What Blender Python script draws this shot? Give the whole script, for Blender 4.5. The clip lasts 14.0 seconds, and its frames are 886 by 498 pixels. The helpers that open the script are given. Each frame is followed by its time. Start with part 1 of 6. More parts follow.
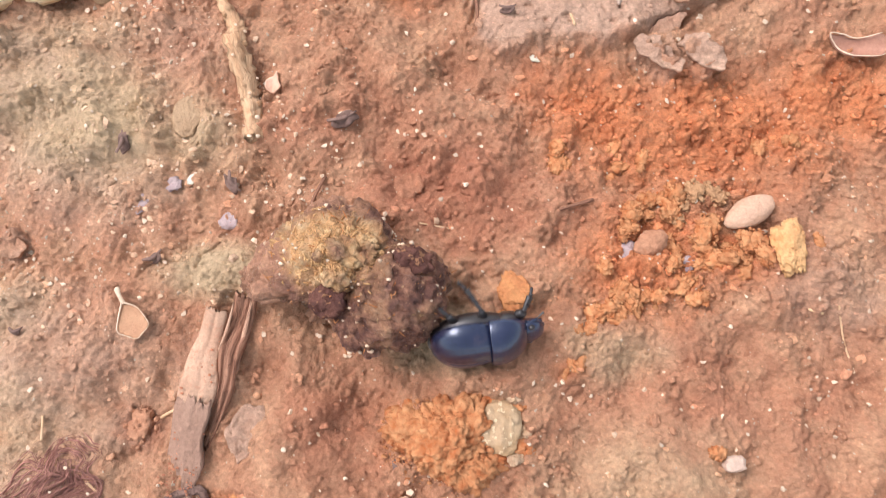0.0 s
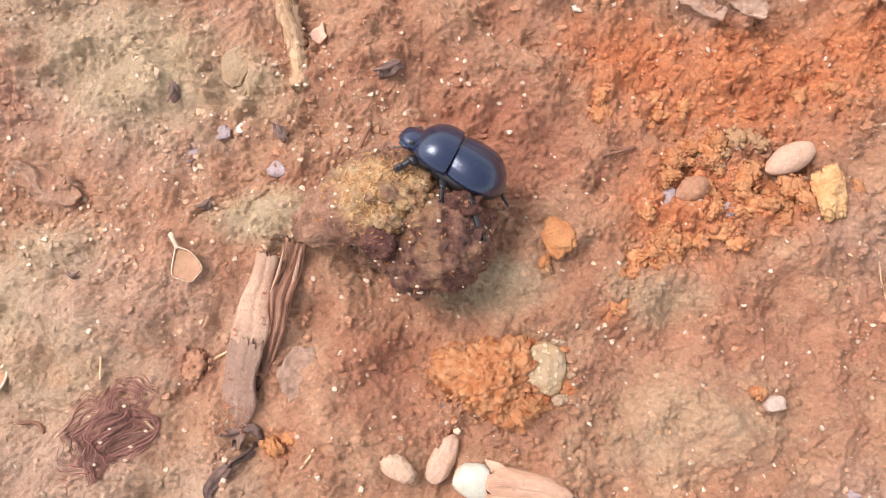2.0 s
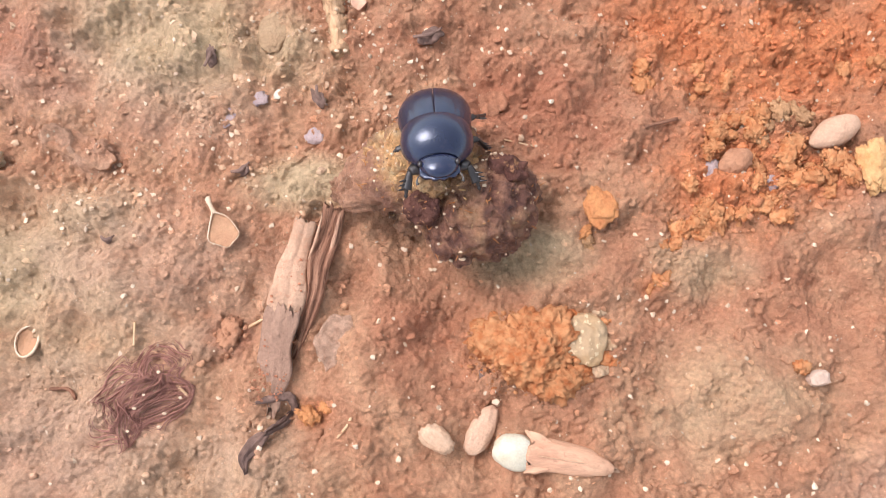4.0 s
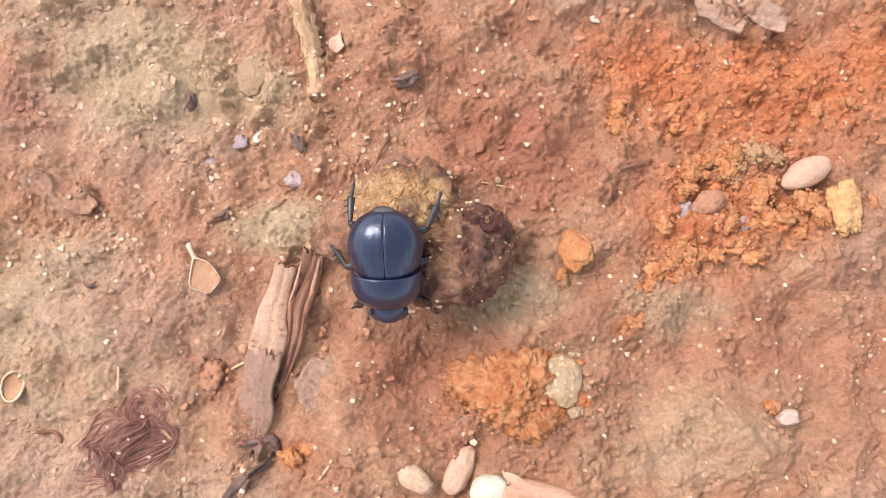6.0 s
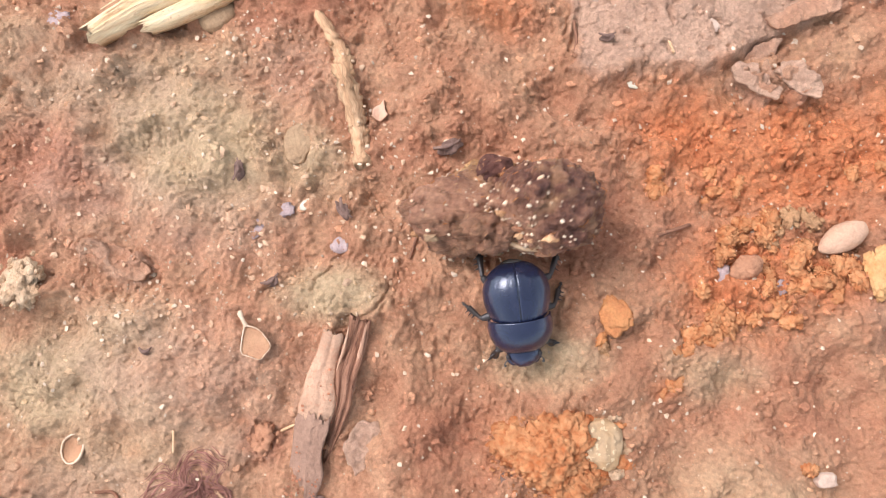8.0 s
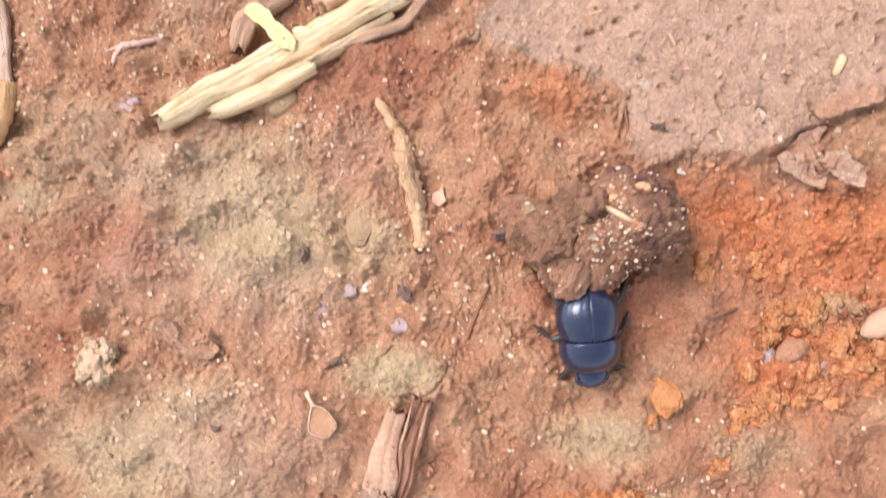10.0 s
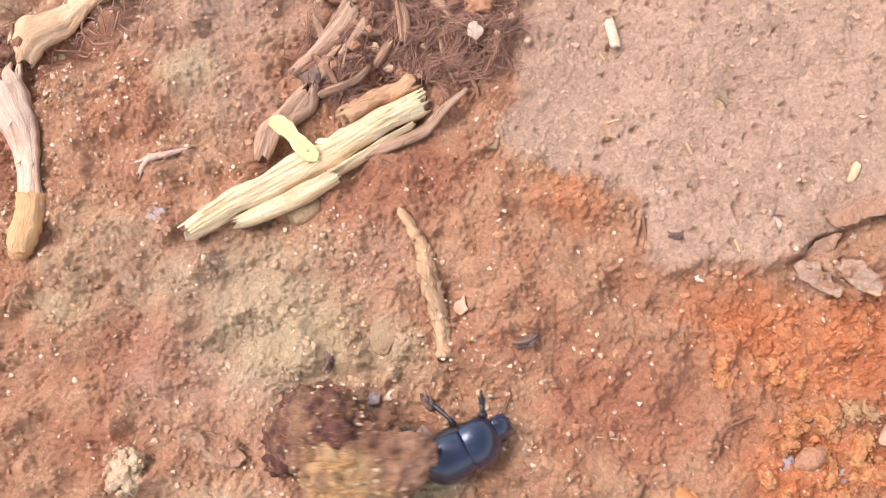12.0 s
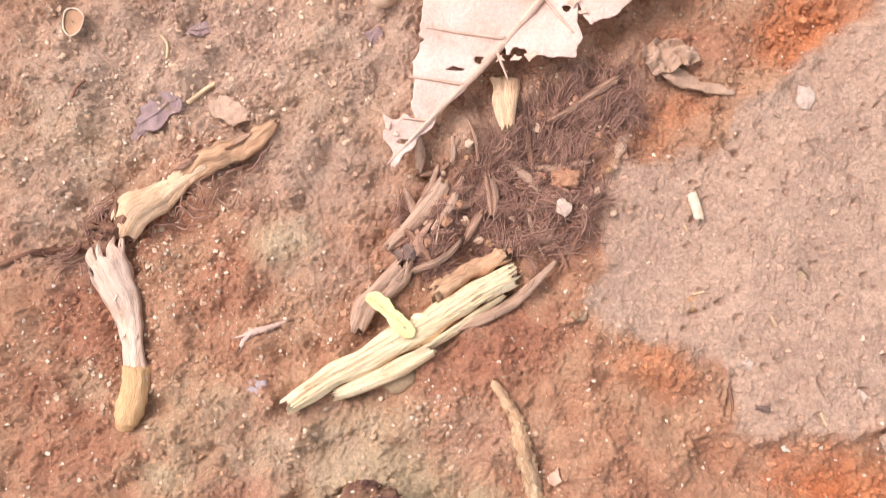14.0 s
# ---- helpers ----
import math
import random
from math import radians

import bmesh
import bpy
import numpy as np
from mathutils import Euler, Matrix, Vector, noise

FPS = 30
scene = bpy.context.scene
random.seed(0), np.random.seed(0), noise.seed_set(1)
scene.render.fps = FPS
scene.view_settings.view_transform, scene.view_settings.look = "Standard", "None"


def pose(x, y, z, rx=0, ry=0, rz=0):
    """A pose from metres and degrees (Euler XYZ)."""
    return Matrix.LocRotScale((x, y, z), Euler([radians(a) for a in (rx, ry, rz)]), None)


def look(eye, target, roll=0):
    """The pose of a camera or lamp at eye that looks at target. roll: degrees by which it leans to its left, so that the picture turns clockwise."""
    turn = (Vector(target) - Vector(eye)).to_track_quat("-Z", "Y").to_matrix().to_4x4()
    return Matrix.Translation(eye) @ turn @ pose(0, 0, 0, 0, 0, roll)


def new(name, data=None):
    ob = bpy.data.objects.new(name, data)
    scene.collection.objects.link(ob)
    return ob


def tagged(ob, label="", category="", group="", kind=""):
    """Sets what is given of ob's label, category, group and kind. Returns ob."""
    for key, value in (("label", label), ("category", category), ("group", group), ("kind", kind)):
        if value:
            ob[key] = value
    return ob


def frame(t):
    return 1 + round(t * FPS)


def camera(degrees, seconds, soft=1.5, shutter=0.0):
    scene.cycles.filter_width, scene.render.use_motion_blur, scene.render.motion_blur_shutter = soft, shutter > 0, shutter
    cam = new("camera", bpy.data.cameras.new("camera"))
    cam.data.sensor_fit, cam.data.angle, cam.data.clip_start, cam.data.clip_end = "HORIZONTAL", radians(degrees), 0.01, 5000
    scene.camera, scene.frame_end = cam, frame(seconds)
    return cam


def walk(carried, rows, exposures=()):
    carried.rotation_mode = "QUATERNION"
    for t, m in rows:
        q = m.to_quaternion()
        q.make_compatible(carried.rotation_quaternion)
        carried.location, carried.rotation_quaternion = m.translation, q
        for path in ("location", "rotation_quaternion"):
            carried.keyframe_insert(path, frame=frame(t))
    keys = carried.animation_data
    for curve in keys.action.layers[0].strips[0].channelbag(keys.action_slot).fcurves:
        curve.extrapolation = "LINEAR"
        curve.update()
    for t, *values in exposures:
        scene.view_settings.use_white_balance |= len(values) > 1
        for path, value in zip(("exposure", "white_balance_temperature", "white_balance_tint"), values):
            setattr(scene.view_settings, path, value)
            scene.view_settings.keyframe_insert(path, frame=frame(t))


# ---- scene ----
U = 0.01          # lengths below are written in centimetres

# ---------------------------------------------------------------- camera
cam = camera(58.7, 14.0, soft=0.85, shutter=0.5)
PATH = [
    (0, (3.297, -3.725, 12.101), (3.272, -3.361, 10.134), 0.6),
    (0.5, (3.373, -4.126, 12.248), (3.351, -3.76, 10.282), 1.3),
    (1, (3.054, -4.339, 12.152), (3.02, -3.965, 10.187), -0.4),
    (1.5, (2.983, -4.131, 12.369), (2.941, -3.819, 10.394), -2.9),
    (2, (2.805, -4.335, 12.26), (2.757, -4.023, 10.285), -4.2),
    (2.5, (3.284, -4.211, 12.147), (3.234, -3.919, 10.17), -5.1),
    (3, (3.086, -4.91, 11.952), (3.044, -4.607, 9.975), -2.9),
    (3.5, (3.02, -4.985, 11.83), (2.982, -4.664, 9.856), -1.7),
    (4, (2.193, -4.91, 12.017), (2.151, -4.586, 10.044), -2.1),
    (4.2, (2.294, -4.658, 12.142), (2.257, -4.343, 10.167), -1.3),
    (6.3, (2.4, -3.903, 12.367), (2.377, -3.635, 10.385), -0.2),
    (6.5, (2.554, -4.234, 12.355), (2.524, -3.962, 10.374), -1.7),
    (7, (2.082, -3.631, 12.587), (2.072, -3.351, 10.607), 2.5),
    (7.2, (1.981, -3.445, 12.716), (1.952, -3.17, 10.735), -1.3),
    (9.3, (1.474, -1.937, 12.982), (1.4, -1.715, 10.996), -13.9),
    (9.5, (0.901, -1.839, 13.15), (0.829, -1.597, 11.166), -11.7),
    (10, (0.825, -1.431, 13.617), (0.756, -1.209, 11.631), -12.4),
    (10.5, (0.22, 0.029, 14.133), (0.138, 0.271, 12.15), -14.2),
    (11, (0.737, -0.111, 13.886), (0.651, 0.141, 11.904), -14.4),
    (11.5, (0.562, 0.151, 13.901), (0.476, 0.387, 11.917), -15.3),
    (12, (0.407, 0.247, 14.065), (0.323, 0.491, 12.082), -14.5),
    (12.5, (0.21, 1.338, 14.525), (0.127, 1.576, 12.541), -14.9),
    (13, (-0.085, 1.761, 14.613), (-0.178, 1.994, 12.628), -17.8),
    (13.5, (-1.148, 2.534, 14.936), (-1.244, 2.769, 12.952), -18.5),
    (14, (-1.331, 3.187, 15.012), (-1.437, 3.434, 13.031), -19.3),
]
walk(cam, [(t, look([v * U for v in eye], [v * U for v in target], roll)) for t, eye, target, roll in PATH])

# ---------------------------------------------------------------- light
world = bpy.data.worlds.new("sky")
scene.world = world
world.use_nodes = True
wn = world.node_tree
sky = wn.nodes.new("ShaderNodeTexSky")
sky.sky_type = "NISHITA"
sky.sun_disc = False
SUN_EL, SUN_AZ = 55.0, 295.0      # degrees; azimuth clockwise from +y
sky.sun_elevation, sky.sun_rotation = radians(SUN_EL), radians(SUN_AZ)
sky.air_density, sky.dust_density, sky.ozone_density = 1.0, 1.9, 1.0
haze = wn.nodes.new("ShaderNodeHueSaturation")       # a thin white haze over the blue
haze.inputs["Saturation"].default_value = 0.4
wn.links.new(sky.outputs[0], haze.inputs["Color"])
wn.links.new(haze.outputs[0], wn.nodes["Background"].inputs[0])
wn.nodes["Background"].inputs[1].default_value = 0.15
sun_dir = Vector((math.sin(radians(SUN_AZ)) * math.cos(radians(SUN_EL)), math.cos(radians(SUN_AZ)) * math.cos(radians(SUN_EL)), math.sin(radians(SUN_EL))))
sun = new("sun", bpy.data.lights.new("sun", "SUN"))
sun.data.energy, sun.data.angle, sun.data.color = 1.32, radians(27), (1.0, 0.893, 0.945)
sun.matrix_world = look(sun_dir * 5, (0, 0, 0))
scene.view_settings.exposure = 1.1

# ---------------------------------------------------------------- materials
def lin(r, g, b):
    return tuple(((c / 255) / 12.92 if c / 255 <= 0.04045 else ((c / 255 + 0.055) / 1.055) ** 2.4) for c in (r, g, b))


class Nodes:
    """A material's nodes, with texture places in centimetres."""

    def __init__(self, name, rough=0.8, spec=0.3):
        self.m = bpy.data.materials.new(name)
        self.m.use_nodes = True
        self.t = self.m.node_tree
        self.b = self.t.nodes["Principled BSDF"]
        self.b.inputs["Roughness"].default_value = rough
        self.b.inputs["Specular IOR Level"].default_value = spec
        co = self.t.nodes.new("ShaderNodeTexCoord")
        mp = self.t.nodes.new("ShaderNodeMapping")
        mp.inputs["Scale"].default_value = (100, 100, 100)
        self.t.links.new(co.outputs["Object"], mp.inputs[0])
        self.co = mp.outputs[0]

    def node(self, kind, **inputs):
        n = self.t.nodes.new(kind)
        for k, v in inputs.items():
            self.put(n.inputs[k.replace("_", " ")], v)
        return n

    def put(self, socket, v):
        if hasattr(v, "is_linked"):
            self.t.links.new(v, socket)
        else:
            socket.default_value = v

    def noise(self, scale, detail=4.0, rough=0.55, stretch=None, distort=0.0):
        v = self.co
        if stretch:
            mp = self.node("ShaderNodeMapping", Vector=self.co, Scale=stretch)
            v = mp.outputs[0]
        n = self.node("ShaderNodeTexNoise", Vector=v, Scale=scale, Detail=detail, Roughness=rough, Distortion=distort)
        return n.outputs["Fac"]

    def ramp(self, fac, *stops):
        n = self.node("ShaderNodeValToRGB", Fac=fac)
        e = n.color_ramp.elements
        while len(e) < len(stops):
            e.new(0.5)
        for el, (p, c) in zip(e, stops):
            el.position, el.color = p, ((*c, 1) if len(c) == 3 else c)
        return n.outputs[0]

    def mix(self, fac, a, b, how="MIX"):
        n = self.t.nodes.new("ShaderNodeMix")
        n.data_type, n.blend_type = "RGBA", how
        self.put(n.inputs[0], fac)
        for s, v in ((n.inputs[6], a), (n.inputs[7], b)):
            self.put(s, (*v, 1) if isinstance(v, tuple) and len(v) == 3 else v)
        return n.outputs[2]

    def math(self, op, a, b=0.0):
        n = self.t.nodes.new("ShaderNodeMath")
        n.operation = op
        self.put(n.inputs[0], a)
        self.put(n.inputs[1], b)
        return n.outputs[0]

    def color(self, c):
        self.put(self.b.inputs["Base Color"], (*c, 1) if isinstance(c, tuple) else c)
        return self

    def bump(self, height, cm, strength=1.0):
        n = self.node("ShaderNodeBump", Height=height, Strength=strength, Distance=cm * U)
        self.put(self.b.inputs["Normal"], n.outputs[0])
        return self


def plain(name, a, b, scale=3.0, rough=0.8, bump=0.02, bscale=14.0, stretch=None, spec=0.3, per_object=0.0, island=0.0, speck=None):
    """Two colours mixed by noise, fine grain, and relief."""
    k = Nodes(name, rough, spec)
    c = k.ramp(k.noise(scale, 5, 0.6, stretch), (0.32, a), (0.68, b))
    fine = k.noise(bscale * 1.7, 3, 0.6, stretch)
    c = k.mix(0.35, c, k.ramp(fine, (0.3, (0.45, 0.45, 0.45)), (0.7, (1.0, 1.0, 1.0))), "MULTIPLY")
    if speck:
        c = k.mix(k.ramp(k.noise(bscale, 2), (0.58, (0, 0, 0)), (0.64, (1, 1, 1))), c, speck)
    for amount, kind, out in ((per_object, "ShaderNodeObjectInfo", "Random"), (island, "ShaderNodeNewGeometry", "Random Per Island")):
        if amount:
            r = k.node(kind).outputs[out]
            c = k.mix(1.0, c, k.ramp(r, (0.0, (1 - amount,) * 3), (1.0, (1.0, 1.0, 1.0))), "MULTIPLY")
    k.color(c)
    if bump:
        k.bump(k.noise(bscale, 5, 0.65, stretch), bump)
    return k.m


def wood(name, a, b, dark, rough=0.75, bump=0.04, fine=1.0, shade=0.45):
    """Fibres that run along a rod, by the straightened place that its mesh carries."""
    k = Nodes(name, rough, 0.25)
    at = k.t.nodes.new("ShaderNodeAttribute")
    at.attribute_name = "grain"
    k.co = at.outputs["Vector"]
    streak = k.noise(1.0, 6, 0.7, (0.9, 8 * fine, 8 * fine), 0.4)
    hair = k.noise(1.0, 4, 0.7, (3.0, 30 * fine, 30 * fine))
    c = k.ramp(streak, (0.28, dark), (0.42, b), (0.62, a))
    c = k.mix(k.ramp(k.noise(2.2, 4, 0.6), (0.5, (0, 0, 0)), (0.75, (0.5, 0.5, 0.5))), c, b)
    c = k.mix(k.ramp(k.noise(9, 3, 0.6), (0.62, (0, 0, 0)), (0.72, (0.55, 0.55, 0.55))), c, dark)
    c = k.mix(shade, c, k.ramp(hair, (0.3, (0.45, 0.42, 0.4)), (0.55, (1.0, 1.0, 1.0))), "MULTIPLY")
    k.color(c)
    k.bump(k.math("ADD", streak, k.math("MULTIPLY", hair, 0.6)), bump)
    return k.m


OLIVE, RED, BASE = lin(194, 170, 136), lin(174, 116, 90), lin(190, 145, 114)


def soil_material(name="soil", loose=False):
    """Bare red earth; four weights on the mesh say where it is orange, crusted grey, olive or red."""
    k = Nodes(name, 0.92, 0.18)
    at = k.t.nodes.new("ShaderNodeAttribute")
    at.attribute_name = "soil"
    sp = k.node("ShaderNodeSeparateColor", Color=at.outputs["Color"])
    wob = k.math("MULTIPLY", k.math("SUBTRACT", k.noise(2.6, 6, 0.65), 0.5), 1.1)

    def weight(s):
        return k.ramp(k.math("ADD", s, k.math("MULTIPLY", wob, k.math("MINIMUM", k.math("MULTIPLY", s, 3.0), 1.0))), (0.12, (0, 0, 0)), (0.95, (0.9, 0.9, 0.9)))

    c = k.ramp(k.noise(0.9, 8, 0.66), (0.3, lin(176, 125, 97)), (0.45, lin(184, 135, 105)), (0.55, BASE), (0.72, lin(202, 160, 126)))
    c = k.mix(weight(at.outputs["Alpha"]), c, RED)
    c = k.mix(weight(sp.outputs[2]), c, OLIVE)
    c = k.mix(weight(sp.outputs[0]), c, k.ramp(k.noise(3.5, 4), (0.35, lin(197, 118, 77)), (0.7, lin(217, 144, 99))))
    c = k.mix(weight(sp.outputs[1]), c, k.ramp(k.noise(1.6, 5), (0.3, lin(185, 151, 129)), (0.7, lin(201, 167, 143))))
    grain = k.noise(16, 6, 0.7)
    c = k.mix(0.75, c, k.ramp(grain, (0.3, (0.88, 0.855, 0.835)), (0.5, (1.13, 1.12, 1.11)), (0.72, (1.42, 1.42, 1.42))), "MULTIPLY")
    c = k.mix(k.ramp(k.noise(9, 3, 0.5), (0.66, (0, 0, 0)), (0.76, (0.25, 0.25, 0.25))), c, lin(136, 88, 70))
    c = k.mix(k.ramp(k.noise(22, 2, 0.5), (0.7, (0, 0, 0)), (0.76, (0.7, 0.7, 0.7))), c, lin(222, 184, 150))
    plates = []
    for scale, low, high in ((7.0, 0.94, 1.06), (19.0, 0.92, 1.09)):     # flakes and crumbs told apart by their tone
        v = k.node("ShaderNodeTexVoronoi", Vector=k.mix(0.12, k.co, k.node("ShaderNodeTexNoise", Vector=k.co, Scale=6.0).outputs["Color"]), Scale=scale)
        tone = k.node("ShaderNodeSeparateColor", Color=v.outputs["Color"]).outputs[0]
        c = k.mix(1.0, c, k.ramp(tone, (0.0, (low,) * 3), (1.0, (high,) * 3)), "MULTIPLY")
        plates.append(tone)
    if loose:
        c = k.mix(1.0, c, k.ramp(k.node("ShaderNodeNewGeometry").outputs["Random Per Island"], (0.0, (0.92, 0.91, 0.9)), (0.75, (1.16, 1.16, 1.16)), (1.0, (1.5, 1.47, 1.42))), "MULTIPLY")
    k.color(c)
    flake = k.math("ADD", k.math("MULTIPLY", plates[0], 0.45), k.math("MULTIPLY", plates[1], 0.3))
    k.bump(k.math("ADD", flake, k.math("ADD", k.noise(15, 6, 0.75), k.math("MULTIPLY", k.noise(48, 4, 0.7), 0.3))), 0.072)
    return k.m


SOIL = soil_material()
LOOSE = soil_material("loose_soil", True)
M = dict(
    twig=wood("dry_twig_bark", lin(222, 186, 148), lin(204, 162, 124), lin(160, 116, 88), 0.85, 0.09, 0.7),
    knob=plain("twig_knob", lin(206, 168, 126), lin(160, 116, 84), 2.0, 0.8, 0.05, 18),
    straw=wood("straw", lin(236, 206, 168), lin(216, 178, 138), lin(170, 126, 94), 0.7, 0.03),
    pale_wood=wood("weathered_pale_wood", lin(253, 231, 190), lin(248, 214, 168), lin(206, 152, 108), 0.85, 0.12, 0.6, 0.36),
    brown_wood=wood("brown_wood", lin(216, 172, 142), lin(190, 144, 118), lin(124, 86, 70), 0.8, 0.1),
    bark_pale=plain("pale_bark", lin(201, 165, 138), lin(182, 144, 118), 2.2, 0.92, 0.03, 12, speck=lin(180, 138, 112)),
    bark_low=plain("buried_bark", lin(173, 140, 119), lin(149, 117, 99), 2.2, 0.95, 0.05, 10),
    split_brown=wood("split_brown_wood", lin(182, 136, 110), lin(154, 110, 87), lin(96, 64, 52), 0.85, 0.1),
    bark_dark=wood("dark_bark", lin(164, 120, 92), lin(124, 84, 66), lin(70, 46, 38), 0.8, 0.1),
    black_bit=plain("charred_bit", lin(150, 120, 106), lin(104, 82, 74), 4.0, 0.75, 0.06, 14),
    root_skin=wood("pale_root_skin", lin(234, 201, 178), lin(216, 180, 155), lin(182, 140, 118), 0.75, 0.08, 0.6, 0.28),
    root_cream=wood("cream_root_skin", lin(232, 194, 158), lin(216, 174, 136), lin(168, 122, 92), 0.78, 0.07, 0.65, 0.35),
    root_tan=wood("tan_root_skin", lin(228, 184, 134), lin(214, 166, 118), lin(186, 138, 98), 0.8, 0.08, 0.7, 0.3),
    grey_wood=wood("greyed_wood", lin(214, 176, 148), lin(194, 154, 128), lin(152, 114, 94), 0.85, 0.1, 1.0, 0.28),
    log_tan=wood("tan_log", lin(216, 172, 134), lin(200, 152, 116), lin(164, 116, 86), 0.85, 0.08, 0.8),
    fibre=plain("root_fibre", lin(208, 160, 136), lin(160, 116, 98), 3.0, 0.75, 0.0, 20, island=0.45),
    leaf_dry=plain("dry_leaf", lin(232, 198, 180), lin(212, 172, 152), 1.6, 0.65, 0.04, 9),
    leaf_rib=plain("dry_leaf_rib", lin(228, 194, 170), lin(202, 162, 138), 2.0, 0.6, 0.03, 20),
    leaf_grey=plain("crumpled_grey_leaf", lin(206, 170, 142), lin(178, 140, 114), 1.6, 0.6, 0.05, 10),
    green=plain("fresh_green_leaf", lin(222, 214, 158), lin(206, 198, 134), 2.0, 0.5, 0.03, 12),
    husk_skin=plain("thin_husk_skin", lin(194, 150, 114), lin(174, 128, 96), 3.0, 0.6, 0.02, 14),
    hull_inside=plain("brown_hull_inside", lin(190, 143, 120), lin(168, 121, 100), 2.4, 0.5, 0.02, 12),
    shell_pink=plain("pinkish_shell", lin(230, 186, 158), lin(212, 164, 134), 3.0, 0.5, 0.02, 14),
    husk=plain("papery_husk", lin(226, 184, 140), lin(186, 134, 96), 2.0, 0.55, 0.02, 14),
    gold=plain("golden_straw", lin(232, 186, 130), lin(196, 144, 94), 4.0, 0.7, 0.0, 14, island=0.35),
    seed=plain("beige_seed", lin(212, 174, 146), lin(194, 152, 124), 2.0, 0.55, 0.03, 16),
    seed_pale=plain("cream_seed", lin(222, 188, 158), lin(202, 160, 128), 2.4, 0.6, 0.05, 14),
    white=plain("white_kernel", lin(212, 207, 190), lin(194, 182, 154), 2.4, 0.35, 0.01, 18, spec=0.5),
    spike=wood("pinkish_husk", lin(206, 164, 134), lin(194, 148, 120), lin(164, 118, 94), 0.55, 0.02, 0.35),
    hair=plain("fine_brown_hair", lin(198, 144, 126), lin(164, 112, 98), 3.0, 0.7, 0.0, 20, island=0.4),
    stone=plain("sandy_stone", lin(180, 156, 126), lin(186, 150, 108), 1.6, 0.7, 0.04, 9, spec=0.35, speck=lin(208, 184, 148)),
    yellow=plain("yellow_stone", lin(236, 190, 134), lin(220, 158, 102), 3.6, 0.7, 0.08, 12),
    amber=plain("amber_flake", lin(216, 152, 98), lin(200, 128, 80), 3.6, 0.6, 0.07, 12),
    pink=plain("pink_pebble", lin(192, 142, 110), lin(174, 122, 92), 3.6, 0.85, 0.06, 12),
    quartz=plain("pale_quartz", lin(214, 188, 168), lin(190, 158, 138), 3.0, 0.45, 0.06, 10),
    orange=plain("orange_earth", lin(236, 174, 122), lin(198, 116, 68), 6.0, 0.95, 0.07, 14, per_object=0.2),
    ochre=plain("ochre_earth", lin(212, 166, 122), lin(184, 136, 98), 4.0, 0.95, 0.10, 12),
    olive=plain("olive_pebble", lin(190, 160, 126), lin(174, 142, 110), 3.0, 0.9, 0.07, 12),
    grit=plain("pale_grit", lin(250, 228, 200), lin(224, 188, 154), 5.0, 0.5, 0.0, 20, island=0.4),
    chip=plain("pale_chip", lin(232, 198, 164), lin(206, 164, 130), 5.0, 0.7, 0.0, 20, island=0.35),
    purple=plain("purple_petal", lin(172, 142, 134), lin(148, 118, 114), 2.0, 0.7, 0.04, 10),
    blue_grey=plain("blue_grey_bit", lin(202, 181, 177), lin(182, 157, 153), 4.0, 0.8, 0.08, 12),
    dung_dark=plain("dark_dung", lin(122, 80, 66), lin(84, 52, 46), 3.4, 0.75, 0.12, 9, speck=lin(160, 116, 84)),
    puff=plain("cream_crumb", lin(236, 205, 170), lin(208, 168, 130), 4.0, 0.9, 0.10, 12),
)


def beetle_material(name, tint, rough, coat=0.0, sheen=(1, 1, 1)):
    k = Nodes(name, rough, 0.5)
    c = k.ramp(k.noise(2.0, 4), (0.35, tint), (0.7, tuple(v * 1.5 for v in tint)))
    c = k.mix(k.ramp(k.noise(4, 6, 0.75), (0.56, (0, 0, 0)), (0.8, (0.22, 0.22, 0.22))), c, lin(110, 84, 70))
    k.color(c)
    k.put(k.b.inputs["Roughness"], k.ramp(k.noise(5, 5, 0.7), (0.35, (rough * 0.8,) * 3), (0.75, (rough * 1.6,) * 3)))
    k.b.inputs["IOR"].default_value = 1.62
    k.b.inputs["Specular Tint"].default_value = (*sheen, 1)
    k.b.inputs["Coat Weight"].default_value = coat
    k.b.inputs["Coat Roughness"].default_value = 0.1
    k.bump(k.noise(30, 4, 0.6), 0.004)
    return k.m


M["shell"] = beetle_material("black_chitin", (0.010, 0.013, 0.032), 0.18, 0.28, (0.74, 0.84, 1.0))
M["limb"] = beetle_material("dark_brown_chitin", (0.014, 0.011, 0.011), 0.4)
M["tail"] = beetle_material("grey_chitin", (0.07, 0.065, 0.06), 0.5)


# ---------------------------------------------------------------- building blocks
def empty(name, x=0.0, y=0.0, z=0.0, turn=0.0):
    ob = new(name)
    ob.empty_display_size = 0.002
    ob.matrix_basis = pose(x * U, y * U, z * U, 0, 0, turn)
    return ob


class Rod(list):
    """Points of a rod, with each one's place on the straightened rod."""
    grain = None


def solid(name, verts, faces, material, parent=None, label="", smooth=True, m=None):
    """One mesh object from points in centimetres."""
    me = bpy.data.meshes.new(name)
    me.from_pydata([(x * U, y * U, z * U) for x, y, z in verts], [], faces)
    me.materials.append(material)
    me.polygons.foreach_set("use_smooth", [smooth] * len(me.polygons))
    me.update()
    if isinstance(verts, Rod):
        me.attributes.new("grain", "FLOAT_VECTOR", "POINT").data.foreach_set("vector", verts.grain)
    ob = new(name, me)
    if parent:
        ob.parent = parent
    if label:
        ob["label"] = label
    if m is not None:
        ob.matrix_basis = m
    return ob


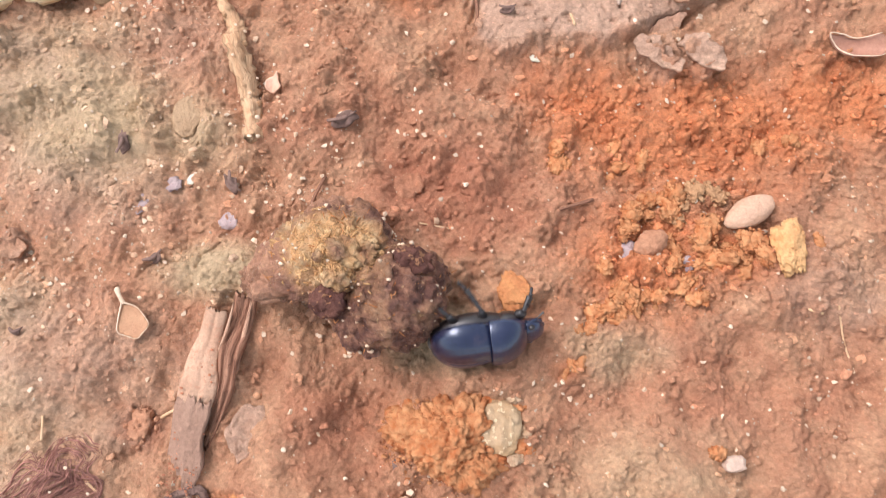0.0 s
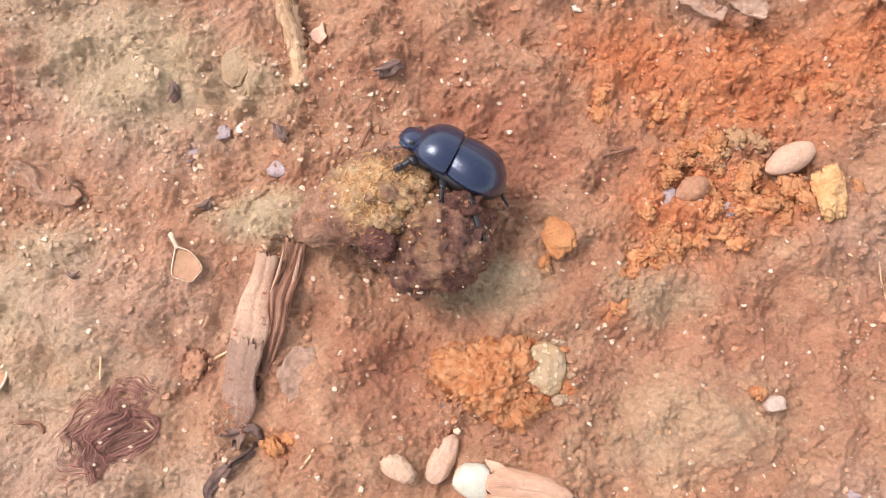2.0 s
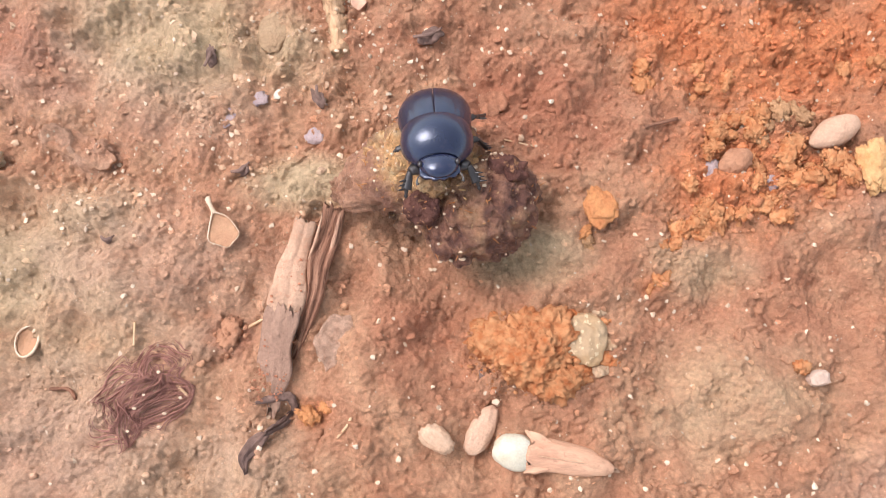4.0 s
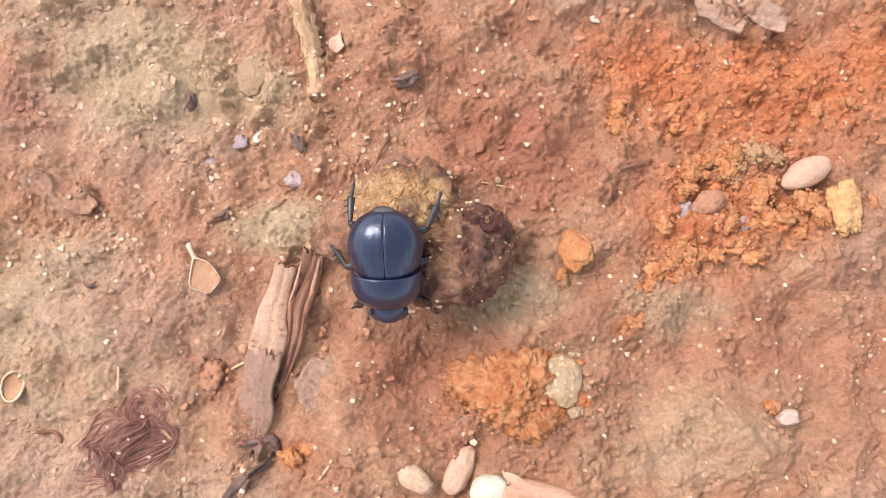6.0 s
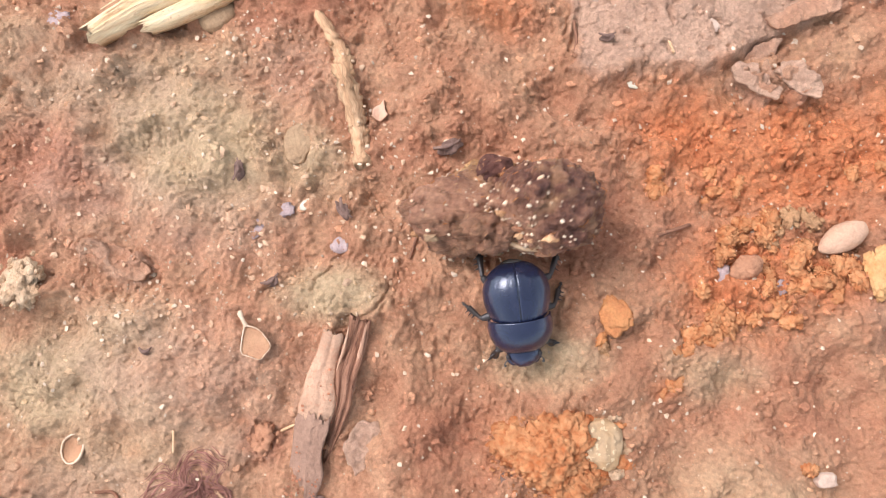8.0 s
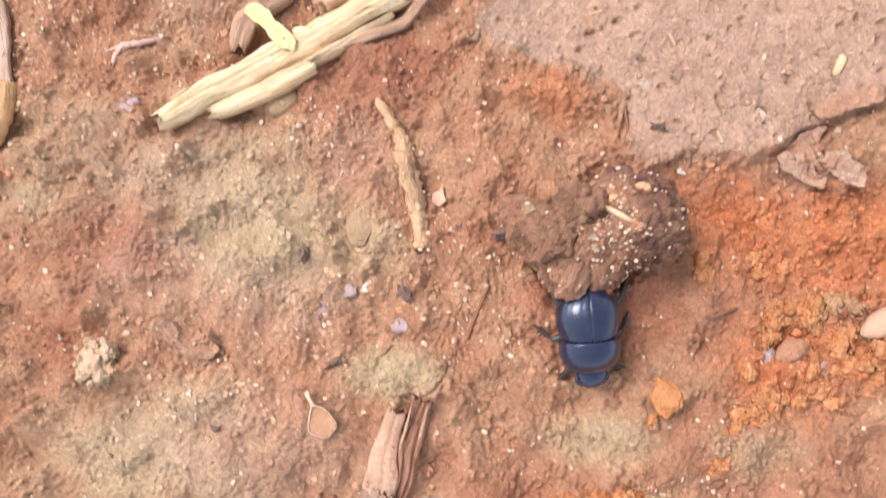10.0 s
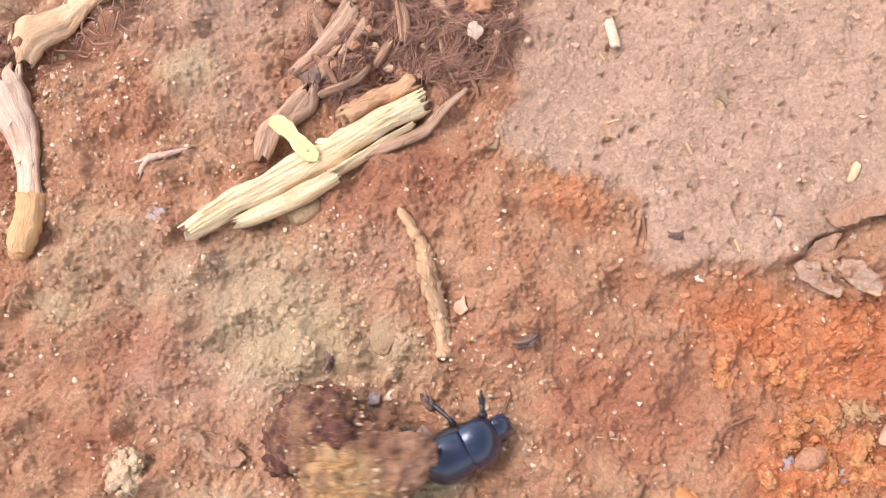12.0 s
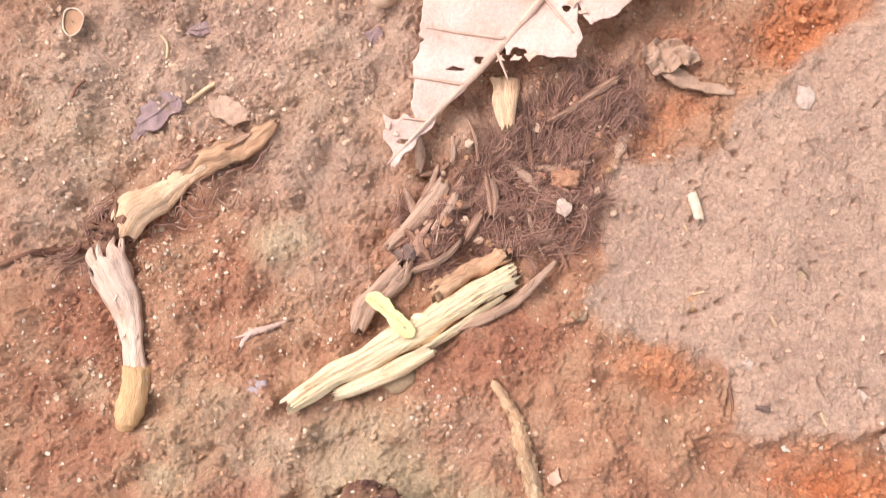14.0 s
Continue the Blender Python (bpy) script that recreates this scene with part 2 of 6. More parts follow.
def joined(pieces):
    """Several (verts, faces) as one."""
    vs, fs = [], []
    for v, f in pieces:
        o = len(vs)
        vs.extend(v)
        fs.extend([tuple(i + o for i in q) for q in f])
    return vs, fs


def glide(pts, rad, steps):
    """Points and radii along a smooth curve through pts."""
    out, rr = [], []
    for i in range(steps + 1):
        f = i / steps * (len(pts) - 1)
        a = min(int(f), len(pts) - 2)
        u = f - a
        p0, p1, p2, p3 = pts[max(a - 1, 0)], pts[a], pts[a + 1], pts[min(a + 2, len(pts) - 1)]
        out.append(0.5 * (2 * p1 + (p2 - p0) * u + (2 * p0 - 5 * p1 + 4 * p2 - p3) * u * u + (3 * p1 - p0 - 3 * p2 + p3) * u ** 3))
        rr.append(rad[a] * (1 - u) + rad[a + 1] * u)
    return out, rr


def plank(path, half, top, seed=0, cols=15, steps=50, groove=0.05, ragged=0.1, drop=0.12, fall=0.0, wobble=0.06, power=4.0):
    """A split length of wood: a fibrous upper face with grooves along it, upright sides and splintered ends. fall leans the face to its right."""
    rng = random.Random(seed)
    pts, rad = glide([Vector(p) for p in path], list(half), steps)
    col = [rng.uniform(-1, 1) for _ in range(cols)]
    tear = [[rng.uniform(-1, 1) * ragged for _ in range(cols)] for _ in range(2)]
    vs, fs, run, sides = Rod(), [], seed * 1.7, cols + 2
    vs.grain = []
    for i, p in enumerate(pts):
        run += (p - pts[i - 1]).length if i else 0
        d = (pts[min(i + 1, steps)] - pts[max(i - 1, 0)]).normalized()
        side = d.cross(Vector((0, 0, 1))).normalized()
        ring = []
        for j in range(cols):
            v = 2 * j / (cols - 1) - 1
            rough = noise.noise(Vector((run * 0.7, j * 0.55, seed * 3.1))) + 0.6 * noise.noise(Vector((run * 2.5, j * 1.3, seed)))
            z = top * (1 - 0.55 * abs(v) ** power) + groove * (0.7 * col[j] + rough) - fall * v
            w = v * rad[i] * (1 + wobble * noise.noise(Vector((run * 1.6, 5.0 * (v > 0), seed))) * abs(v) * 4)
            ring.append((p + side * w + Vector((0, 0, z)) + d * (tear[0][j] if i == 0 else tear[1][j] if i == steps else 0), w, z))
        for j, f in ((cols - 1, 0.9), (0, 0.9)):
            q, w, z = ring[j]
            low = p + side * w * f
            ring.append((Vector((low.x, low.y, p.z - drop)), w, -drop))
        for q, w, z in ring:
            vs.append(tuple(q))
            vs.grain.extend((run, w, z))
    for i in range(steps):
        for k in range(sides):
            a, b = i * sides + k, i * sides + (k + 1) % sides
            fs.append((b, a, a + sides, b + sides))
    fs.append(tuple(range(sides)))
    fs.append(tuple(reversed(range(len(vs) - sides, len(vs)))))
    return vs, fs


def mass(anchors, seed=0, knobs=60, size=(0.1, 0.3), crumbs=1500, grain=(0.02, 0.07), level=6, rough=0.03, squash=1.0):
    """A lump grown round several balls (x, y, z, r), with knobs and crumbs packed on it."""
    bm = bmesh.new()
    bmesh.ops.create_icosphere(bm, subdivisions=level, radius=1)
    d = np.array([v.co.normalized() for v in bm.verts])
    fs = [tuple(v.index for v in f.verts) for f in bm.faces]
    bm.free()
    r = np.random.default_rng(seed)
    far = np.full(len(d), 0.2)

    def grow(far, centres, sizes):
        for c, s in zip(centres, sizes):
            b = d @ c
            q = b * b - c @ c + s * s
            far = np.where((q > 0) & (b + np.sqrt(np.maximum(q, 0)) > far), b + np.sqrt(np.maximum(q, 0)), far)
        return far

    far = grow(far, [np.array(a[:3]) for a in anchors], [a[3] for a in anchors])
    pick = r.choice(len(d), knobs, p=far ** 2 / (far ** 2).sum())
    s = r.uniform(*size, knobs)
    far = grow(far, d[pick] * np.maximum(far[pick] - s * r.uniform(0.4, 0.8, knobs), 0.05)[:, None], s)
    pick = r.choice(len(d), crumbs, p=far ** 2 / (far ** 2).sum())
    far = grow(far, d[pick] * far[pick][:, None], grain[0] + (grain[1] - grain[0]) * r.random(crumbs) ** 2)
    vs = []
    for n, f in zip(d, far):
        w = Vector(n) * float(f)
        f += rough * (noise.noise(w * 6 + Vector((seed, 0, 0))) + 0.7 * noise.noise(w * 15))
        vs.append((n[0] * f, n[1] * f, n[2] * f * squash))
    return vs, fs


def tube(path, radii, sides=8, flat=1.0, ridge=0.0, ragged=0.0, seed=0, rough=0.0, steps=0):
    """A rod along path; flat squashes it in height, ridge runs grooves along it, ragged tears its ends."""
    rng = random.Random(seed)
    pts = [Vector(p) for p in path]
    rad = list(radii) if hasattr(radii, "__len__") else [radii] * len(pts)
    if steps:
        pts, rad = glide(pts, rad, steps)
    prof = [1 + ridge * rng.uniform(-1, 1) for _ in range(sides)]
    tear = [[rng.uniform(-ragged, ragged) for _ in range(sides)] for _ in range(2)]
    vs, fs, run = Rod(), [], seed * 1.7
    vs.grain = []
    for i, p in enumerate(pts):
        run += (p - pts[i - 1]).length if i else 0
        d = (pts[min(i + 1, len(pts) - 1)] - pts[max(i - 1, 0)]).normalized()
        side = d.cross(Vector((0, 0, 1)))
        side = side.normalized() if side.length > 1e-3 else Vector((1, 0, 0))
        up = side.cross(d)
        for k in range(sides):
            a = 2 * math.pi * k / sides
            r = rad[i] * prof[k]
            q = p + side * math.cos(a) * r + up * math.sin(a) * r * flat
            if rough:
                q = q + Vector(noise.noise_vector(q * (2.2 / max(rad[0], 0.02)) * 0.4 + Vector((seed * 7.1, 0, 0)))) * rough * rad[i]
            if i == 0:
                q = q - d * tear[0][k]
            if i == len(pts) - 1:
                q = q + d * tear[1][k]
            vs.append(tuple(q))
            vs.grain.extend((run, math.cos(a) * rad[i], math.sin(a) * rad[i]))
    for i in range(len(pts) - 1):
        for k in range(sides):
            a, b = i * sides + k, i * sides + (k + 1) % sides
            fs.append((a, b, b + sides, a + sides))
    fs.append(tuple(reversed(range(sides))))
    fs.append(tuple(range(len(vs) - sides, len(vs))))
    return vs, fs


def ball(rx, ry, rz, seed=0, lump=0.15, freq=1.2, level=3, point=0.0, edge=0.0, at=(0, 0, 0), knob=0.0, box=1.0):
    """A lumpy body. point: narrows it to +x; edge: makes it angular."""
    bm = bmesh.new()
    bmesh.ops.create_icosphere(bm, subdivisions=level, radius=1)
    off = Vector((seed * 3.7, seed * 1.3, seed * 5.1))
    vs = []
    for v in bm.verts:
        n = v.co.normalized()
        d = 1 + lump * (noise.fractal(n * freq + off, 0.9, 2.1, 4) if lump else 0)
        if knob:
            g = n * freq + off
            d += knob * (abs(noise.noise(g * 1.6)) + 0.6 * abs(noise.noise(g * 3.7)) + 0.4 * abs(noise.noise(g * 8.1)) - 0.5)
        if box != 1.0:
            n = Vector([math.copysign(abs(c) ** box, c) for c in n])
        if edge:
            d *= 1 - edge * (abs(noise.noise(n * 1.7 + off * 2)))
        x, y, z = n.x * d, n.y * d, n.z * d
        if point:
            s = 1 - point * max(0, x) ** 2
            y, z = y * s, z * s
        vs.append((x * rx + at[0], y * ry + at[1], z * rz + at[2]))
    fs = [tuple(v.index for v in f.verts) for f in bm.faces]
    bm.free()
    return vs, fs


def clump(rx, ry, rz, seed=0, lumps=30, size=(0.25, 0.5), crumbs=150, grain=(0.05, 0.12), level=4, rough=0.05, at=(0, 0, 0)):
    """A body of packed knobs with crumbs on them: along each way out of its middle, the farthest knob counts."""
    bm = bmesh.new()
    bmesh.ops.create_icosphere(bm, subdivisions=level, radius=1)
    d = np.array([v.co.normalized() for v in bm.verts])
    fs = [tuple(v.index for v in f.verts) for f in bm.faces]
    bm.free()
    r = np.random.default_rng(seed)
    far = np.full(len(d), 0.55)

    def grow(far, centres, sizes):
        for c, s in zip(centres, sizes):
            b = d @ c
            q = b * b - c @ c + s * s
            far = np.where((q > 0) & (b > 0), np.maximum(far, b + np.sqrt(np.maximum(q, 0))), far)
        return far

    way = r.standard_normal((lumps, 3))
    way /= np.linalg.norm(way, axis=1)[:, None]
    s = r.uniform(*size, lumps)
    far = grow(far, way * (1 - s * r.uniform(0.6, 1.1, lumps))[:, None], s)
    pick = r.integers(0, len(d), crumbs)
    far = grow(far, d[pick] * far[pick][:, None], r.uniform(*grain, crumbs))
    vs = []
    for n, f in zip(d, far):
        w = Vector(n) * f
        f += rough * (noise.noise(w * 6 + Vector((seed, 0, 0))) + 0.6 * noise.noise(w * 14))
        vs.append((n[0] * f * rx + at[0], n[1] * f * ry + at[1], n[2] * f * rz + at[2]))
    return vs, fs


def inside(px, py, poly):
    hit = np.zeros(np.shape(px), bool)
    for (x0, y0), (x1, y1) in zip(poly, poly[1:] + poly[:1]):
        if y0 != y1:
            hit ^= ((y0 > py) != (y1 > py)) & (px < (x1 - x0) * (py - y0) / (y1 - y0) + x0)
    return hit


def sheet(outline, height, cell=0.06, ragged=0.05, thick=0.02, seed=0, holes=()):
    """A thin plate cut to an outline with a torn edge and round holes (x, y, half-length, half-width); height(x, y) bends it."""
    xs, ys = [p[0] for p in outline], [p[1] for p in outline]
    nx, ny = int((max(xs) - min(xs)) / cell) + 3, int((max(ys) - min(ys)) / cell) + 3
    x0, y0 = min(xs) - cell, min(ys) - cell
    gx, gy = np.meshgrid(x0 + np.arange(nx) * cell, y0 + np.arange(ny) * cell, indexing="ij")
    jx, jy = gx.copy(), gy.copy()
    for i in range(nx):
        for j in range(ny):
            w = noise.noise_vector(Vector((gx[i, j] * 5 / max(ragged * 12, 0.6), gy[i, j] * 5 / max(ragged * 12, 0.6), seed)))
            jx[i, j] += w.x * ragged
            jy[i, j] += w.y * ragged
    cx, cy = (jx[:-1, :-1] + jx[1:, 1:]) / 2, (jy[:-1, :-1] + jy[1:, 1:]) / 2
    keep = inside(cx, cy, outline)
    for x, y, a, b in holes:
        keep &= np.hypot((cx - x) / a, (cy - y) / b) > 1
    ids, vs, top, edges = {}, [], [], {}

    def vid(i, j):
        if (i, j) not in ids:
            ids[i, j] = len(vs)
            vs.append((gx[i, j], gy[i, j], height(gx[i, j], gy[i, j])))
        return ids[i, j]

    for i, j in zip(*np.nonzero(keep)):
        q = (vid(i, j), vid(i + 1, j), vid(i + 1, j + 1), vid(i, j + 1))
        top.append(q)
        for a, b in zip(q, q[1:] + q[:1]):
            edges[a, b] = True
    around = {}
    for a, b in edges:
        if (b, a) not in edges:
            around.setdefault(a, []).append(b)
            around.setdefault(b, []).append(a)
    for _ in range(2):
        old = list(vs)
        for v, near in around.items():
            if len(near) == 2:
                vs[v] = tuple(0.4 * old[v][c] + 0.3 * (old[near[0]][c] + old[near[1]][c]) for c in range(3))
    n = len(vs)
    low = [(x, y, z - thick) for x, y, z in vs]
    fs = top + [tuple(reversed([v + n for v in q])) for q in top]
    fs += [(b, a, a + n, b + n) for a, b in edges if (b, a) not in edges]
    return vs + low, fs


# ---------------------------------------------------------------- ground
CELL = 0.026
X0, X1, Y0, Y1 = -13.0, 11.6, -8.6, 12.4
NX, NY = int((X1 - X0) / CELL) + 1, int((Y1 - Y0) / CELL) + 1
GX, GY = np.meshgrid(X0 + np.arange(NX) * CELL, Y0 + np.arange(NY) * CELL, indexing="ij")
rng = np.random.default_rng(7)


def field(wave, spread=0.5):
    """Smooth random relief of about that wavelength, of unit spread."""
    fx, fy = np.fft.fftfreq(NX, CELL)[:, None], np.fft.rfftfreq(NY, CELL)[None, :]
    f = np.hypot(fx, fy) * wave
    band = np.exp(-((np.log(np.maximum(f, 1e-6))) ** 2) / (2 * spread ** 2))
    h = np.fft.irfft2(np.fft.rfft2(rng.standard_normal((NX, NY))) * band, (NX, NY))
    return h / h.std()


def spots(*rows):
    """Soft ellipses: x, y, half-length, half-width, turn in degrees, strength."""
    out = np.zeros((NX, NY))
    for x, y, a, b, turn, s in rows:
        c, d = math.cos(radians(turn)), math.sin(radians(turn))
        u, v = ((GX - x) * c + (GY - y) * d) / a, ((GY - y) * c - (GX - x) * d) / b
        out = np.maximum(out, s * np.clip(1.35 - np.hypot(u, v), 0, 1))
    return out


def edge_distance(poly):
    """Distance into a polygon (negative outside)."""
    best = np.full((NX, NY), 99.0)
    for (ax, ay), (bx, by) in zip(poly, poly[1:] + poly[:1]):
        t = np.clip(((GX - ax) * (bx - ax) + (GY - ay) * (by - ay)) / ((bx - ax) ** 2 + (by - ay) ** 2), 0, 1)
        best = np.minimum(best, np.hypot(GX - ax - t * (bx - ax), GY - ay - t * (by - ay)))
    return np.where(inside(GX, GY, poly), best, -best)


warp = 0.14 * field(1.1) + 0.05 * field(0.35)
SLAB = [(0.65, 6.4), (0.85, 5.0), (0.55, 4.2), (1.0, 3.65), (2.0, 3.5), (3.2, 3.1), (3.3, 1.98), (4.3, 1.95), (5.3, 1.98), (5.9, 2.18), (6.5, 2.45), (7.1, 2.95), (7.9, 3.4), (12, 4.6), (12, 12.6),
        (7.2, 11.2), (5.0, 9.75), (4.3, 8.9), (3.4, 8.3), (3.1, 7.6), (1.9, 7.0), (1.1, 7.0)]
slab_in = edge_distance(SLAB) + warp * 0.4
grey = np.clip(slab_in / 0.3 + 0.3, 0, 1)
grey = np.maximum(grey, spots((-2.6, -1.1, 1.8, 0.9, 0, 0.5), (-4.6, 1.0, 2.5, 1.4, 0, 0.4), (-0.4, -3.6, 0.9, 0.9, 0, 0.4), (-2.0, -4.4, 1.4, 1.0, 0, 0.4), (9.0, -5.8, 1.6, 0.7, 20, 0.6), (9.3, -1.7, 1.2, 0.9, 0, 0.5), (-7.8, 8.6, 4.5, 2.4, 10, 0.95), (-4.8, 6.6, 2.0, 1.6, 0, 0.85), (-3.9, 9.0, 2.0, 2.2, 0, 0.9), (-1.0, 7.6, 1.8, 1.0, 20, 0.7), (1.2, 8.8, 1.0, 0.7, 20, 0.5), (-4.3, 4.6, 1.4, 1.0, 0, 0.5), (-10.0, 5.8, 1.6, 2.0, 0, 0.7), (-2.8, -3.6, 2.2, 1.2, 0, 0.6), (-3.6, -6.4, 2.4, 1.4, 0, 0.75), (-4.6, -0.6, 1.6, 1.2, 0, 0.5), (-0.9, -6.4, 1.2, 0.8, 0, 0.5), (-1.4, 1.6, 1.4, 0.9, 0, 0.4)))
orange = spots((5.6, 0.9, 1.5, 0.9, -15, 1.0), (7.6, 1.0, 2.0, 1.0, -8, 1.1), (9.4, 1.5, 1.6, 1.0, 10, 1.0), (6.4, -1.3, 1.4, 1.1, 20, 0.95), (7.6, -1.2, 0.9, 0.6, 0, 0.85), (6.8, 0.4, 2.2, 0.9, 0, 0.9),
               (3.7, 3.0, 0.5, 0.5, 0, 0.4), (1.9, 3.1, 0.9, 0.6, -20, 0.65), (4.6, 9.9, 1.3, 0.8, 35, 1.0), (2.3, 8.1, 0.8, 0.4, 20, 0.5), (3.2, -4.3, 1.2, 0.7, 0, 0.4),
               (0.2, -5.6, 0.35, 0.25, 0, 0.7), (5.2, -3.2, 0.3, 0.2, 0, 0.5), (1.8, 7.5, 0.5, 0.4, 0, 0.5), (5.2, 7.0, 0.9, 0.9, 0, 0.25)) * (1 - np.clip(slab_in * 4, 0, 1) * 0.9)
olive = spots((-4.6, -3.9, 1.5, 1.1, 10, 0.8), (-3.0, 0.3, 1.9, 1.3, -25, 0.95), (-3.6, 1.4, 1.6, 0.7, 10, 0.6), (-3.9, -3.2, 1.2, 0.7, 20, 0.7), (-1.0, 0.0, 0.9, 0.7, 0, 0.6), (-0.3, -2.1, 0.9, 0.5, 5, 0.9),
              (3.3, -2.9, 1.0, 0.5, 10, 0.7), (5.9, -2.9, 1.0, 0.5, 0, 0.45), (-5.2, 5.0, 0.8, 0.6, 0, 0.7), (-4.9, 1.0, 1.5, 0.6, 0, 0.5), (-7.0, 0.4, 0.9, 0.5, 0, 0.5),
              (-9.3, 8.3, 1.2, 0.8, 0, 0.5), (-3.2, -4.2, 0.8, 0.5, 0, 0.6), (-8.9, 2.0, 0.6, 0.5, 0, 0.4), (-10.5, 6.5, 1.0, 1.0, 0, 0.4), (1.2, 4.2, 0.6, 0.5, 0, 0.45), (-3.4, -5.2, 2.2, 1.6, 0, 0.5), (-1.6, -6.6, 2.4, 0.9, 0, 0.45), (-5.2, -4.0, 1.6, 1.6, 0, 0.45), (-9.6, 7.2, 2.0, 2.4, 0, 0.45), (-4.6, 8.2, 1.6, 2.0, 0, 0.4), (6.5, -4.8, 2.2, 1.0, 10, 0.4), (-6.6, 1.4, 1.4, 1.2, 0, 0.4))
redness = spots((7.6, -3.8, 2.6, 1.6, 0, 0.5), (5.0, -0.9, 1.6, 0.8, 0, 0.45), (7.8, 0.2, 1.8, 0.8, 0, 0.4), (3.2, -0.5, 1.9, 1.1, 5, 0.9), (4.4, 1.2, 1.4, 0.6, 0, 0.45), (-9.2, 1.8, 0.8, 1.2, 0, 0.7), (-5.2, -0.3, 1.2, 0.9, 20, 0.9), (-6.0, -2.0, 1.0, 1.2, 0, 0.6), (1.6, 0.4, 2.2, 1.0, -10, 0.45), (-1.0, 3.2, 1.6, 0.8, 30, 0.9), (-1.2, -4.6, 0.5, 0.35, 0, 0.9), (1.8, -4.3, 1.0, 0.9, 0, 0.7),
                (-8.9, 3.3, 1.0, 1.6, 0, 0.8), (-6.2, 4.2, 0.9, 1.2, 0, 0.55), (-9.0, 0.6, 1.3, 0.8, 0, 0.6), (0.6, 5.8, 1.0, 1.2, 0, 0.5), (-1.2, 6.4, 1.6, 1.2, 0, 0.5), (4.6, -0.9, 1.0, 0.5, 0, 0.6),
                (-2.35, -5.5, 0.9, 0.7, 35, 1.0), (8.0, -3.4, 1.5, 0.9, 0, 0.3), (4.2, 1.5, 1.6, 0.5, 0, 0.45), (-7.6, 5.2, 1.0, 0.6, 30, 0.6), (2.2, 9.3, 1.2, 0.6, 0, 0.7), (-6.4, 9.2, 1.2, 0.7, 0, 0.35))

olive = np.clip(1.3 * olive, 0, 1)
calm = np.clip(0.46 + 0.4 * field(1.6), 0.16, 1.0)      # how crumbly each stretch is
calm = calm * (1 - 0.62 * np.clip(slab_in * 3, 0, 1)) + 0.5 * np.clip(orange, 0, 1)
calm *= 0.85
clay = 1 - 0.4 * spots((-3.0, -4.6, 3.2, 2.4, 0, 1.0), (0.6, -5.0, 1.6, 1.4, 0, 0.7), (-3.4, -1.2, 2.6, 1.2, 0, 0.6), (8.2, -4.2, 2.6, 1.6, 0, 0.6))     # smooth trodden clay
calm *= clay


def terrace(h):
    """Flat steps with short slopes between them, like flaking crust."""
    n = np.floor(h)
    return n + np.clip((h - n - 0.38) / 0.24, 0, 1)


lumps = 0.07 * np.abs(field(1.0)) + 0.046 * np.abs(field(0.5)) + 0.010 * np.abs(field(0.27)) + 0.024 * terrace(1.1 * field(0.95, 0.6)) + 0.014 * terrace(1.3 * field(0.42, 0.6)) + 0.010 * terrace(1.2 * field(0.24, 0.5)) + 0.010 * field(0.2)
lumps -= lumps.mean()
lumps = np.where(lumps < 0, 0.3 * lumps, lumps)         # lumps stand on a smooth base
crumbly = np.clip(0.38 + 0.7 * field(1.1, 0.6), 0.05, 1) * (1 - 0.55 * np.clip(slab_in * 3, 0, 1)) * clay     # patches of packed crumbs
crumbs_up = 0.036 * np.clip(terrace(1.1 * field(0.55, 0.7)), 0, 2) + 0.024 * np.clip(terrace(1.2 * field(0.26, 0.7) - 0.3), 0, 2) + 0.015 * np.clip(field(0.13, 0.5) - 0.2, 0, 2)     # flakes raised on smooth clay
Z = 0.08 * field(4.5) + 0.055 * field(2.2) * (1 - 0.8 * np.clip(slab_in * 2, 0, 1)) + 0.06 * field(1.3) * (1 - 0.7 * np.clip(slab_in * 2, 0, 1)) + calm * (1.05 * lumps + 0.012 * field(0.11)) + 0.009 * field(0.17, 0.4) * (1 - 0.6 * np.clip(slab_in * 3, 0, 1)) + 0.005 * field(0.08) + crumbly * crumbs_up
Z += (0.04 + 0.10 * np.clip((GX - 2.6) / 1.0, 0, 1) * np.clip((5 - GY) / 1.5, 0, 1)) * np.clip(slab_in / 0.16 + 0.5, 0, 1) - 0.11 * np.clip(orange, 0, 1)
Z -= spots((4.6, 1.3, 1.6, 0.35, -5, 0.16), (6.5, 2.55, 0.75, 0.14, 35, 0.3), (3.36, 2.6, 0.4, 0.05, 80, 0.12), (2.2, -2.4, 1.3, 0.9, 0, 0.10), (0.3, -0.3, 0.35, 0.3, 0, 0.08), (6.18, 3.55, 0.16, 0.12, 0, 0.12),
           (0.55, -3.9, 0.25, 1.2, -20, 0.10), (-2.2, 3.0, 1.8, 0.3, 32, 0.08), (-8.1, 3.0, 0.9, 2.0, 0, 0.08), (-3.5, -2.1, 0.5, 0.25, -20, 0.10), (1.0, 0.6, 0.9, 0.4, 0, 0.05))
Z += spots((-0.3, -2.05, 0.75, 0.42, 5, 0.16), (-4.0, -1.8, 0.6, 0.25, -22, 0.13), (1.9, 3.0, 0.5, 0.3, 0, 0.04), (8.4, -3.5, 1.2, 0.4, 30, 0.05), (0.7, -4.3, 0.35, 1.0, 10, 0.06), (-2.3, -5.5, 0.8, 0.55, 35, 0.14), (-0.6, 6.2, 1.1, 1.1, 40, 0.10), (-2.3, 5.2, 0.9, 0.6, 40, 0.08))
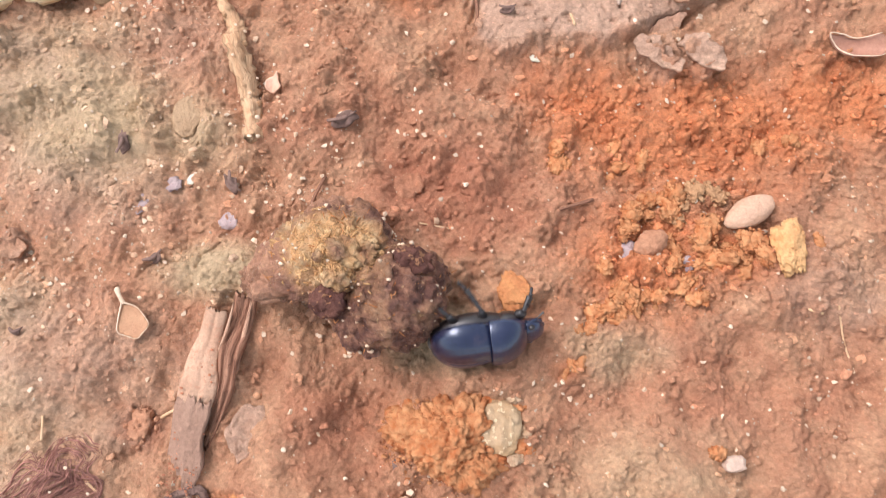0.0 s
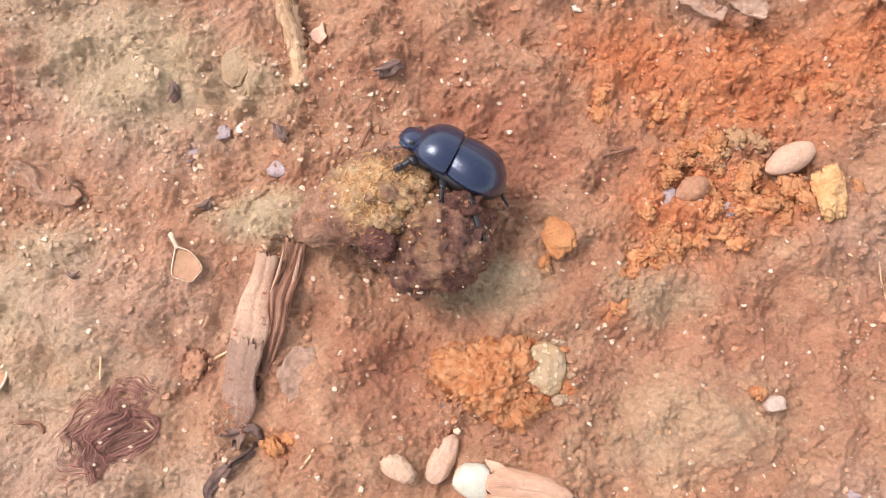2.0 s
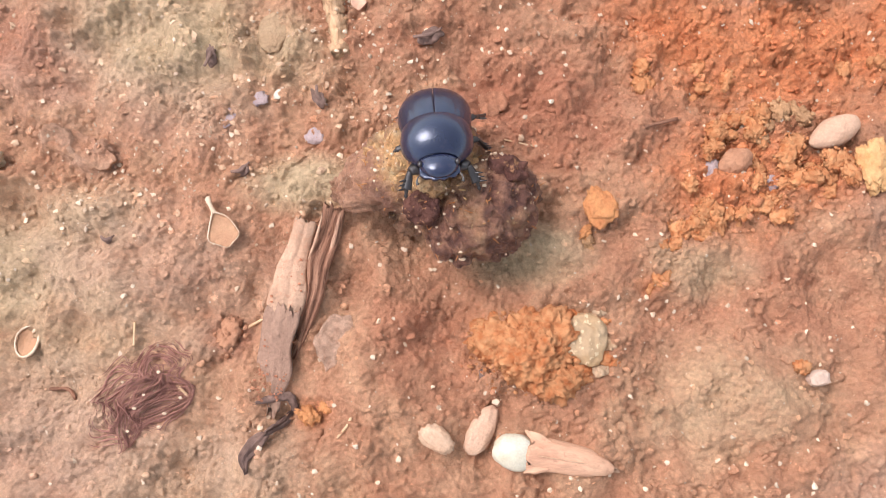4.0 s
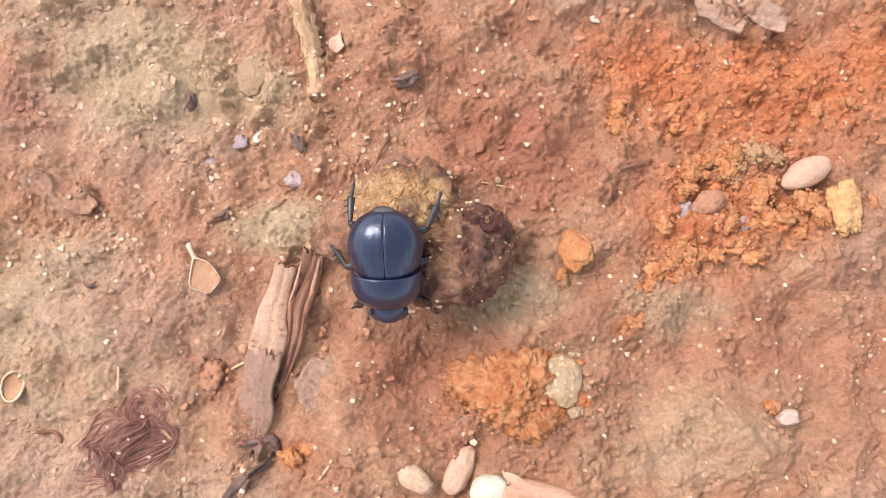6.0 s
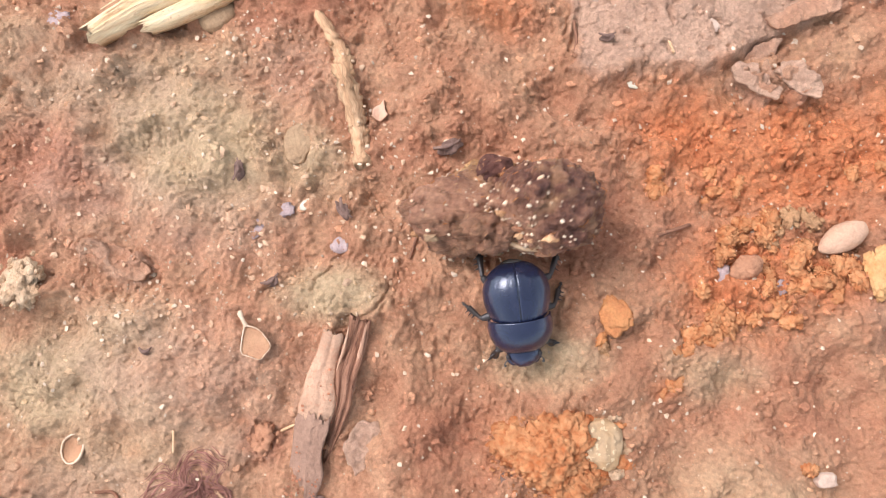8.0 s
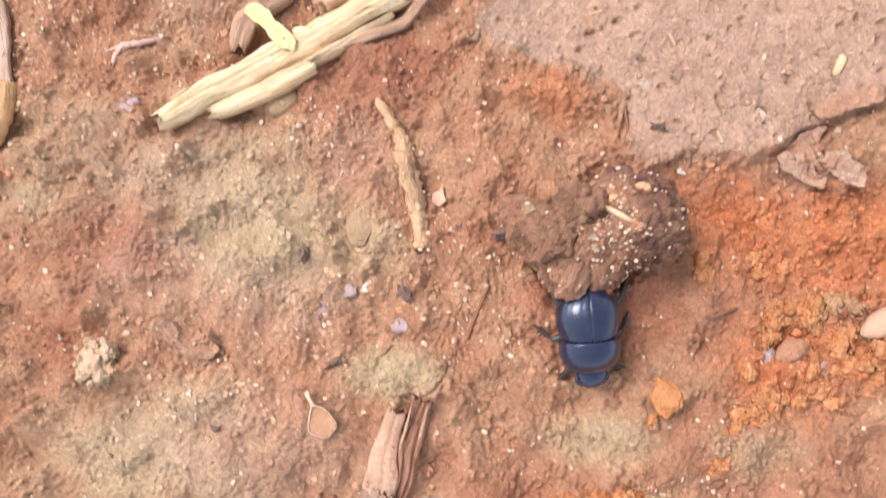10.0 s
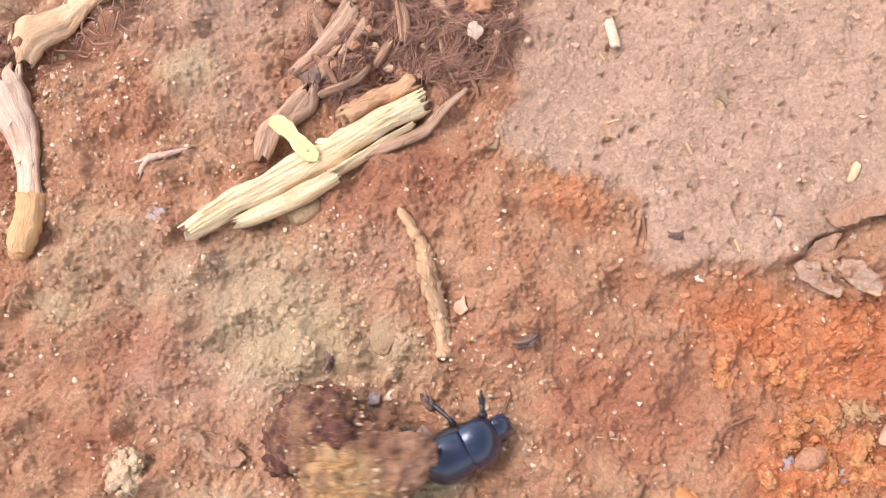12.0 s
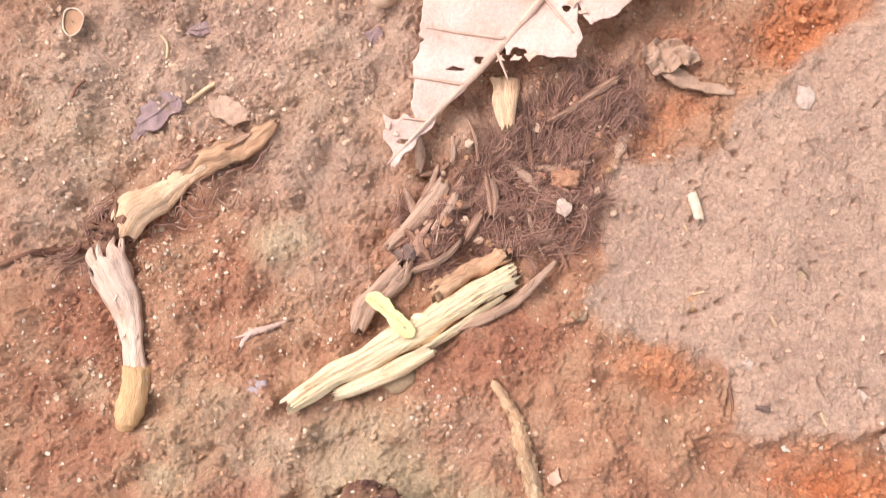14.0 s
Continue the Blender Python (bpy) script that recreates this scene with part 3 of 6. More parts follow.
# clods pressed into the surface
for _ in range(1500):
    x, y = rng.uniform(X0 + 0.3, X1 - 0.3), rng.uniform(Y0 + 0.3, Y1 - 0.3)
    i, j = int((x - X0) / CELL), int((y - Y0) / CELL)
    if rng.random() > calm[i, j] * 0.9:
        continue
    r = 0.035 + 0.10 * rng.random() ** 4
    n = int(r / CELL) + 2
    sub = np.s_[i - n : i + n + 1, j - n : j + n + 1]
    a, sq = rng.uniform(0, math.pi), rng.uniform(0.6, 1.0)
    u, v = (GX[sub] - x) * math.cos(a) + (GY[sub] - y) * math.sin(a), (GY[sub] - y) * math.cos(a) - (GX[sub] - x) * math.sin(a)
    Z[sub] += r * rng.uniform(0.15, 0.35) * np.clip(1 - (u / r) ** 2 - (v / (r * sq)) ** 2, 0, 1) ** 0.6
# peeled crust: ridges that rise to a broken edge
for ax, ay, bx, by, w, h in ((6.14, 2.24, 6.74, 1.74, 0.36, 0.4), (6.92, 2.4, 7.38, 1.82, 0.5, 0.4), (6.5, 2.3, 6.95, 1.9, 0.2, 0.16), (-4.6, -1.5, -3.4, -2.05, 0.3, 0.1)):
    l = math.hypot(bx - ax, by - ay)
    along = ((GX - ax) * (bx - ax) + (GY - ay) * (by - ay)) / l
    off = ((GX - ax) * (by - ay) - (GY - ay) * (bx - ax)) / l + 0.5 * warp
    Z += h * np.clip(1 - off / w, 0, 1) * (off > 0) * np.clip(along / 0.12, 0, 1) * np.clip((l - along) / 0.12, 0, 1)
    Z -= 0.4 * h * (off <= 0) * np.clip(1 + off / 0.16, 0, 1) * (along > 0) * (along < l)
    grey = np.maximum(grey, 0.55 * np.clip(1.5 - off / w, 0, 1) * (off > -0.02) * (along > 0) * (along < l))
# fine cracks
for line, wide, deep in ((((-0.2, -1.3), (-0.4, -1.7), (-0.62, -2.1)), 0.035, 0.08), (((3.38, -0.15), (3.6, -0.5), (3.7, -0.92)), 0.03, 0.06), (((-1.1, -2.32), (-0.6, -2.5), (-0.2, -2.46), (0.4, -2.34), (0.66, -1.85)), 0.05, 0.08),
                         (((3.24, 3.05), (3.2, 2.4), (3.26, 2.0)), 0.035, 0.09), (((2.7, -2.95), (2.8, -3.6), (2.88, -4.1)), 0.04, 0.05), (((-0.62, -2.1), (-1.2, -2.0), (-1.5, -2.3)), 0.03, 0.05)):
    near = np.full((NX, NY), 9.0)
    for (ax, ay), (bx, by) in zip(line, line[1:]):
        t = np.clip(((GX - ax) * (bx - ax) + (GY - ay) * (by - ay)) / ((bx - ax) ** 2 + (by - ay) ** 2), 0, 1)
        near = np.minimum(near, np.hypot(GX - ax - t * (bx - ax) + 0.25 * warp, GY - ay - t * (by - ay) - 0.25 * warp))
    Z -= deep * np.clip(1 - near / wide, 0, 1) ** 0.7
    Z += 0.3 * deep * np.clip(1 - np.abs(near - wide * 1.6) / wide, 0, 1)
# small pits in the grey crust
for _ in range(1300):
    x, y = rng.uniform(0.8, 11.0), rng.uniform(2.2, 11.5)
    i, j = int((x - X0) / CELL), int((y - Y0) / CELL)
    if slab_in[i, j] < 0.15:
        continue
    r = 0.03 + 0.09 * rng.random() ** 4
    n = int(r / CELL) + 2
    sub = np.s_[i - n : i + n + 1, j - n : j + n + 1]
    a, sq = rng.uniform(0, math.pi), rng.uniform(0.3, 1.0)
    u, v = (GX[sub] - x) * math.cos(a) + (GY[sub] - y) * math.sin(a), (GY[sub] - y) * math.cos(a) - (GX[sub] - x) * math.sin(a)
    Z[sub] -= r * 0.9 * np.clip(1 - (u / r) ** 2 - (v / (r * sq)) ** 2, 0, 1) ** 0.5
rim = np.clip(np.minimum(np.minimum(GX - X0, X1 - GX), np.minimum(GY - Y0, Y1 - GY)) / 1.0, 0, 1)
Z *= rim


def H(x, y):
    """Height of the ground."""
    fx, fy = np.clip((x - X0) / CELL, 0, NX - 2), np.clip((y - Y0) / CELL, 0, NY - 2)
    i, j = int(fx), int(fy)
    u, v = fx - i, fy - j
    return float(Z[i, j] * (1 - u) * (1 - v) + Z[i + 1, j] * u * (1 - v) + Z[i, j + 1] * (1 - u) * v + Z[i + 1, j + 1] * u * v)


def soil_weights(x, y):
    i, j = min(max(int((x - X0) / CELL), 0), NX - 1), min(max(int((y - Y0) / CELL), 0), NY - 1)
    return orange[i, j], grey[i, j], olive[i, j], redness[i, j]


def ground():
    far = np.cumsum(0.06 * 1.45 ** np.arange(28))
    ex = np.concatenate([X0 - far[::-1], X0 + np.arange(NX) * CELL, X0 + (NX - 1) * CELL + far])
    ey = np.concatenate([Y0 - far[::-1], Y0 + np.arange(NY) * CELL, Y0 + (NY - 1) * CELL + far])
    n, m, k = len(ex), len(ey), len(far)
    z, w = np.zeros((n, m)), np.zeros((n, m, 4))
    z[k : k + NX, k : k + NY] = Z
    for c, a in enumerate((orange, grey, olive, redness)):
        w[k : k + NX, k : k + NY, c] = np.clip(a, 0, 1) * rim
    gx, gy = np.meshgrid(ex, ey, indexing="ij")
    co = np.stack([gx, gy, z], -1).reshape(-1, 3) * U
    a = (np.arange(n - 1)[:, None] * m + np.arange(m - 1)[None, :]).ravel()
    quads = np.stack([a, a + m, a + m + 1, a + 1], 1)
    me = bpy.data.meshes.new("ground")
    me.vertices.add(len(co))
    me.vertices.foreach_set("co", co.astype(np.float32).ravel())
    me.loops.add(quads.size)
    me.loops.foreach_set("vertex_index", quads.astype(np.int32).ravel())
    me.polygons.add(len(quads))
    me.polygons.foreach_set("loop_start", np.arange(0, quads.size, 4, dtype=np.int32))
    me.polygons.foreach_set("use_smooth", np.ones(len(quads), bool))
    me.update(calc_edges=True)
    at = me.color_attributes.new("soil", "FLOAT_COLOR", "POINT")
    at.data.foreach_set("color", w.astype(np.float32).ravel())
    me.materials.append(SOIL)
    return tagged(new("ground", me), "bare reddish earth with crumbs, orange and grey patches", "ground", kind="structure")


ground()


# ---------------------------------------------------------------- loose earth and grit
def scattered(name, count, size, material, label, where=None, weights=False, seed=1, flat=0.75, sink=0.35):
    """Many small angular bits in one mesh, lying on the ground."""
    r = np.random.default_rng(seed)
    bm = bmesh.new()
    bmesh.ops.create_icosphere(bm, subdivisions=1, radius=1)
    unit = np.array([v.co for v in bm.verts])
    tri = np.array([[v.index for v in f.verts] for f in bm.faces])
    bm.free()
    vs, fs, ws = [], [], []
    made = 0
    while made < count:
        x, y = r.uniform(-12.4, 11.0), r.uniform(-8.2, 11.8)
        if where is not None and r.random() > where(x, y):
            continue
        s = size[0] + (size[1] - size[0]) * r.random() ** 3.2
        shape = unit * (1 + 0.42 * r.standard_normal((len(unit), 1)).clip(-1, 1)) * (s, s * r.uniform(0.55, 1.0), s * flat)
        a = r.uniform(0, 2 * math.pi)
        c, d = math.cos(a), math.sin(a)
        p = np.stack([shape[:, 0] * c - shape[:, 1] * d + x, shape[:, 0] * d + shape[:, 1] * c + y, shape[:, 2] + H(x, y) + s * flat * (1 - 2 * sink) * 0.6], 1)
        fs.append(tri + made * len(unit))
        vs.append(p)
        if weights:
            ws.append(np.tile(soil_weights(x, y), (len(unit), 1)))
        made += 1
    ob = solid(name, np.concatenate(vs).tolist(), np.concatenate(fs).tolist(), material, smooth=weights)
    if weights:
        at = ob.data.color_attributes.new("soil", "FLOAT_COLOR", "POINT")
        at.data.foreach_set("color", np.concatenate(ws).clip(0, 1).astype(np.float32).ravel())
    return tagged(ob, label, "soil", kind="stuff")


def flakes(name, count, size, material, label, where, seed):
    """Thin angular crusts, each a small irregular plate lying askew, in one mesh."""
    r = np.random.default_rng(seed)
    vs, fs, ws, made = [], [], [], 0
    while made < count:
        x, y = r.uniform(-12.4, 11.0), r.uniform(-8.2, 11.8)
        if r.random() > where(x, y):
            continue
        s = size[0] + (size[1] - size[0]) * r.random() ** 2.5
        n = 9
        a = (np.arange(n) + r.uniform(-0.35, 0.35, n)) * 2 * math.pi / n
        rad = s * r.uniform(0.65, 1.1, n)
        u, v = rad * np.cos(a), rad * np.sin(a) * r.uniform(0.5, 1.0)
        tx, ty = r.normal(0, 0.22, 2)
        z = H(x, y) + 0.16 * s + tx * u + ty * v + s * r.uniform(-0.08, 0.08, n)
        t = s * r.uniform(0.15, 0.3)
        for lift, shrink in ((0.0, 0.9), (-t, 1.05)):
            vs.extend(zip((x + u * shrink).tolist(), (y + v * shrink).tolist(), (z + lift).tolist()))
        o = made * 2 * n
        fs.append(tuple(range(o, o + n)))
        fs.extend((o + i, o + n + i, o + n + (i + 1) % n, o + (i + 1) % n) for i in range(n))
        ws.extend([soil_weights(x, y)] * (2 * n))
        made += 1
    ob = solid(name, vs, fs, material, smooth=False)
    at = ob.data.color_attributes.new("soil", "FLOAT_COLOR", "POINT")
    at.data.foreach_set("color", np.array(ws).clip(0, 1).astype(np.float32).ravel())
    return tagged(ob, label, "soil", kind="stuff")


def loose(x, y):
    i, j = int((x - X0) / CELL), int((y - Y0) / CELL)
    return float(np.clip(max(calm[i, j] * 0.8, 0.2 * grey[i, j]), 0.1, 1))


def gritty(x, y):
    i, j = int((x - X0) / CELL), int((y - Y0) / CELL)
    return float(np.clip(0.25 + 0.5 * calm[i, j] - 0.25 * orange[i, j] - 0.25 * grey[i, j], 0.06, 1))


scattered("soil_crumbs", 8000, (0.012, 0.07), LOOSE, "small crumbs of reddish earth lying loose on the ground", loose, True, 3, 0.55, 0.5)
scattered("orange_crumbs", 650, (0.012, 0.085), LOOSE, "loose crumbs of bright orange earth", lambda x, y: float(np.clip(soil_weights(x, y)[0], 0, 1)) ** 2, True, 4, 0.7, 0.45)
flakes("soil_flakes", 7500, (0.02, 0.1), LOOSE, "thin angular flakes of dried reddish earth", lambda x, y: 0.25 + 0.6 * loose(x, y), 13)
scattered("sand_grit", 3600, (0.012, 0.054), M["grit"], "pale sand grains strewn over the reddish earth", gritty, False, 5, 0.5, 0.2)


def pockets(x, y):
    """Where washed sand has gathered."""
    return max(math.exp(-((x - a) ** 2 + (y - b) ** 2) / (2 * s * s)) for a, b, s in ((0.9, -0.6, 0.5), (-2.0, -1.8, 0.5), (-6.9, 6.2, 0.9), (-0.2, 0.4, 0.5), (-9.0, 7.4, 1.0), (1.1, 3.6, 0.4), (-3.6, -2.6, 0.6), (-6.0, 8.3, 0.9), (-2.2, 2.0, 0.6), (-5.0, 3.6, 0.7), (-8.6, 2.4, 0.9), (-7.4, 4.6, 0.9)))


scattered("pale_crumbs", 900, (0.02, 0.075), M["chip"], "pale crumbs and chips of dried earth", lambda x, y: max(math.exp(-((x + 8.0) ** 2 / 6 + (y - 7.5) ** 2 / 4)), 0.8 * math.exp(-((x + 7.6) ** 2 / 3 + (y - 3.5) ** 2 / 5)), 0.6 * math.exp(-((x + 2.0) ** 2 / 8 + (y + 1.0) ** 2 / 3)), 0.5 * math.exp(-((x + 4.6) ** 2 / 3 + (y - 9.2) ** 2 / 5))), False, 8, 0.4, 0.2)
scattered("sand_grit", 1300, (0.015, 0.05), M["grit"], "pale sand grains gathered in small hollows", pockets, False, 6, 0.7, 0.2)


def thing(name, label, category, x, y, z=None, turn=0.0, group="", lift=0.0):
    e = empty(name, x, y, (H(x, y) if z is None else z) + lift, turn)
    return tagged(e, label, category, group)


def one(name, shape, material, label, category, x, y, turn=0.0, lift=0.0, group="", tilt=(0, 0), smooth=True):
    """A thing of one mesh, lying on the ground."""
    ob = solid(name, *shape, material, smooth=smooth)
    ob.matrix_basis = pose(x * U, y * U, (H(x, y) + lift) * U, tilt[0], tilt[1], turn)
    return tagged(ob, label, category, group)


def resting(points, lift):
    """A straight, stiff thing laid across the ground: its height runs evenly between its ends."""
    (x0, y0), (x1, y1) = points[0], points[-1]
    h0, h1 = (sum(H(x + dx, y + dy) for dx in (-0.2, 0, 0.2) for dy in (-0.2, 0, 0.2)) / 9 for x, y in ((x0, y0), (x1, y1)))
    return [(x, y, h0 + (h1 - h0) * math.hypot(x - x0, y - y0) / math.hypot(x1 - x0, y1 - y0) + lift) for x, y in points]


def laid(points, lift):
    """A path over the ground at one height above it, or at one for each point."""
    return [(x, y, H(x, y) + (lift[i] if isinstance(lift, list) else lift)) for i, (x, y) in enumerate(points)]


# ---------------------------------------------------------------- sticks, roots and leaves
def twig():
    e = thing("twig", "thin tan twig with knobbly bark lying on the earth", "twig", 0, 0, 0)
    p = [(-1.0, 2.62), (-0.78, 2.3), (-0.55, 1.95), (-0.42, 1.5), (-0.22, 0.95), (-0.1, 0.5), (0.02, 0.05)]
    solid("stem", *tube(laid(p, 0.08), [0.07, 0.11, 0.13, 0.16, 0.15, 0.14, 0.15], 14, 0.85, 0.12, 0.06, 3, 0.55, 46), M["twig"], e)
    grit_on(e, [(x, y, H(x, y) + 0.2, s) for x, y, s in ((0.1, 0.3, 0.045), (-0.12, 0.75, 0.03), (-0.02, 0.02, 0.04), (0.12, 0.02, 0.04), (-0.42, 1.3, 0.03), (-0.3, 1.75, 0.035), (-0.5, 1.9, 0.03), (-0.06, 1.05, 0.03))])
    for i, (x, y, s) in enumerate(((-0.72, 2.1, 0.05), (-0.3, 1.55, 0.06), (-0.36, 1.1, 0.04), (0.05, 0.62, 0.04))):
        solid("knob", *ball(s, s, s * 0.8, i + 3, 0.3, 1.5, 2, at=(x, y, H(x, y) + 0.14)), M["knob"], e)


def grit_on(e, places, seed=0):
    for i, (x, y, z, s) in enumerate(places):
        solid("sand_grain", *ball(s, s * 0.8, s * 0.7, seed + i, 0.4, 1.5, 1, at=(x, y, z)), M["grit"], e, smooth=False)


def half_buried_bark():
    e = thing("bark_strip", "half-buried bark strip, pale face, dark split side", "wood", 0, 0, 0)
    pale = [(-0.18, -2.74), (-0.26, -3.1), (-0.34, -3.5), (-0.32, -3.82), (-0.4, -4.14)]
    low = [(-0.38, -4.08), (-0.44, -4.5), (-0.46, -5.0), (-0.42, -5.6)]
    dark = [(0.24, -2.5), (0.16, -2.9), (0.08, -3.35), (0.07, -3.8), (-0.06, -4.3), (-0.2, -4.75)]
    solid("pale_face", *plank(laid(pale, [0.1, 0.1, 0.09, 0.08, 0.06]), [0.15, 0.19, 0.23, 0.29, 0.27], 0.1, 5, 15, 44, 0.014, 0.04, 0.25, 0.0, 0.05), M["bark_pale"], e, "pale weathered bark face")
    solid("buried_face", *plank(laid(low, [0.1, 0.09, 0.06, -0.02]), [0.28, 0.29, 0.25, 0.14], 0.08, 15, 15, 44, 0.022, 0.14, 0.25, 0.06, 0.12, 1.6), M["bark_low"], e, "worn greyish lower face sunk in earth")
    solid("dark_split", *plank(laid(dark, [0.08, 0.1, 0.08, 0.05, 0.02, -0.06]), [0.19, 0.19, 0.17, 0.14, 0.11, 0.06], 0.08, 6, 15, 50, 0.045, 0.09, 0.25, 0.05, 0.08), M["split_brown"], e, "dark brown splintered wood")
    solid("splinter", *tube(laid([(0.34, -2.56), (0.27, -3.0), (0.2, -3.4)], 0.17), [0.02, 0.04, 0.015], 7, 0.8, 0.2, 0.05, 8, 0.2, 10), M["brown_wood"], e)
    solid("splinter", *tube(laid([(0.22, -3.2), (0.2, -3.6), (0.06, -3.95)], 0.1), [0.02, 0.045, 0.015], 7, 0.8, 0.2, 0.05, 9, 0.2, 10), M["brown_wood"], e)
    solid("splinter", *tube(laid([(0.06, -2.62), (0.0, -3.0), (-0.06, -3.3)], 0.19), [0.012, 0.03, 0.01], 7, 0.8, 0.2, 0.05, 11, 0.2, 10), M["bark_pale"], e)
    q, bits = random.Random(3), []
    for i in range(150):
        u = q.random() ** 0.5
        x, y, s = -0.18 - 0.34 * u + q.uniform(-0.25, 0.25), -2.9 - 2.6 * u, q.uniform(0.008, 0.03)
        bits.append(ball(s, s * 0.8, s * 0.4, i, 0.5, 1.5, 1, at=(x, y, H(x, y) + 0.2 - 0.1 * u)))
    solid("soil_coating", *joined(bits), LOOSE, e, smooth=False)["kind"] = "stuff"
    f = thing("charred_twig", "small blackened twig end at the foot of the bark", "twig", 0, 0, 0)
    solid("stem", *plank(laid([(-0.12, -5.6), (-0.2, -5.76), (-0.36, -5.9), (-0.46, -6.02)], 0.02), [0.03, 0.07, 0.07, 0.04], 0.06, 9, 11, 24, 0.04, 0.06, 0.2, 0.02, 0.2, 2.0), M["black_bit"], f)
    solid("flake", *plank(laid([(-0.4, -5.96), (-0.55, -6.12), (-0.64, -6.3), (-0.6, -6.48)], 0.02), [0.06, 0.13, 0.12, 0.03], 0.07, 19, 11, 24, 0.05, 0.08, 0.2, 0.02, 0.2, 2.0), M["black_bit"], f)
    solid("stub", *tube(laid([(-0.6, -5.52), (-0.38, -5.43), (-0.16, -5.38), (-0.08, -5.5), (-0.1, -5.62)], 0.03), [0.02, 0.06, 0.06, 0.05, 0.03], 10, 0.7, 0.3, 0.06, 10, 0.7, 20), M["black_bit"], f)


def splintered_stick():
    e = thing("splintered_stick", "pale yellow splintered stick with fibrous grain", "stick", 0, 0, 0)
    a = [(-4.76, 1.92), (-4.1, 2.42), (-3.3, 2.94), (-2.5, 3.46), (-1.7, 4.04), (-0.78, 4.64)]
    b = [(-3.9, 2.17), (-3.3, 2.46), (-2.7, 2.8), (-2.18, 3.16)]
    solid("upper_splinter", *plank(resting(a, 0.16), [0.17, 0.22, 0.26, 0.28, 0.24, 0.2], 0.24, 11, 23, 90, 0.03, 0.14, 0.16, 0.03, 0.08), M["pale_wood"], e)
    solid("lower_splinter", *plank(resting(b, 0.12), [0.12, 0.15, 0.17, 0.13], 0.18, 12, 13, 46, 0.025, 0.13, 0.12, 0.03, 0.08), M["pale_wood"], e)
    solid("side_splinter", *plank(resting([(-2.25, 3.16), (-1.8, 3.52), (-1.4, 3.84), (-0.95, 4.2)], 0.1), [0.06, 0.09, 0.09, 0.05], 0.14, 13, 9, 36, 0.05, 0.1, 0.12, 0.05, 0.08), M["pale_wood"], e)
    solid("knot", *ball(0.15, 0.09, 0.07, 14, 0.4, 1.4, 3, at=(-2.44, 3.7, H(-2.44, 3.7) + 0.28)), M["pale_wood"], e, "tan knot on the stick's edge")
    r = random.Random(2)
    for i in range(16):
        u, v, l = r.random(), r.uniform(-0.2, 0.2), r.uniform(0.3, 0.7)
        x, y = -4.6 + 3.4 * u + 0.56 * v, 2.02 + 2.3 * u - 0.83 * v
        w = r.uniform(0.008, 0.02)
        solid("fibre_strand", *tube(laid([(x, y), (x + 0.4 * l, y + 0.27 * l), (x + 0.8 * l, y + 0.56 * l)], 0.385), [w * 0.6, w, w * 0.5], 5, 1, 0.1, 0.05, 40 + i, 0.2, 10), M["pale_wood"], e)
    f = thing("brown_splinter", "thin brown splinter lying along the pale stick", "stick", 0, 0, 0)
    solid("shaft", *tube(laid([(-1.8, 3.52), (-1.25, 3.78), (-0.72, 4.14), (-0.36, 4.5), (0.02, 4.94)], 0.1), [0.05, 0.1, 0.12, 0.08, 0.04], 14, 0.8, 0.2, 0.06, 14, 0.2, 26), M["grey_wood"], f)


def green_leaf():
    e = thing("leaf_fragment", "small fresh yellow-green leaf fragment lying across the stick", "leaf", -3.0, 3.72, None, -38)
    def bend(x, y):
        return 0.50 + 0.02 * x + 0.5 * y * y + 0.03 * math.sin(x * 5)
    out = [(-0.6, 0.0), (-0.5, 0.16), (-0.22, 0.2), (0.0, 0.13), (0.16, 0.16), (0.4, 0.16), (0.58, 0.08), (0.62, -0.06), (0.48, -0.16), (0.2, -0.16), (-0.1, -0.1), (-0.34, -0.14), (-0.54, -0.12)]
    solid("blade", *sheet(out, bend, 0.028, 0.02, 0.025, 3), M["green"], e)
    solid("spot", *ball(0.03, 0.025, 0.012, 4, 0.2, 1.5, 2, at=(0.36, 0.0, 0.53)), M["olive"], e)
    solid("vein", *tube([(x, 0.02 * math.sin(x * 4), bend(x, 0) + 0.012) for x in (-0.5, -0.2, 0.1, 0.4)], [0.008, 0.012, 0.012, 0.006], 5, 0.7, 0, 0, 3, 0, 12), M["green"], e)


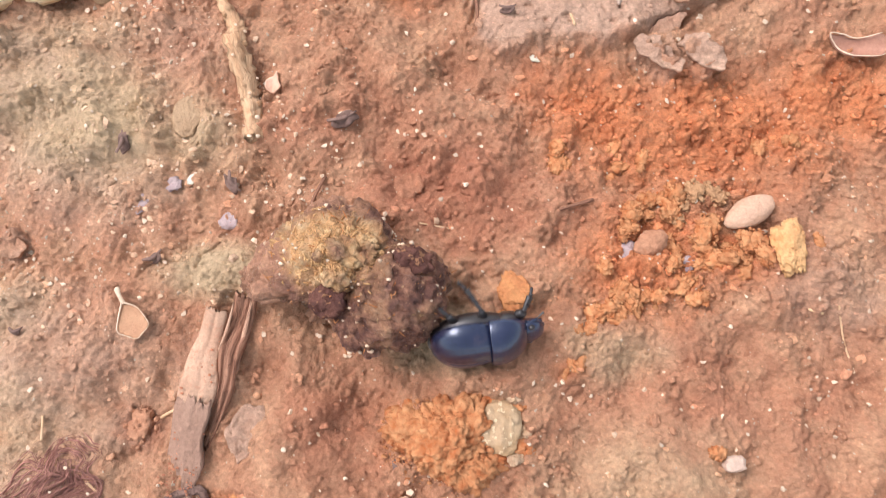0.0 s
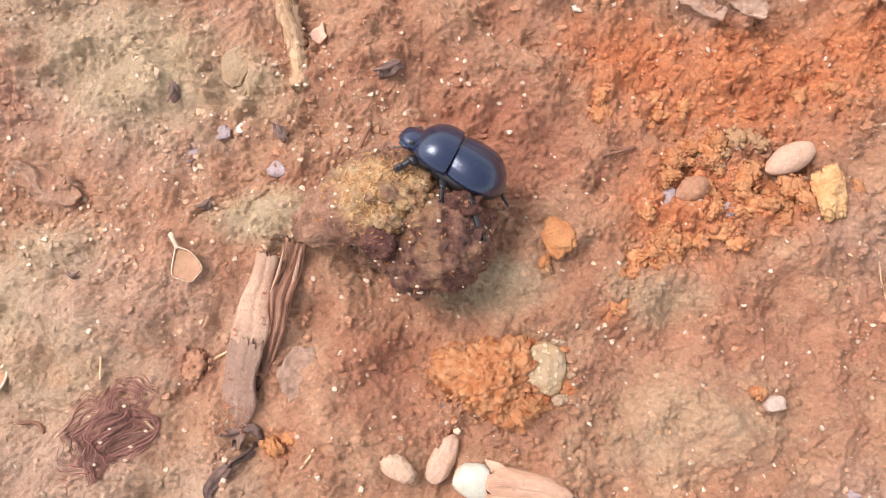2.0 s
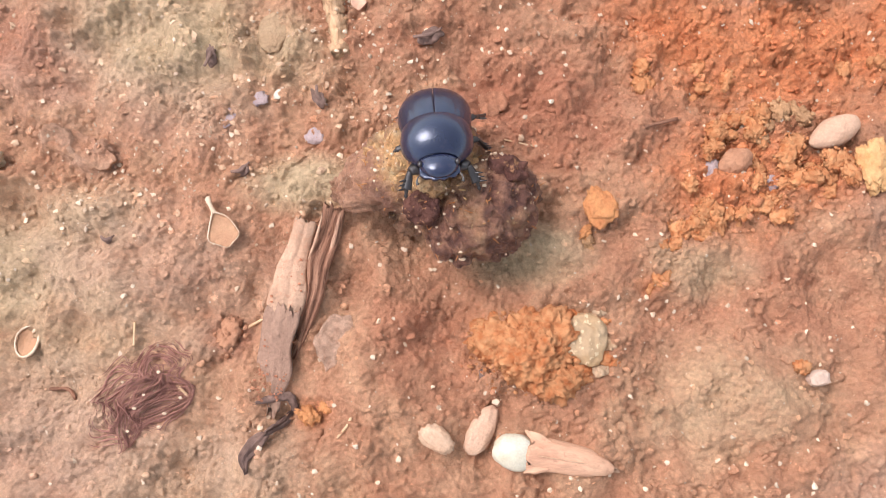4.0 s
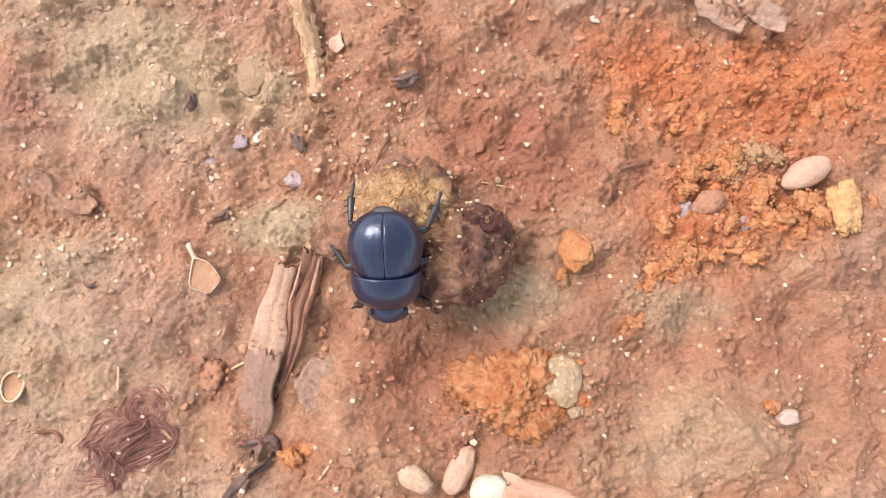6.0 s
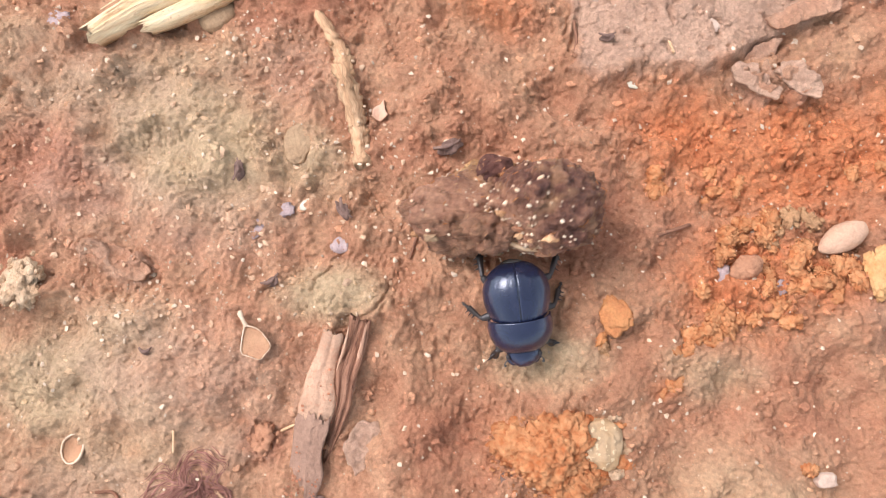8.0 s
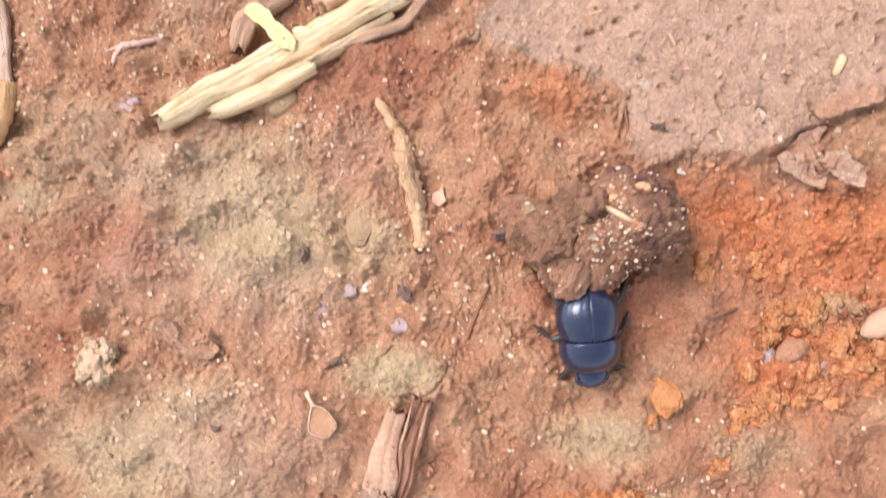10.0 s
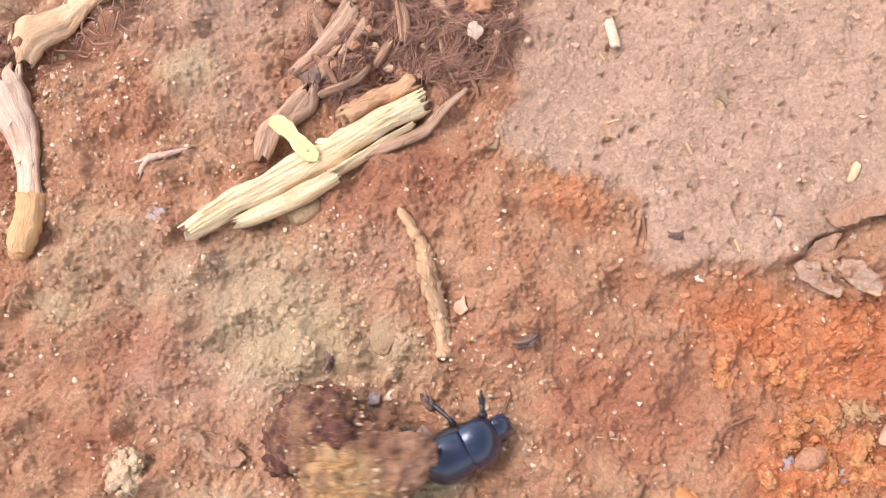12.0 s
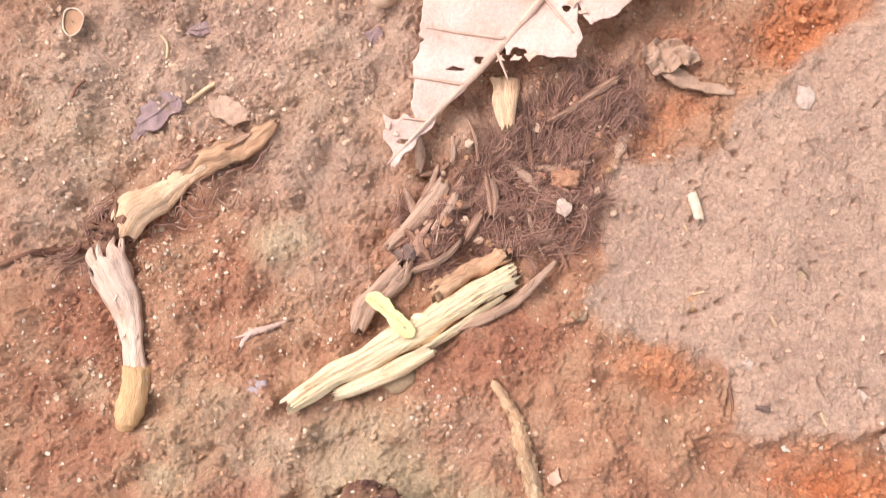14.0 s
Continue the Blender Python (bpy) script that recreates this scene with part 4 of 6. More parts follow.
def dry_leaf():
    e = thing("dry_leaf", "large pale dried leaf, torn, with a ridged midrib", "leaf", 0, 0, 0)
    def bend(x, y):
        d = (x + 3.3) * 0.79 - (y - 6.5) * 0.61
        along = (x + 3.3) * 0.61 + (y - 6.5) * 0.79
        return 0.55 + 0.07 * along + 0.10 * abs(d) - 0.04 * d * d + 0.05 * noise.noise(Vector((x * 1.1, y * 1.1, 2))) + 0.03 * math.sin(along * 4.2 + d)
    left = [(-3.24, 6.38), (-3.1, 6.7), (-3.22, 6.85), (-3.42, 7.02), (-3.3, 7.2), (-3.44, 7.44), (-3.14, 7.38), (-3.04, 7.5), (-2.88, 7.36), (-2.94, 7.75), (-2.82, 8.1), (-2.92, 8.5), (-2.8, 8.75), (-2.9, 9.0), (-2.74, 9.5), (-2.82, 9.9), (-2.9, 11.6), (0.8, 11.9), (-1.2, 8.95)]
    right = [(-1.78, 8.42), (-1.2, 8.98), (0.8, 11.9), (1.4, 11.9), (1.0, 11.2), (-0.32, 10.2), (0.05, 9.75), (0.22, 9.3), (0.1, 8.68), (-0.75, 8.62), (-1.25, 8.74)]
    lobe = [(-0.36, 10.25), (0.06, 9.7), (0.42, 9.28), (0.8, 9.55), (1.3, 10.05), (1.9, 10.35), (2.3, 10.9), (2.2, 11.8), (1.2, 11.9)]
    for name, out, s, gaps in (("blade", left, 1, ((-2.1, 8.42, 0.16, 0.03), (-1.62, 8.6, 0.12, 0.09), (-2.95, 7.0, 0.1, 0.05), (-2.9, 8.9, 0.16, 0.05))), ("blade", right, 2, ((-0.92, 8.72, 0.12, 0.12), (-1.32, 8.78, 0.15, 0.12), (-0.1, 9.66, 0.08, 0.06))), ("lobe", lobe, 3, ((0.1, 9.85, 0.12, 0.1),))):
        solid(name, *sheet(out, bend, 0.03, 0.12, 0.02, s, gaps), M["leaf_dry"], e)
    for i, (x, y, s) in enumerate(((-1.0, 8.62, 0.1), (-0.72, 8.66, 0.13), (-1.28, 8.6, 0.08), (0.02, 9.72, 0.12), (0.2, 9.55, 0.09), (-3.3, 7.25, 0.1), (-3.15, 7.1, 0.08))):
        k = [(x + s * q * math.cos(t + i), y + s * q * 0.7 * math.sin(t + i)) for t, q in ((0, 1.3), (0.9, 0.5), (1.7, 1.2), (2.7, 0.6), (3.6, 1.4), (4.4, 0.5), (5.3, 1.1))]
        solid("torn_shred", *sheet(k, lambda u, v: bend(u, v) + 0.04 + 0.3 * (u - x), 0.02, 0.02, 0.012, 20 + i), M["leaf_rib"], e)
    rib = [(-3.28, 6.5), (-2.4, 7.55), (-1.6, 8.45), (-0.8, 9.5), (-0.1, 10.5), (0.7, 11.8)]
    solid("midrib", *tube([(x, y, bend(x, y) + 0.02) for x, y in rib], [0.02, 0.05, 0.07, 0.08, 0.09, 0.09], 8, 0.9, 0.1, 0, 4, 0.1, 26), M["leaf_rib"], e)
    for i, (x, y, dx, dy) in enumerate(((-1.35, 8.75, 0.25, -0.55), (-0.55, 9.85, 0.6, -0.7), (-1.9, 8.1, -1.05, 0.1), (-1.2, 9.0, -1.5, 0.15), (-0.6, 9.8, -1.7, 0.5), (-2.5, 7.4, -0.55, 0.0))):
        p = [(x + dx * u, y + dy * u) for u in (0, 0.35, 0.7, 1.0)]
        solid("vein", *tube([(a, b, bend(a, b) + 0.015) for a, b in p], [0.04, 0.03, 0.025, 0.015], 6, 1, 0, 0, i, 0.2, 10), M["leaf_rib"], e)


def crumpled_leaf():
    e = thing("crumpled_leaf", "crumpled greyish brown leaf scrap with a narrow tail", "leaf", 1.9, 8.95)
    def bend(x, y):
        return 0.15 + 0.55 * abs(noise.noise(Vector((x * 2.6, y * 2.6, 5)))) + 0.2 * abs(noise.noise(Vector((x * 6, y * 6, 1)))) + 0.1 * noise.noise(Vector((x * 11, y * 11, 4)))
    solid("blade", *sheet([(-0.5, 0.3), (-0.1, 0.42), (0.3, 0.4), (0.62, 0.25), (0.66, 0.0), (0.3, -0.05), (0.15, -0.2), (-0.2, -0.3), (-0.45, -0.05)], bend, 0.03, 0.08, 0.025, 7), M["leaf_grey"], e)
    solid("tail", *sheet([(-0.1, -0.1), (0.3, -0.05), (0.7, -0.3), (1.35, -0.42), (1.4, -0.55), (0.9, -0.56), (0.35, -0.46), (0.0, -0.3)], lambda x, y: 0.12 + 0.08 * noise.noise(Vector((x * 3, y * 5, 3))), 0.045, 0.04, 0.03, 8), M["leaf_grey"], e)


def root_stub():
    e = thing("root_piece", "pale peeled root piece with a tan lower end and frayed top", "root", 0, 0, 0)
    solid("peeled_stem", *tube(laid([(-7.8, 2.3), (-7.96, 2.8), (-8.12, 3.3), (-8.36, 3.85), (-8.62, 4.35)], 0.16), [0.22, 0.19, 0.24, 0.36, 0.38], 30, 0.55, 0.12, 0.3, 21, 0.1, 44), M["root_skin"], e)
    solid("tan_end", *tube(laid([(-7.86, 1.2), (-7.88, 1.32), (-7.84, 1.6), (-7.78, 2.0), (-7.8, 2.42)], 0.18), [0.1, 0.22, 0.27, 0.26, 0.25], 22, 0.85, 0.05, 0.02, 22, 0.16, 26), M["root_tan"], e, "tan rounded root end")
    for i, (dx, dy, w) in enumerate(((-0.36, -0.02, 0.1), (-0.2, 0.1, 0.06), (0.0, 0.24, 0.08), (0.16, 0.3, 0.07))):
        solid("frayed_strip", *plank(laid([(-8.42 + dx * 0.7, 4.1 + dy * 0.4), (-8.54 + dx, 4.42 + dy * 0.8), (-8.56 + dx * 1.1, 4.62 + dy)], [0.24, 0.24, 0.2]), [w, w, w * 0.3], 0.03, 30 + i, 7, 12, 0.02, 0.05, 0.05), M["root_skin"], e)
    for i, y in enumerate((3.6, 2.9, 2.5)):
        solid("peeling_strip", *tube(laid([(-8.36 + 0.25 * i, y + 0.5), (-8.3 + 0.2 * i, y + 0.2), (-8.34 + 0.22 * i, y)], [0.26, 0.24, 0.3]), [0.02, 0.035, 0.01], 6, 0.6, 0.2, 0.02, 36 + i, 0.2, 10), M["root_skin"], e)
    f = thing("root_piece", "pale bent root piece with a dark broken end and fine rootlets", "root", 0, 0, 0)
    solid("peeled_stem", *tube(laid([(-8.4, 5.08), (-8.16, 5.36), (-7.74, 5.76), (-7.34, 6.08), (-7.0, 6.3)], 0.15), [0.33, 0.36, 0.3, 0.23, 0.2], 28, 0.55, 0.14, 0.3, 23, 0.2, 40), M["root_cream"], f)
    solid("barked_stem", *tube(laid([(-7.4, 6.0), (-6.85, 6.4), (-6.3, 6.72), (-5.85, 7.0), (-5.6, 7.34)], [0.1, 0.13, 0.14, 0.14, 0.1]), [0.2, 0.22, 0.22, 0.2, 0.07], 22, 0.7, 0.18, 0.12, 27, 0.35, 40), M["log_tan"], f, "brown flaking bark")
    solid("dark_end", *tube(laid([(-9.0, 5.1), (-8.75, 5.12), (-8.5, 5.12), (-8.3, 5.3)], 0.12), [0.14, 0.26, 0.32, 0.26], 18, 0.6, 0.25, 0.16, 24, 0.4, 20), M["bark_dark"], f, "dark rotten broken end")
    solid("crack", *tube(laid([(-6.95, 6.42), (-6.5, 6.68), (-6.0, 6.98)], 0.31), [0.012, 0.03, 0.01], 5, 0.5, 0.1, 0.02, 25, 0.2, 10), M["bark_dark"], f)
    for i, (x, y) in enumerate(((-7.2, 6.3), (-6.9, 6.52), (-6.62, 6.56), (-6.2, 6.9))):
        solid("bark_flake", *plank(laid([(x - 0.16, y - 0.1), (x, y), (x + 0.2, y + 0.12)], 0.28), [0.02, 0.07, 0.03], 0.025, 70 + i, 7, 12, 0.02, 0.04, 0.04), M["brown_wood"], f)
    solid("side_root", *tube(laid([(-8.75, 4.9), (-9.4, 4.62), (-10.1, 4.42), (-10.9, 4.1)], [0.1, 0.06, 0.04, -0.02]), [0.1, 0.09, 0.07, 0.05], 10, 0.8, 0.15, 0.04, 28, 0.4, 26), M["bark_dark"], f, "thin dark side root")
    r = random.Random(5)
    for i in range(22):
        u = r.random()
        x, y = -8.1 + 2.1 * u + r.uniform(0, 0.3), 5.0 + 1.3 * u + r.uniform(-0.15, 0.2)
        p = [(x, y)]
        for _ in range(4):
            p.append((p[-1][0] + r.uniform(-0.05, 0.25), p[-1][1] + r.uniform(-0.1, 0.24)))
        w = r.uniform(0.006, 0.018)
        solid("rootlet", *tube(laid(p, [0.02, 0.1, r.uniform(0.05, 0.3), 0.08, 0.02]), [w, w, w, w * 0.8, w * 0.5], 5, 1, 0, 0, i, 0.1, 14), M["fibre"], f)


def fibre_mat(name, label, cx, cy, rx, ry, count, seed, length=0.9, main=None, thick=0.016, high=0.22, curl=0.9, look_of="fibre", lock=13):
    """Fine roots lying in locks: the strands of one lock bend together."""
    r = random.Random(seed)
    out = []
    while len(out) < count:
        a, q = r.uniform(0, 2 * math.pi), math.sqrt(r.random())
        lx, ly = cx + rx * q * math.cos(a), cy + ry * q * math.sin(a)
        ld = r.gauss(main, 0.7) if main is not None else r.uniform(0, 2 * math.pi)
        lbend, lz, spread, n = r.gauss(0, curl), r.uniform(0.02, high), r.uniform(0.03, 0.12), max(2, int(lock * r.uniform(0.3, 1.6)))
        for _ in range(n):
            x, y, d = lx + r.gauss(0, spread), ly + r.gauss(0, spread), ld + r.gauss(0, 0.16)
            z, bend, l, p = max(0.01, lz + r.gauss(0, 0.03)), lbend + r.gauss(0, 0.25), length * r.uniform(0.5, 1.15), []
            for k in range(5):
                p.append((x, y, H(x, y) + max(0.01, z + 0.05 * math.sin(k * 0.8))))
                x, y = x + math.cos(d) * l / 4, y + math.sin(d) * l / 4
                z = max(0.0, z + r.uniform(-0.05, 0.03))
                d += bend / 2 + r.gauss(0, 0.12)
            t = thick * r.uniform(0.6, 1.5)
            out.append(tube(p, [t, t, t, t * 0.8, t * 0.4], 4, 1, 0, 0, len(out), 0, 8))
    return tagged(solid(name, *joined(out), M[look_of]), label, "fibre", kind="stuff")


def wood_bit(label, pts, radii, material, seed, lift=0.12, sides=18, ragged=0.16, name="wood_fragment", ridge=0.2, flat=0.75):
    e = thing(name, label, "wood", 0, 0, 0)
    solid("shaft", *tube(laid(pts, lift), radii, sides, flat, ridge, ragged, seed, 0.42, 30), material, e)
    return e


def split_wood(label, pts, half, look_of, seed, lift=0.17):
    e = thing("wood_fragment", label, "wood", 0, 0, 0)
    solid("shaft", *plank(laid(pts, lift), half, 0.12, seed, 11, 34, 0.035, 0.1, 0.12, 0.02, 0.08, 2.5), M[look_of], e)
    return e


twig()
half_buried_bark()
splintered_stick()
green_leaf()
dry_leaf()
crumpled_leaf()
root_stub()
fibre_mat("root_fibres", "tangled dark reddish root fibres under the dry leaf", -0.55, 6.3, 1.2, 1.35, 2700, 3, 0.75, 0.75, 0.0058, 0.22, 1.1)
fibre_mat("root_fibres", "tangled dark reddish root fibres beside the wood fragments", -2.3, 5.3, 1.0, 0.85, 1000, 4, 0.75, 0.85, 0.0056, 0.14, 0.7)
fibre_mat("root_fibres", "thin dark root fibres trailing over the earth", 0.45, 7.95, 0.85, 0.5, 1000, 6, 0.8, 0.75, 0.0056, 0.16, 0.9)
def hair_swirl(cx, cy, a, b, turn, seed):
    """A flat matted tuft: wavy locks of strands laid round three whorls."""
    r, out = random.Random(seed), []
    whorls = ((-0.3, 0.25, 1), (0.35, -0.1, -1), (-0.1, -0.5, 1))
    co, si = math.cos(radians(turn)), math.sin(radians(turn))
    for i in range(1500):
        wx, wy, way = whorls[i % 3]
        rad, t0 = 0.08 + 0.07 * r.randrange(12) + r.gauss(0, 0.016), r.uniform(0, 6.28)
        span, p, z = r.uniform(0.3, 1.3) * way, [], r.uniform(-0.03, 0.06)
        drift = r.gauss(0, 0.25)
        for k in range(6):
            t = t0 + span * k / 5
            u, v = wx + rad * math.cos(t) * (1 + 0.3 * drift * k / 5), wy + rad * math.sin(t) * (0.8 - 0.3 * drift * k / 5)
            u, v = u + 0.3 * noise.noise(Vector((u * 2.4, v * 2.4, 3.0))), v + 0.3 * noise.noise(Vector((u * 2.4, v * 2.4, 9.0)))
            x, y = cx + a * u * co - b * v * si, cy + a * u * si + b * v * co
            p.append((x, y, H(x, y) + z + 0.03 * math.sin(3 * t + i)))
        if math.hypot(wx + rad * math.cos(t0 + span / 2), wy + rad * math.sin(t0 + span / 2)) > 0.9 + 0.3 * noise.noise(Vector((3 * math.cos(t0), 3 * math.sin(t0), seed))):
            continue
        w = 0.003 + 0.008 * r.random() ** 3
        out.append(tube(p, [w * 0.5, w, w, w, w * 0.9, w * 0.3], 4, 0.8, 0, 0, i, 0, 9))
    return tagged(solid("hair_tuft", *joined(out), M["hair"]), "matted tuft of fine reddish brown fibres", "fibre", kind="stuff")


hair_swirl(-2.36, -5.56, 0.92, 0.72, 60, 8)
grit_here = thing("grit_patch", "pale sand grains lying on the matted tuft", "grit", 0, 0, 0)
grit_on(grit_here, [(x, y, H(x, y) + 0.08, s) for x, y, s in ((-2.1, -5.2, 0.035), (-2.35, -5.75, 0.04), (-1.95, -5.8, 0.035), (-2.0, -6.0, 0.04), (-2.6, -5.4, 0.03), (-2.25, -5.55, 0.025), (-1.75, -5.55, 0.03), (-2.45, -6.1, 0.03))], 60)
fibre_mat("root_fibres", "fine dark rootlets around the broken root", -8.8, 4.7, 0.75, 0.75, 170, 9, 0.7, None, 0.009, 0.12)
wood_bit("tan rounded wood fragment behind the pale stick", [(-2.16, 4.2), (-1.8, 4.5), (-1.4, 4.74), (-0.98, 5.0)], [0.17, 0.2, 0.2, 0.15], M["log_tan"], 31, 0.14, flat=0.9, ridge=0.08)
split_wood("split pale brown wood fragment under the green leaf", [(-3.66, 3.4), (-3.5, 3.85), (-3.2, 4.25), (-2.86, 4.66)], [0.14, 0.2, 0.2, 0.13], "grey_wood", 32)
split_wood("forked pale splinter beside the wood fragment", [(-3.36, 3.78), (-3.1, 4.1), (-2.84, 4.4), (-2.72, 4.72)], [0.06, 0.1, 0.12, 0.08], "grey_wood", 42)
split_wood("pale bent sliver of wood", [(-2.66, 4.58), (-2.3, 4.7), (-2.0, 4.94), (-1.78, 5.24)], [0.05, 0.07, 0.06, 0.025], "grey_wood", 33)
split_wood("flat brown wood fragment among root fibres", [(-3.15, 4.98), (-2.85, 5.35), (-2.5, 5.8), (-2.18, 6.3)], [0.1, 0.16, 0.2, 0.14], "grey_wood", 34)
split_wood("dark flat wood fragment among root fibres", [(-1.22, 5.72), (-1.24, 6.1), (-1.34, 6.48)], [0.06, 0.13, 0.1], "brown_wood", 35)
split_wood("narrow brown wood splinter among root fibres", [(-1.72, 5.22), (-1.6, 5.5), (-1.44, 5.78)], [0.05, 0.09, 0.06], "brown_wood", 45)
split_wood("tan wood plug sticking out under the dry leaf", [(-1.16, 8.5), (-1.14, 8.0), (-1.06, 7.42)], [0.3, 0.26, 0.14], "root_cream", 36)
split_wood("thin pale brown stick lying in the fibres", [(-0.3, 7.6), (0.1, 7.85), (0.5, 8.15), (1.0, 8.52)], [0.03, 0.05, 0.07, 0.07], "brown_wood", 37)
wood_bit("dark brown wood lump behind the fibres", [(-2.95, 4.86), (-2.7, 4.92), (-2.4, 4.98)], [0.1, 0.17, 0.1], M["black_bit"], 38, 0.06)
wood_bit("small curled pale plant scrap", [(-5.84, 2.9), (-5.66, 3.16), (-5.35, 3.3), (-5.0, 3.48)], [0.03, 0.06, 0.06, 0.015], M["leaf_dry"], 39, 0.05, name="plant_scrap", flat=0.5)
wood_bit("thin forked pale plant scrap", [(-5.86, 3.1), (-5.6, 3.2), (-5.3, 3.36)], [0.018, 0.03, 0.014], M["leaf_dry"], 49, 0.05, name="plant_scrap", flat=0.5)
for pts, w, lab in (([(1.2, -0.48), (1.05, -0.9), (0.91, -1.42)], 0.028, "thin straight brown straw lying on the earth"), ([(-7.4, 7.62), (-7.15, 7.9), (-6.92, 8.1)], 0.055, "short pale straw stub on the earth"),
                    ([(-9.74, 7.6), (-9.62, 7.8), (-9.5, 7.95)], 0.04, "short brown straw on the earth"), ([(-8.17, 9.05), (-8.0, 8.85), (-7.94, 8.52)], 0.03, "curved pale straw on the earth"), ([(-3.85, -5.62), (-3.6, -5.6), (-3.42, -5.72)], 0.03, "dark curved straw on the earth"),
                    ([(2.42, 5.82), (2.5, 5.72)], 0.025, "tiny pale straw on the crust"), ([(4.9, 2.5), (4.97, 2.28)], 0.025, "tiny pale straw on the crust"), ([(4.0, 4.18), (4.12, 4.0)], 0.03, "tiny pale straw on the crust"),
                    ([(2.6, 4.5), (2.8, 4.56)], 0.02, "tiny pale straw on the crust"), ([(-2.62, -4.5), (-2.58, -4.85)], 0.02, "thin pale straw on the earth"), ([(-0.95, -4.4), (-0.62, -4.2)], 0.025, "thin pale straw on the earth"),
                    ([(9.3, -1.9), (9.5, -2.4), (9.55, -2.9)], 0.018, "thin pale straw on the earth"), ([(8.85, -1.98), (9.05, -2.03)], 0.025, "tiny pale straw on the earth"), ([(3.34, 2.85), (3.4, 2.45), (3.36, 2.2)], 0.03, "dark straw in a crack of the crust"),
                    ([(-1.8, -5.4), (-1.66, -5.52)], 0.025, "tiny pale straw on the earth"), ([(0.66, -5.9), (0.78, -5.72), (0.82, -5.6)], 0.022, "short pale straw scrap beside bark"), ([(4.9, -0.75), (5.45, -0.5)], 0.03, "thin orange-brown straw on the earth"), ([(2.75, -1.1), (3.2, -1.12)], 0.014, "thin pale straw on the earth")):
    s = thing("straw", lab, "straw", 0, 0, 0, group="straws")
    dark = "dark" in lab or "brown" in lab
    solid("stalk", *tube(laid(pts, w * 0.9), [w] * len(pts), 6, 0.8, 0.1, 0.02, 3, 0.15, 8), M["split_brown" if dark else "straw"], s)


# ---------------------------------------------------------------- husks, seeds and stones
def rimmed_husk(label, x, y, turn, a, b, wall=0.02, seed=3):
    e = thing("seed_husk", label, "husk", x, y, None, turn, "empty seed husks")
    r, out = random.Random(seed), []
    for i in range(9):
        t, k = 2 * math.pi * i / 9, r.uniform(0.82, 1.12)
        out.append((a * k * math.cos(t), b * k * math.sin(t)))
    floor = lambda u, v: 0.05 + 0.08 * min(1.2, (u / a) ** 2 + (v / b) ** 2)
    solid("membrane", *sheet(out, floor, 0.03, 0.0, 0.012, 2), M["husk_skin"], e, "thin brown inner skin")
    ring = [(u, v, floor(u, v) + 0.012) for u, v in out + out[:1]]
    solid("rim", *tube(ring, [wall * r.uniform(0.5, 1.1) for _ in ring], 6, 1.0, 0.2, 0, seed, 0.4, 44), M["grit"], e, "pale uneven rim")


def teardrop_husk(x, y):
    e = thing("seed_husk", "pale papery teardrop seed husk with a short stalk", "husk", x, y, None, 0, "empty seed husks", 0.06)
    out = [(-0.19, 0.24), (-0.22, 0.02), (-0.2, -0.2), (-0.06, -0.25), (0.1, -0.28), (0.17, -0.2), (0.25, -0.06), (0.16, 0.07), (0.03, 0.19), (-0.1, 0.23)]
    floor = lambda u, v: 0.04 + 0.5 * (u * u + v * v) + 0.04 * v
    solid("membrane", *sheet(out, floor, 0.03, 0.0, 0.012, 2), M["husk_skin"], e, "thin brown inner skin")
    ring = [(u, v, floor(u, v) + 0.02) for u, v in out + out[:1]]
    solid("rim", *tube(ring, [0.016, 0.012, 0.008, 0.005, 0.006, 0.01, 0.005, 0.007, 0.01, 0.014, 0.016], 6, 1.0, 0.2, 0, 3, 0.4, 50), M["grit"], e, "pale thin rim")
    solid("stalk", *tube([(-0.17, 0.22, 0.09), (-0.24, 0.33, 0.12), (-0.3, 0.44, 0.12)], [0.045, 0.035, 0.05], 8, 0.7, 0.15, 0.03, 4, 0.2, 10), M["grit"], e)


teardrop_husk(-1.4, -2.98)
rimmed_husk("open oval seed husk with a pale rim", -9.87, 9.14, 100, 0.32, 0.22, 0.02)
def capsule_husk(x, y):
    e = thing("seed_husk", "empty oblong capsule husk with a pale torn rim", "husk", x, y, None, 0, "empty seed husks", 0.05)
    out = [(-0.5, 0.13), (-0.28, 0.16), (0.0, 0.14), (0.32, 0.2), (0.48, 0.14), (0.5, -0.02), (0.32, -0.17), (0.0, -0.2), (-0.2, -0.22), (-0.32, -0.04)]
    floor = lambda u, v: 0.0 + 4.2 * v * v + 0.5 * u * u
    solid("hull", *sheet(out, floor, 0.03, 0.0, 0.025, 2), M["hull_inside"], e, "smooth brown inside of the hull")
    ring = [(u, v, floor(u, v) + 0.03) for u, v in out[4:] + out[:4]]
    solid("rim", *tube(ring, [0.005, 0.006, 0.008, 0.012, 0.01, 0.014, 0.012, 0.016, 0.012, 0.006], 6, 1.0, 0.25, 0.02, 3, 0.5, 50), M["grit"], e, "pale torn rim")


capsule_husk(9.6, 2.36)
rimmed_husk("small open seed husk with a pale uneven rim", -4.25, -4.92, 72, 0.28, 0.18, 0.026, 4)

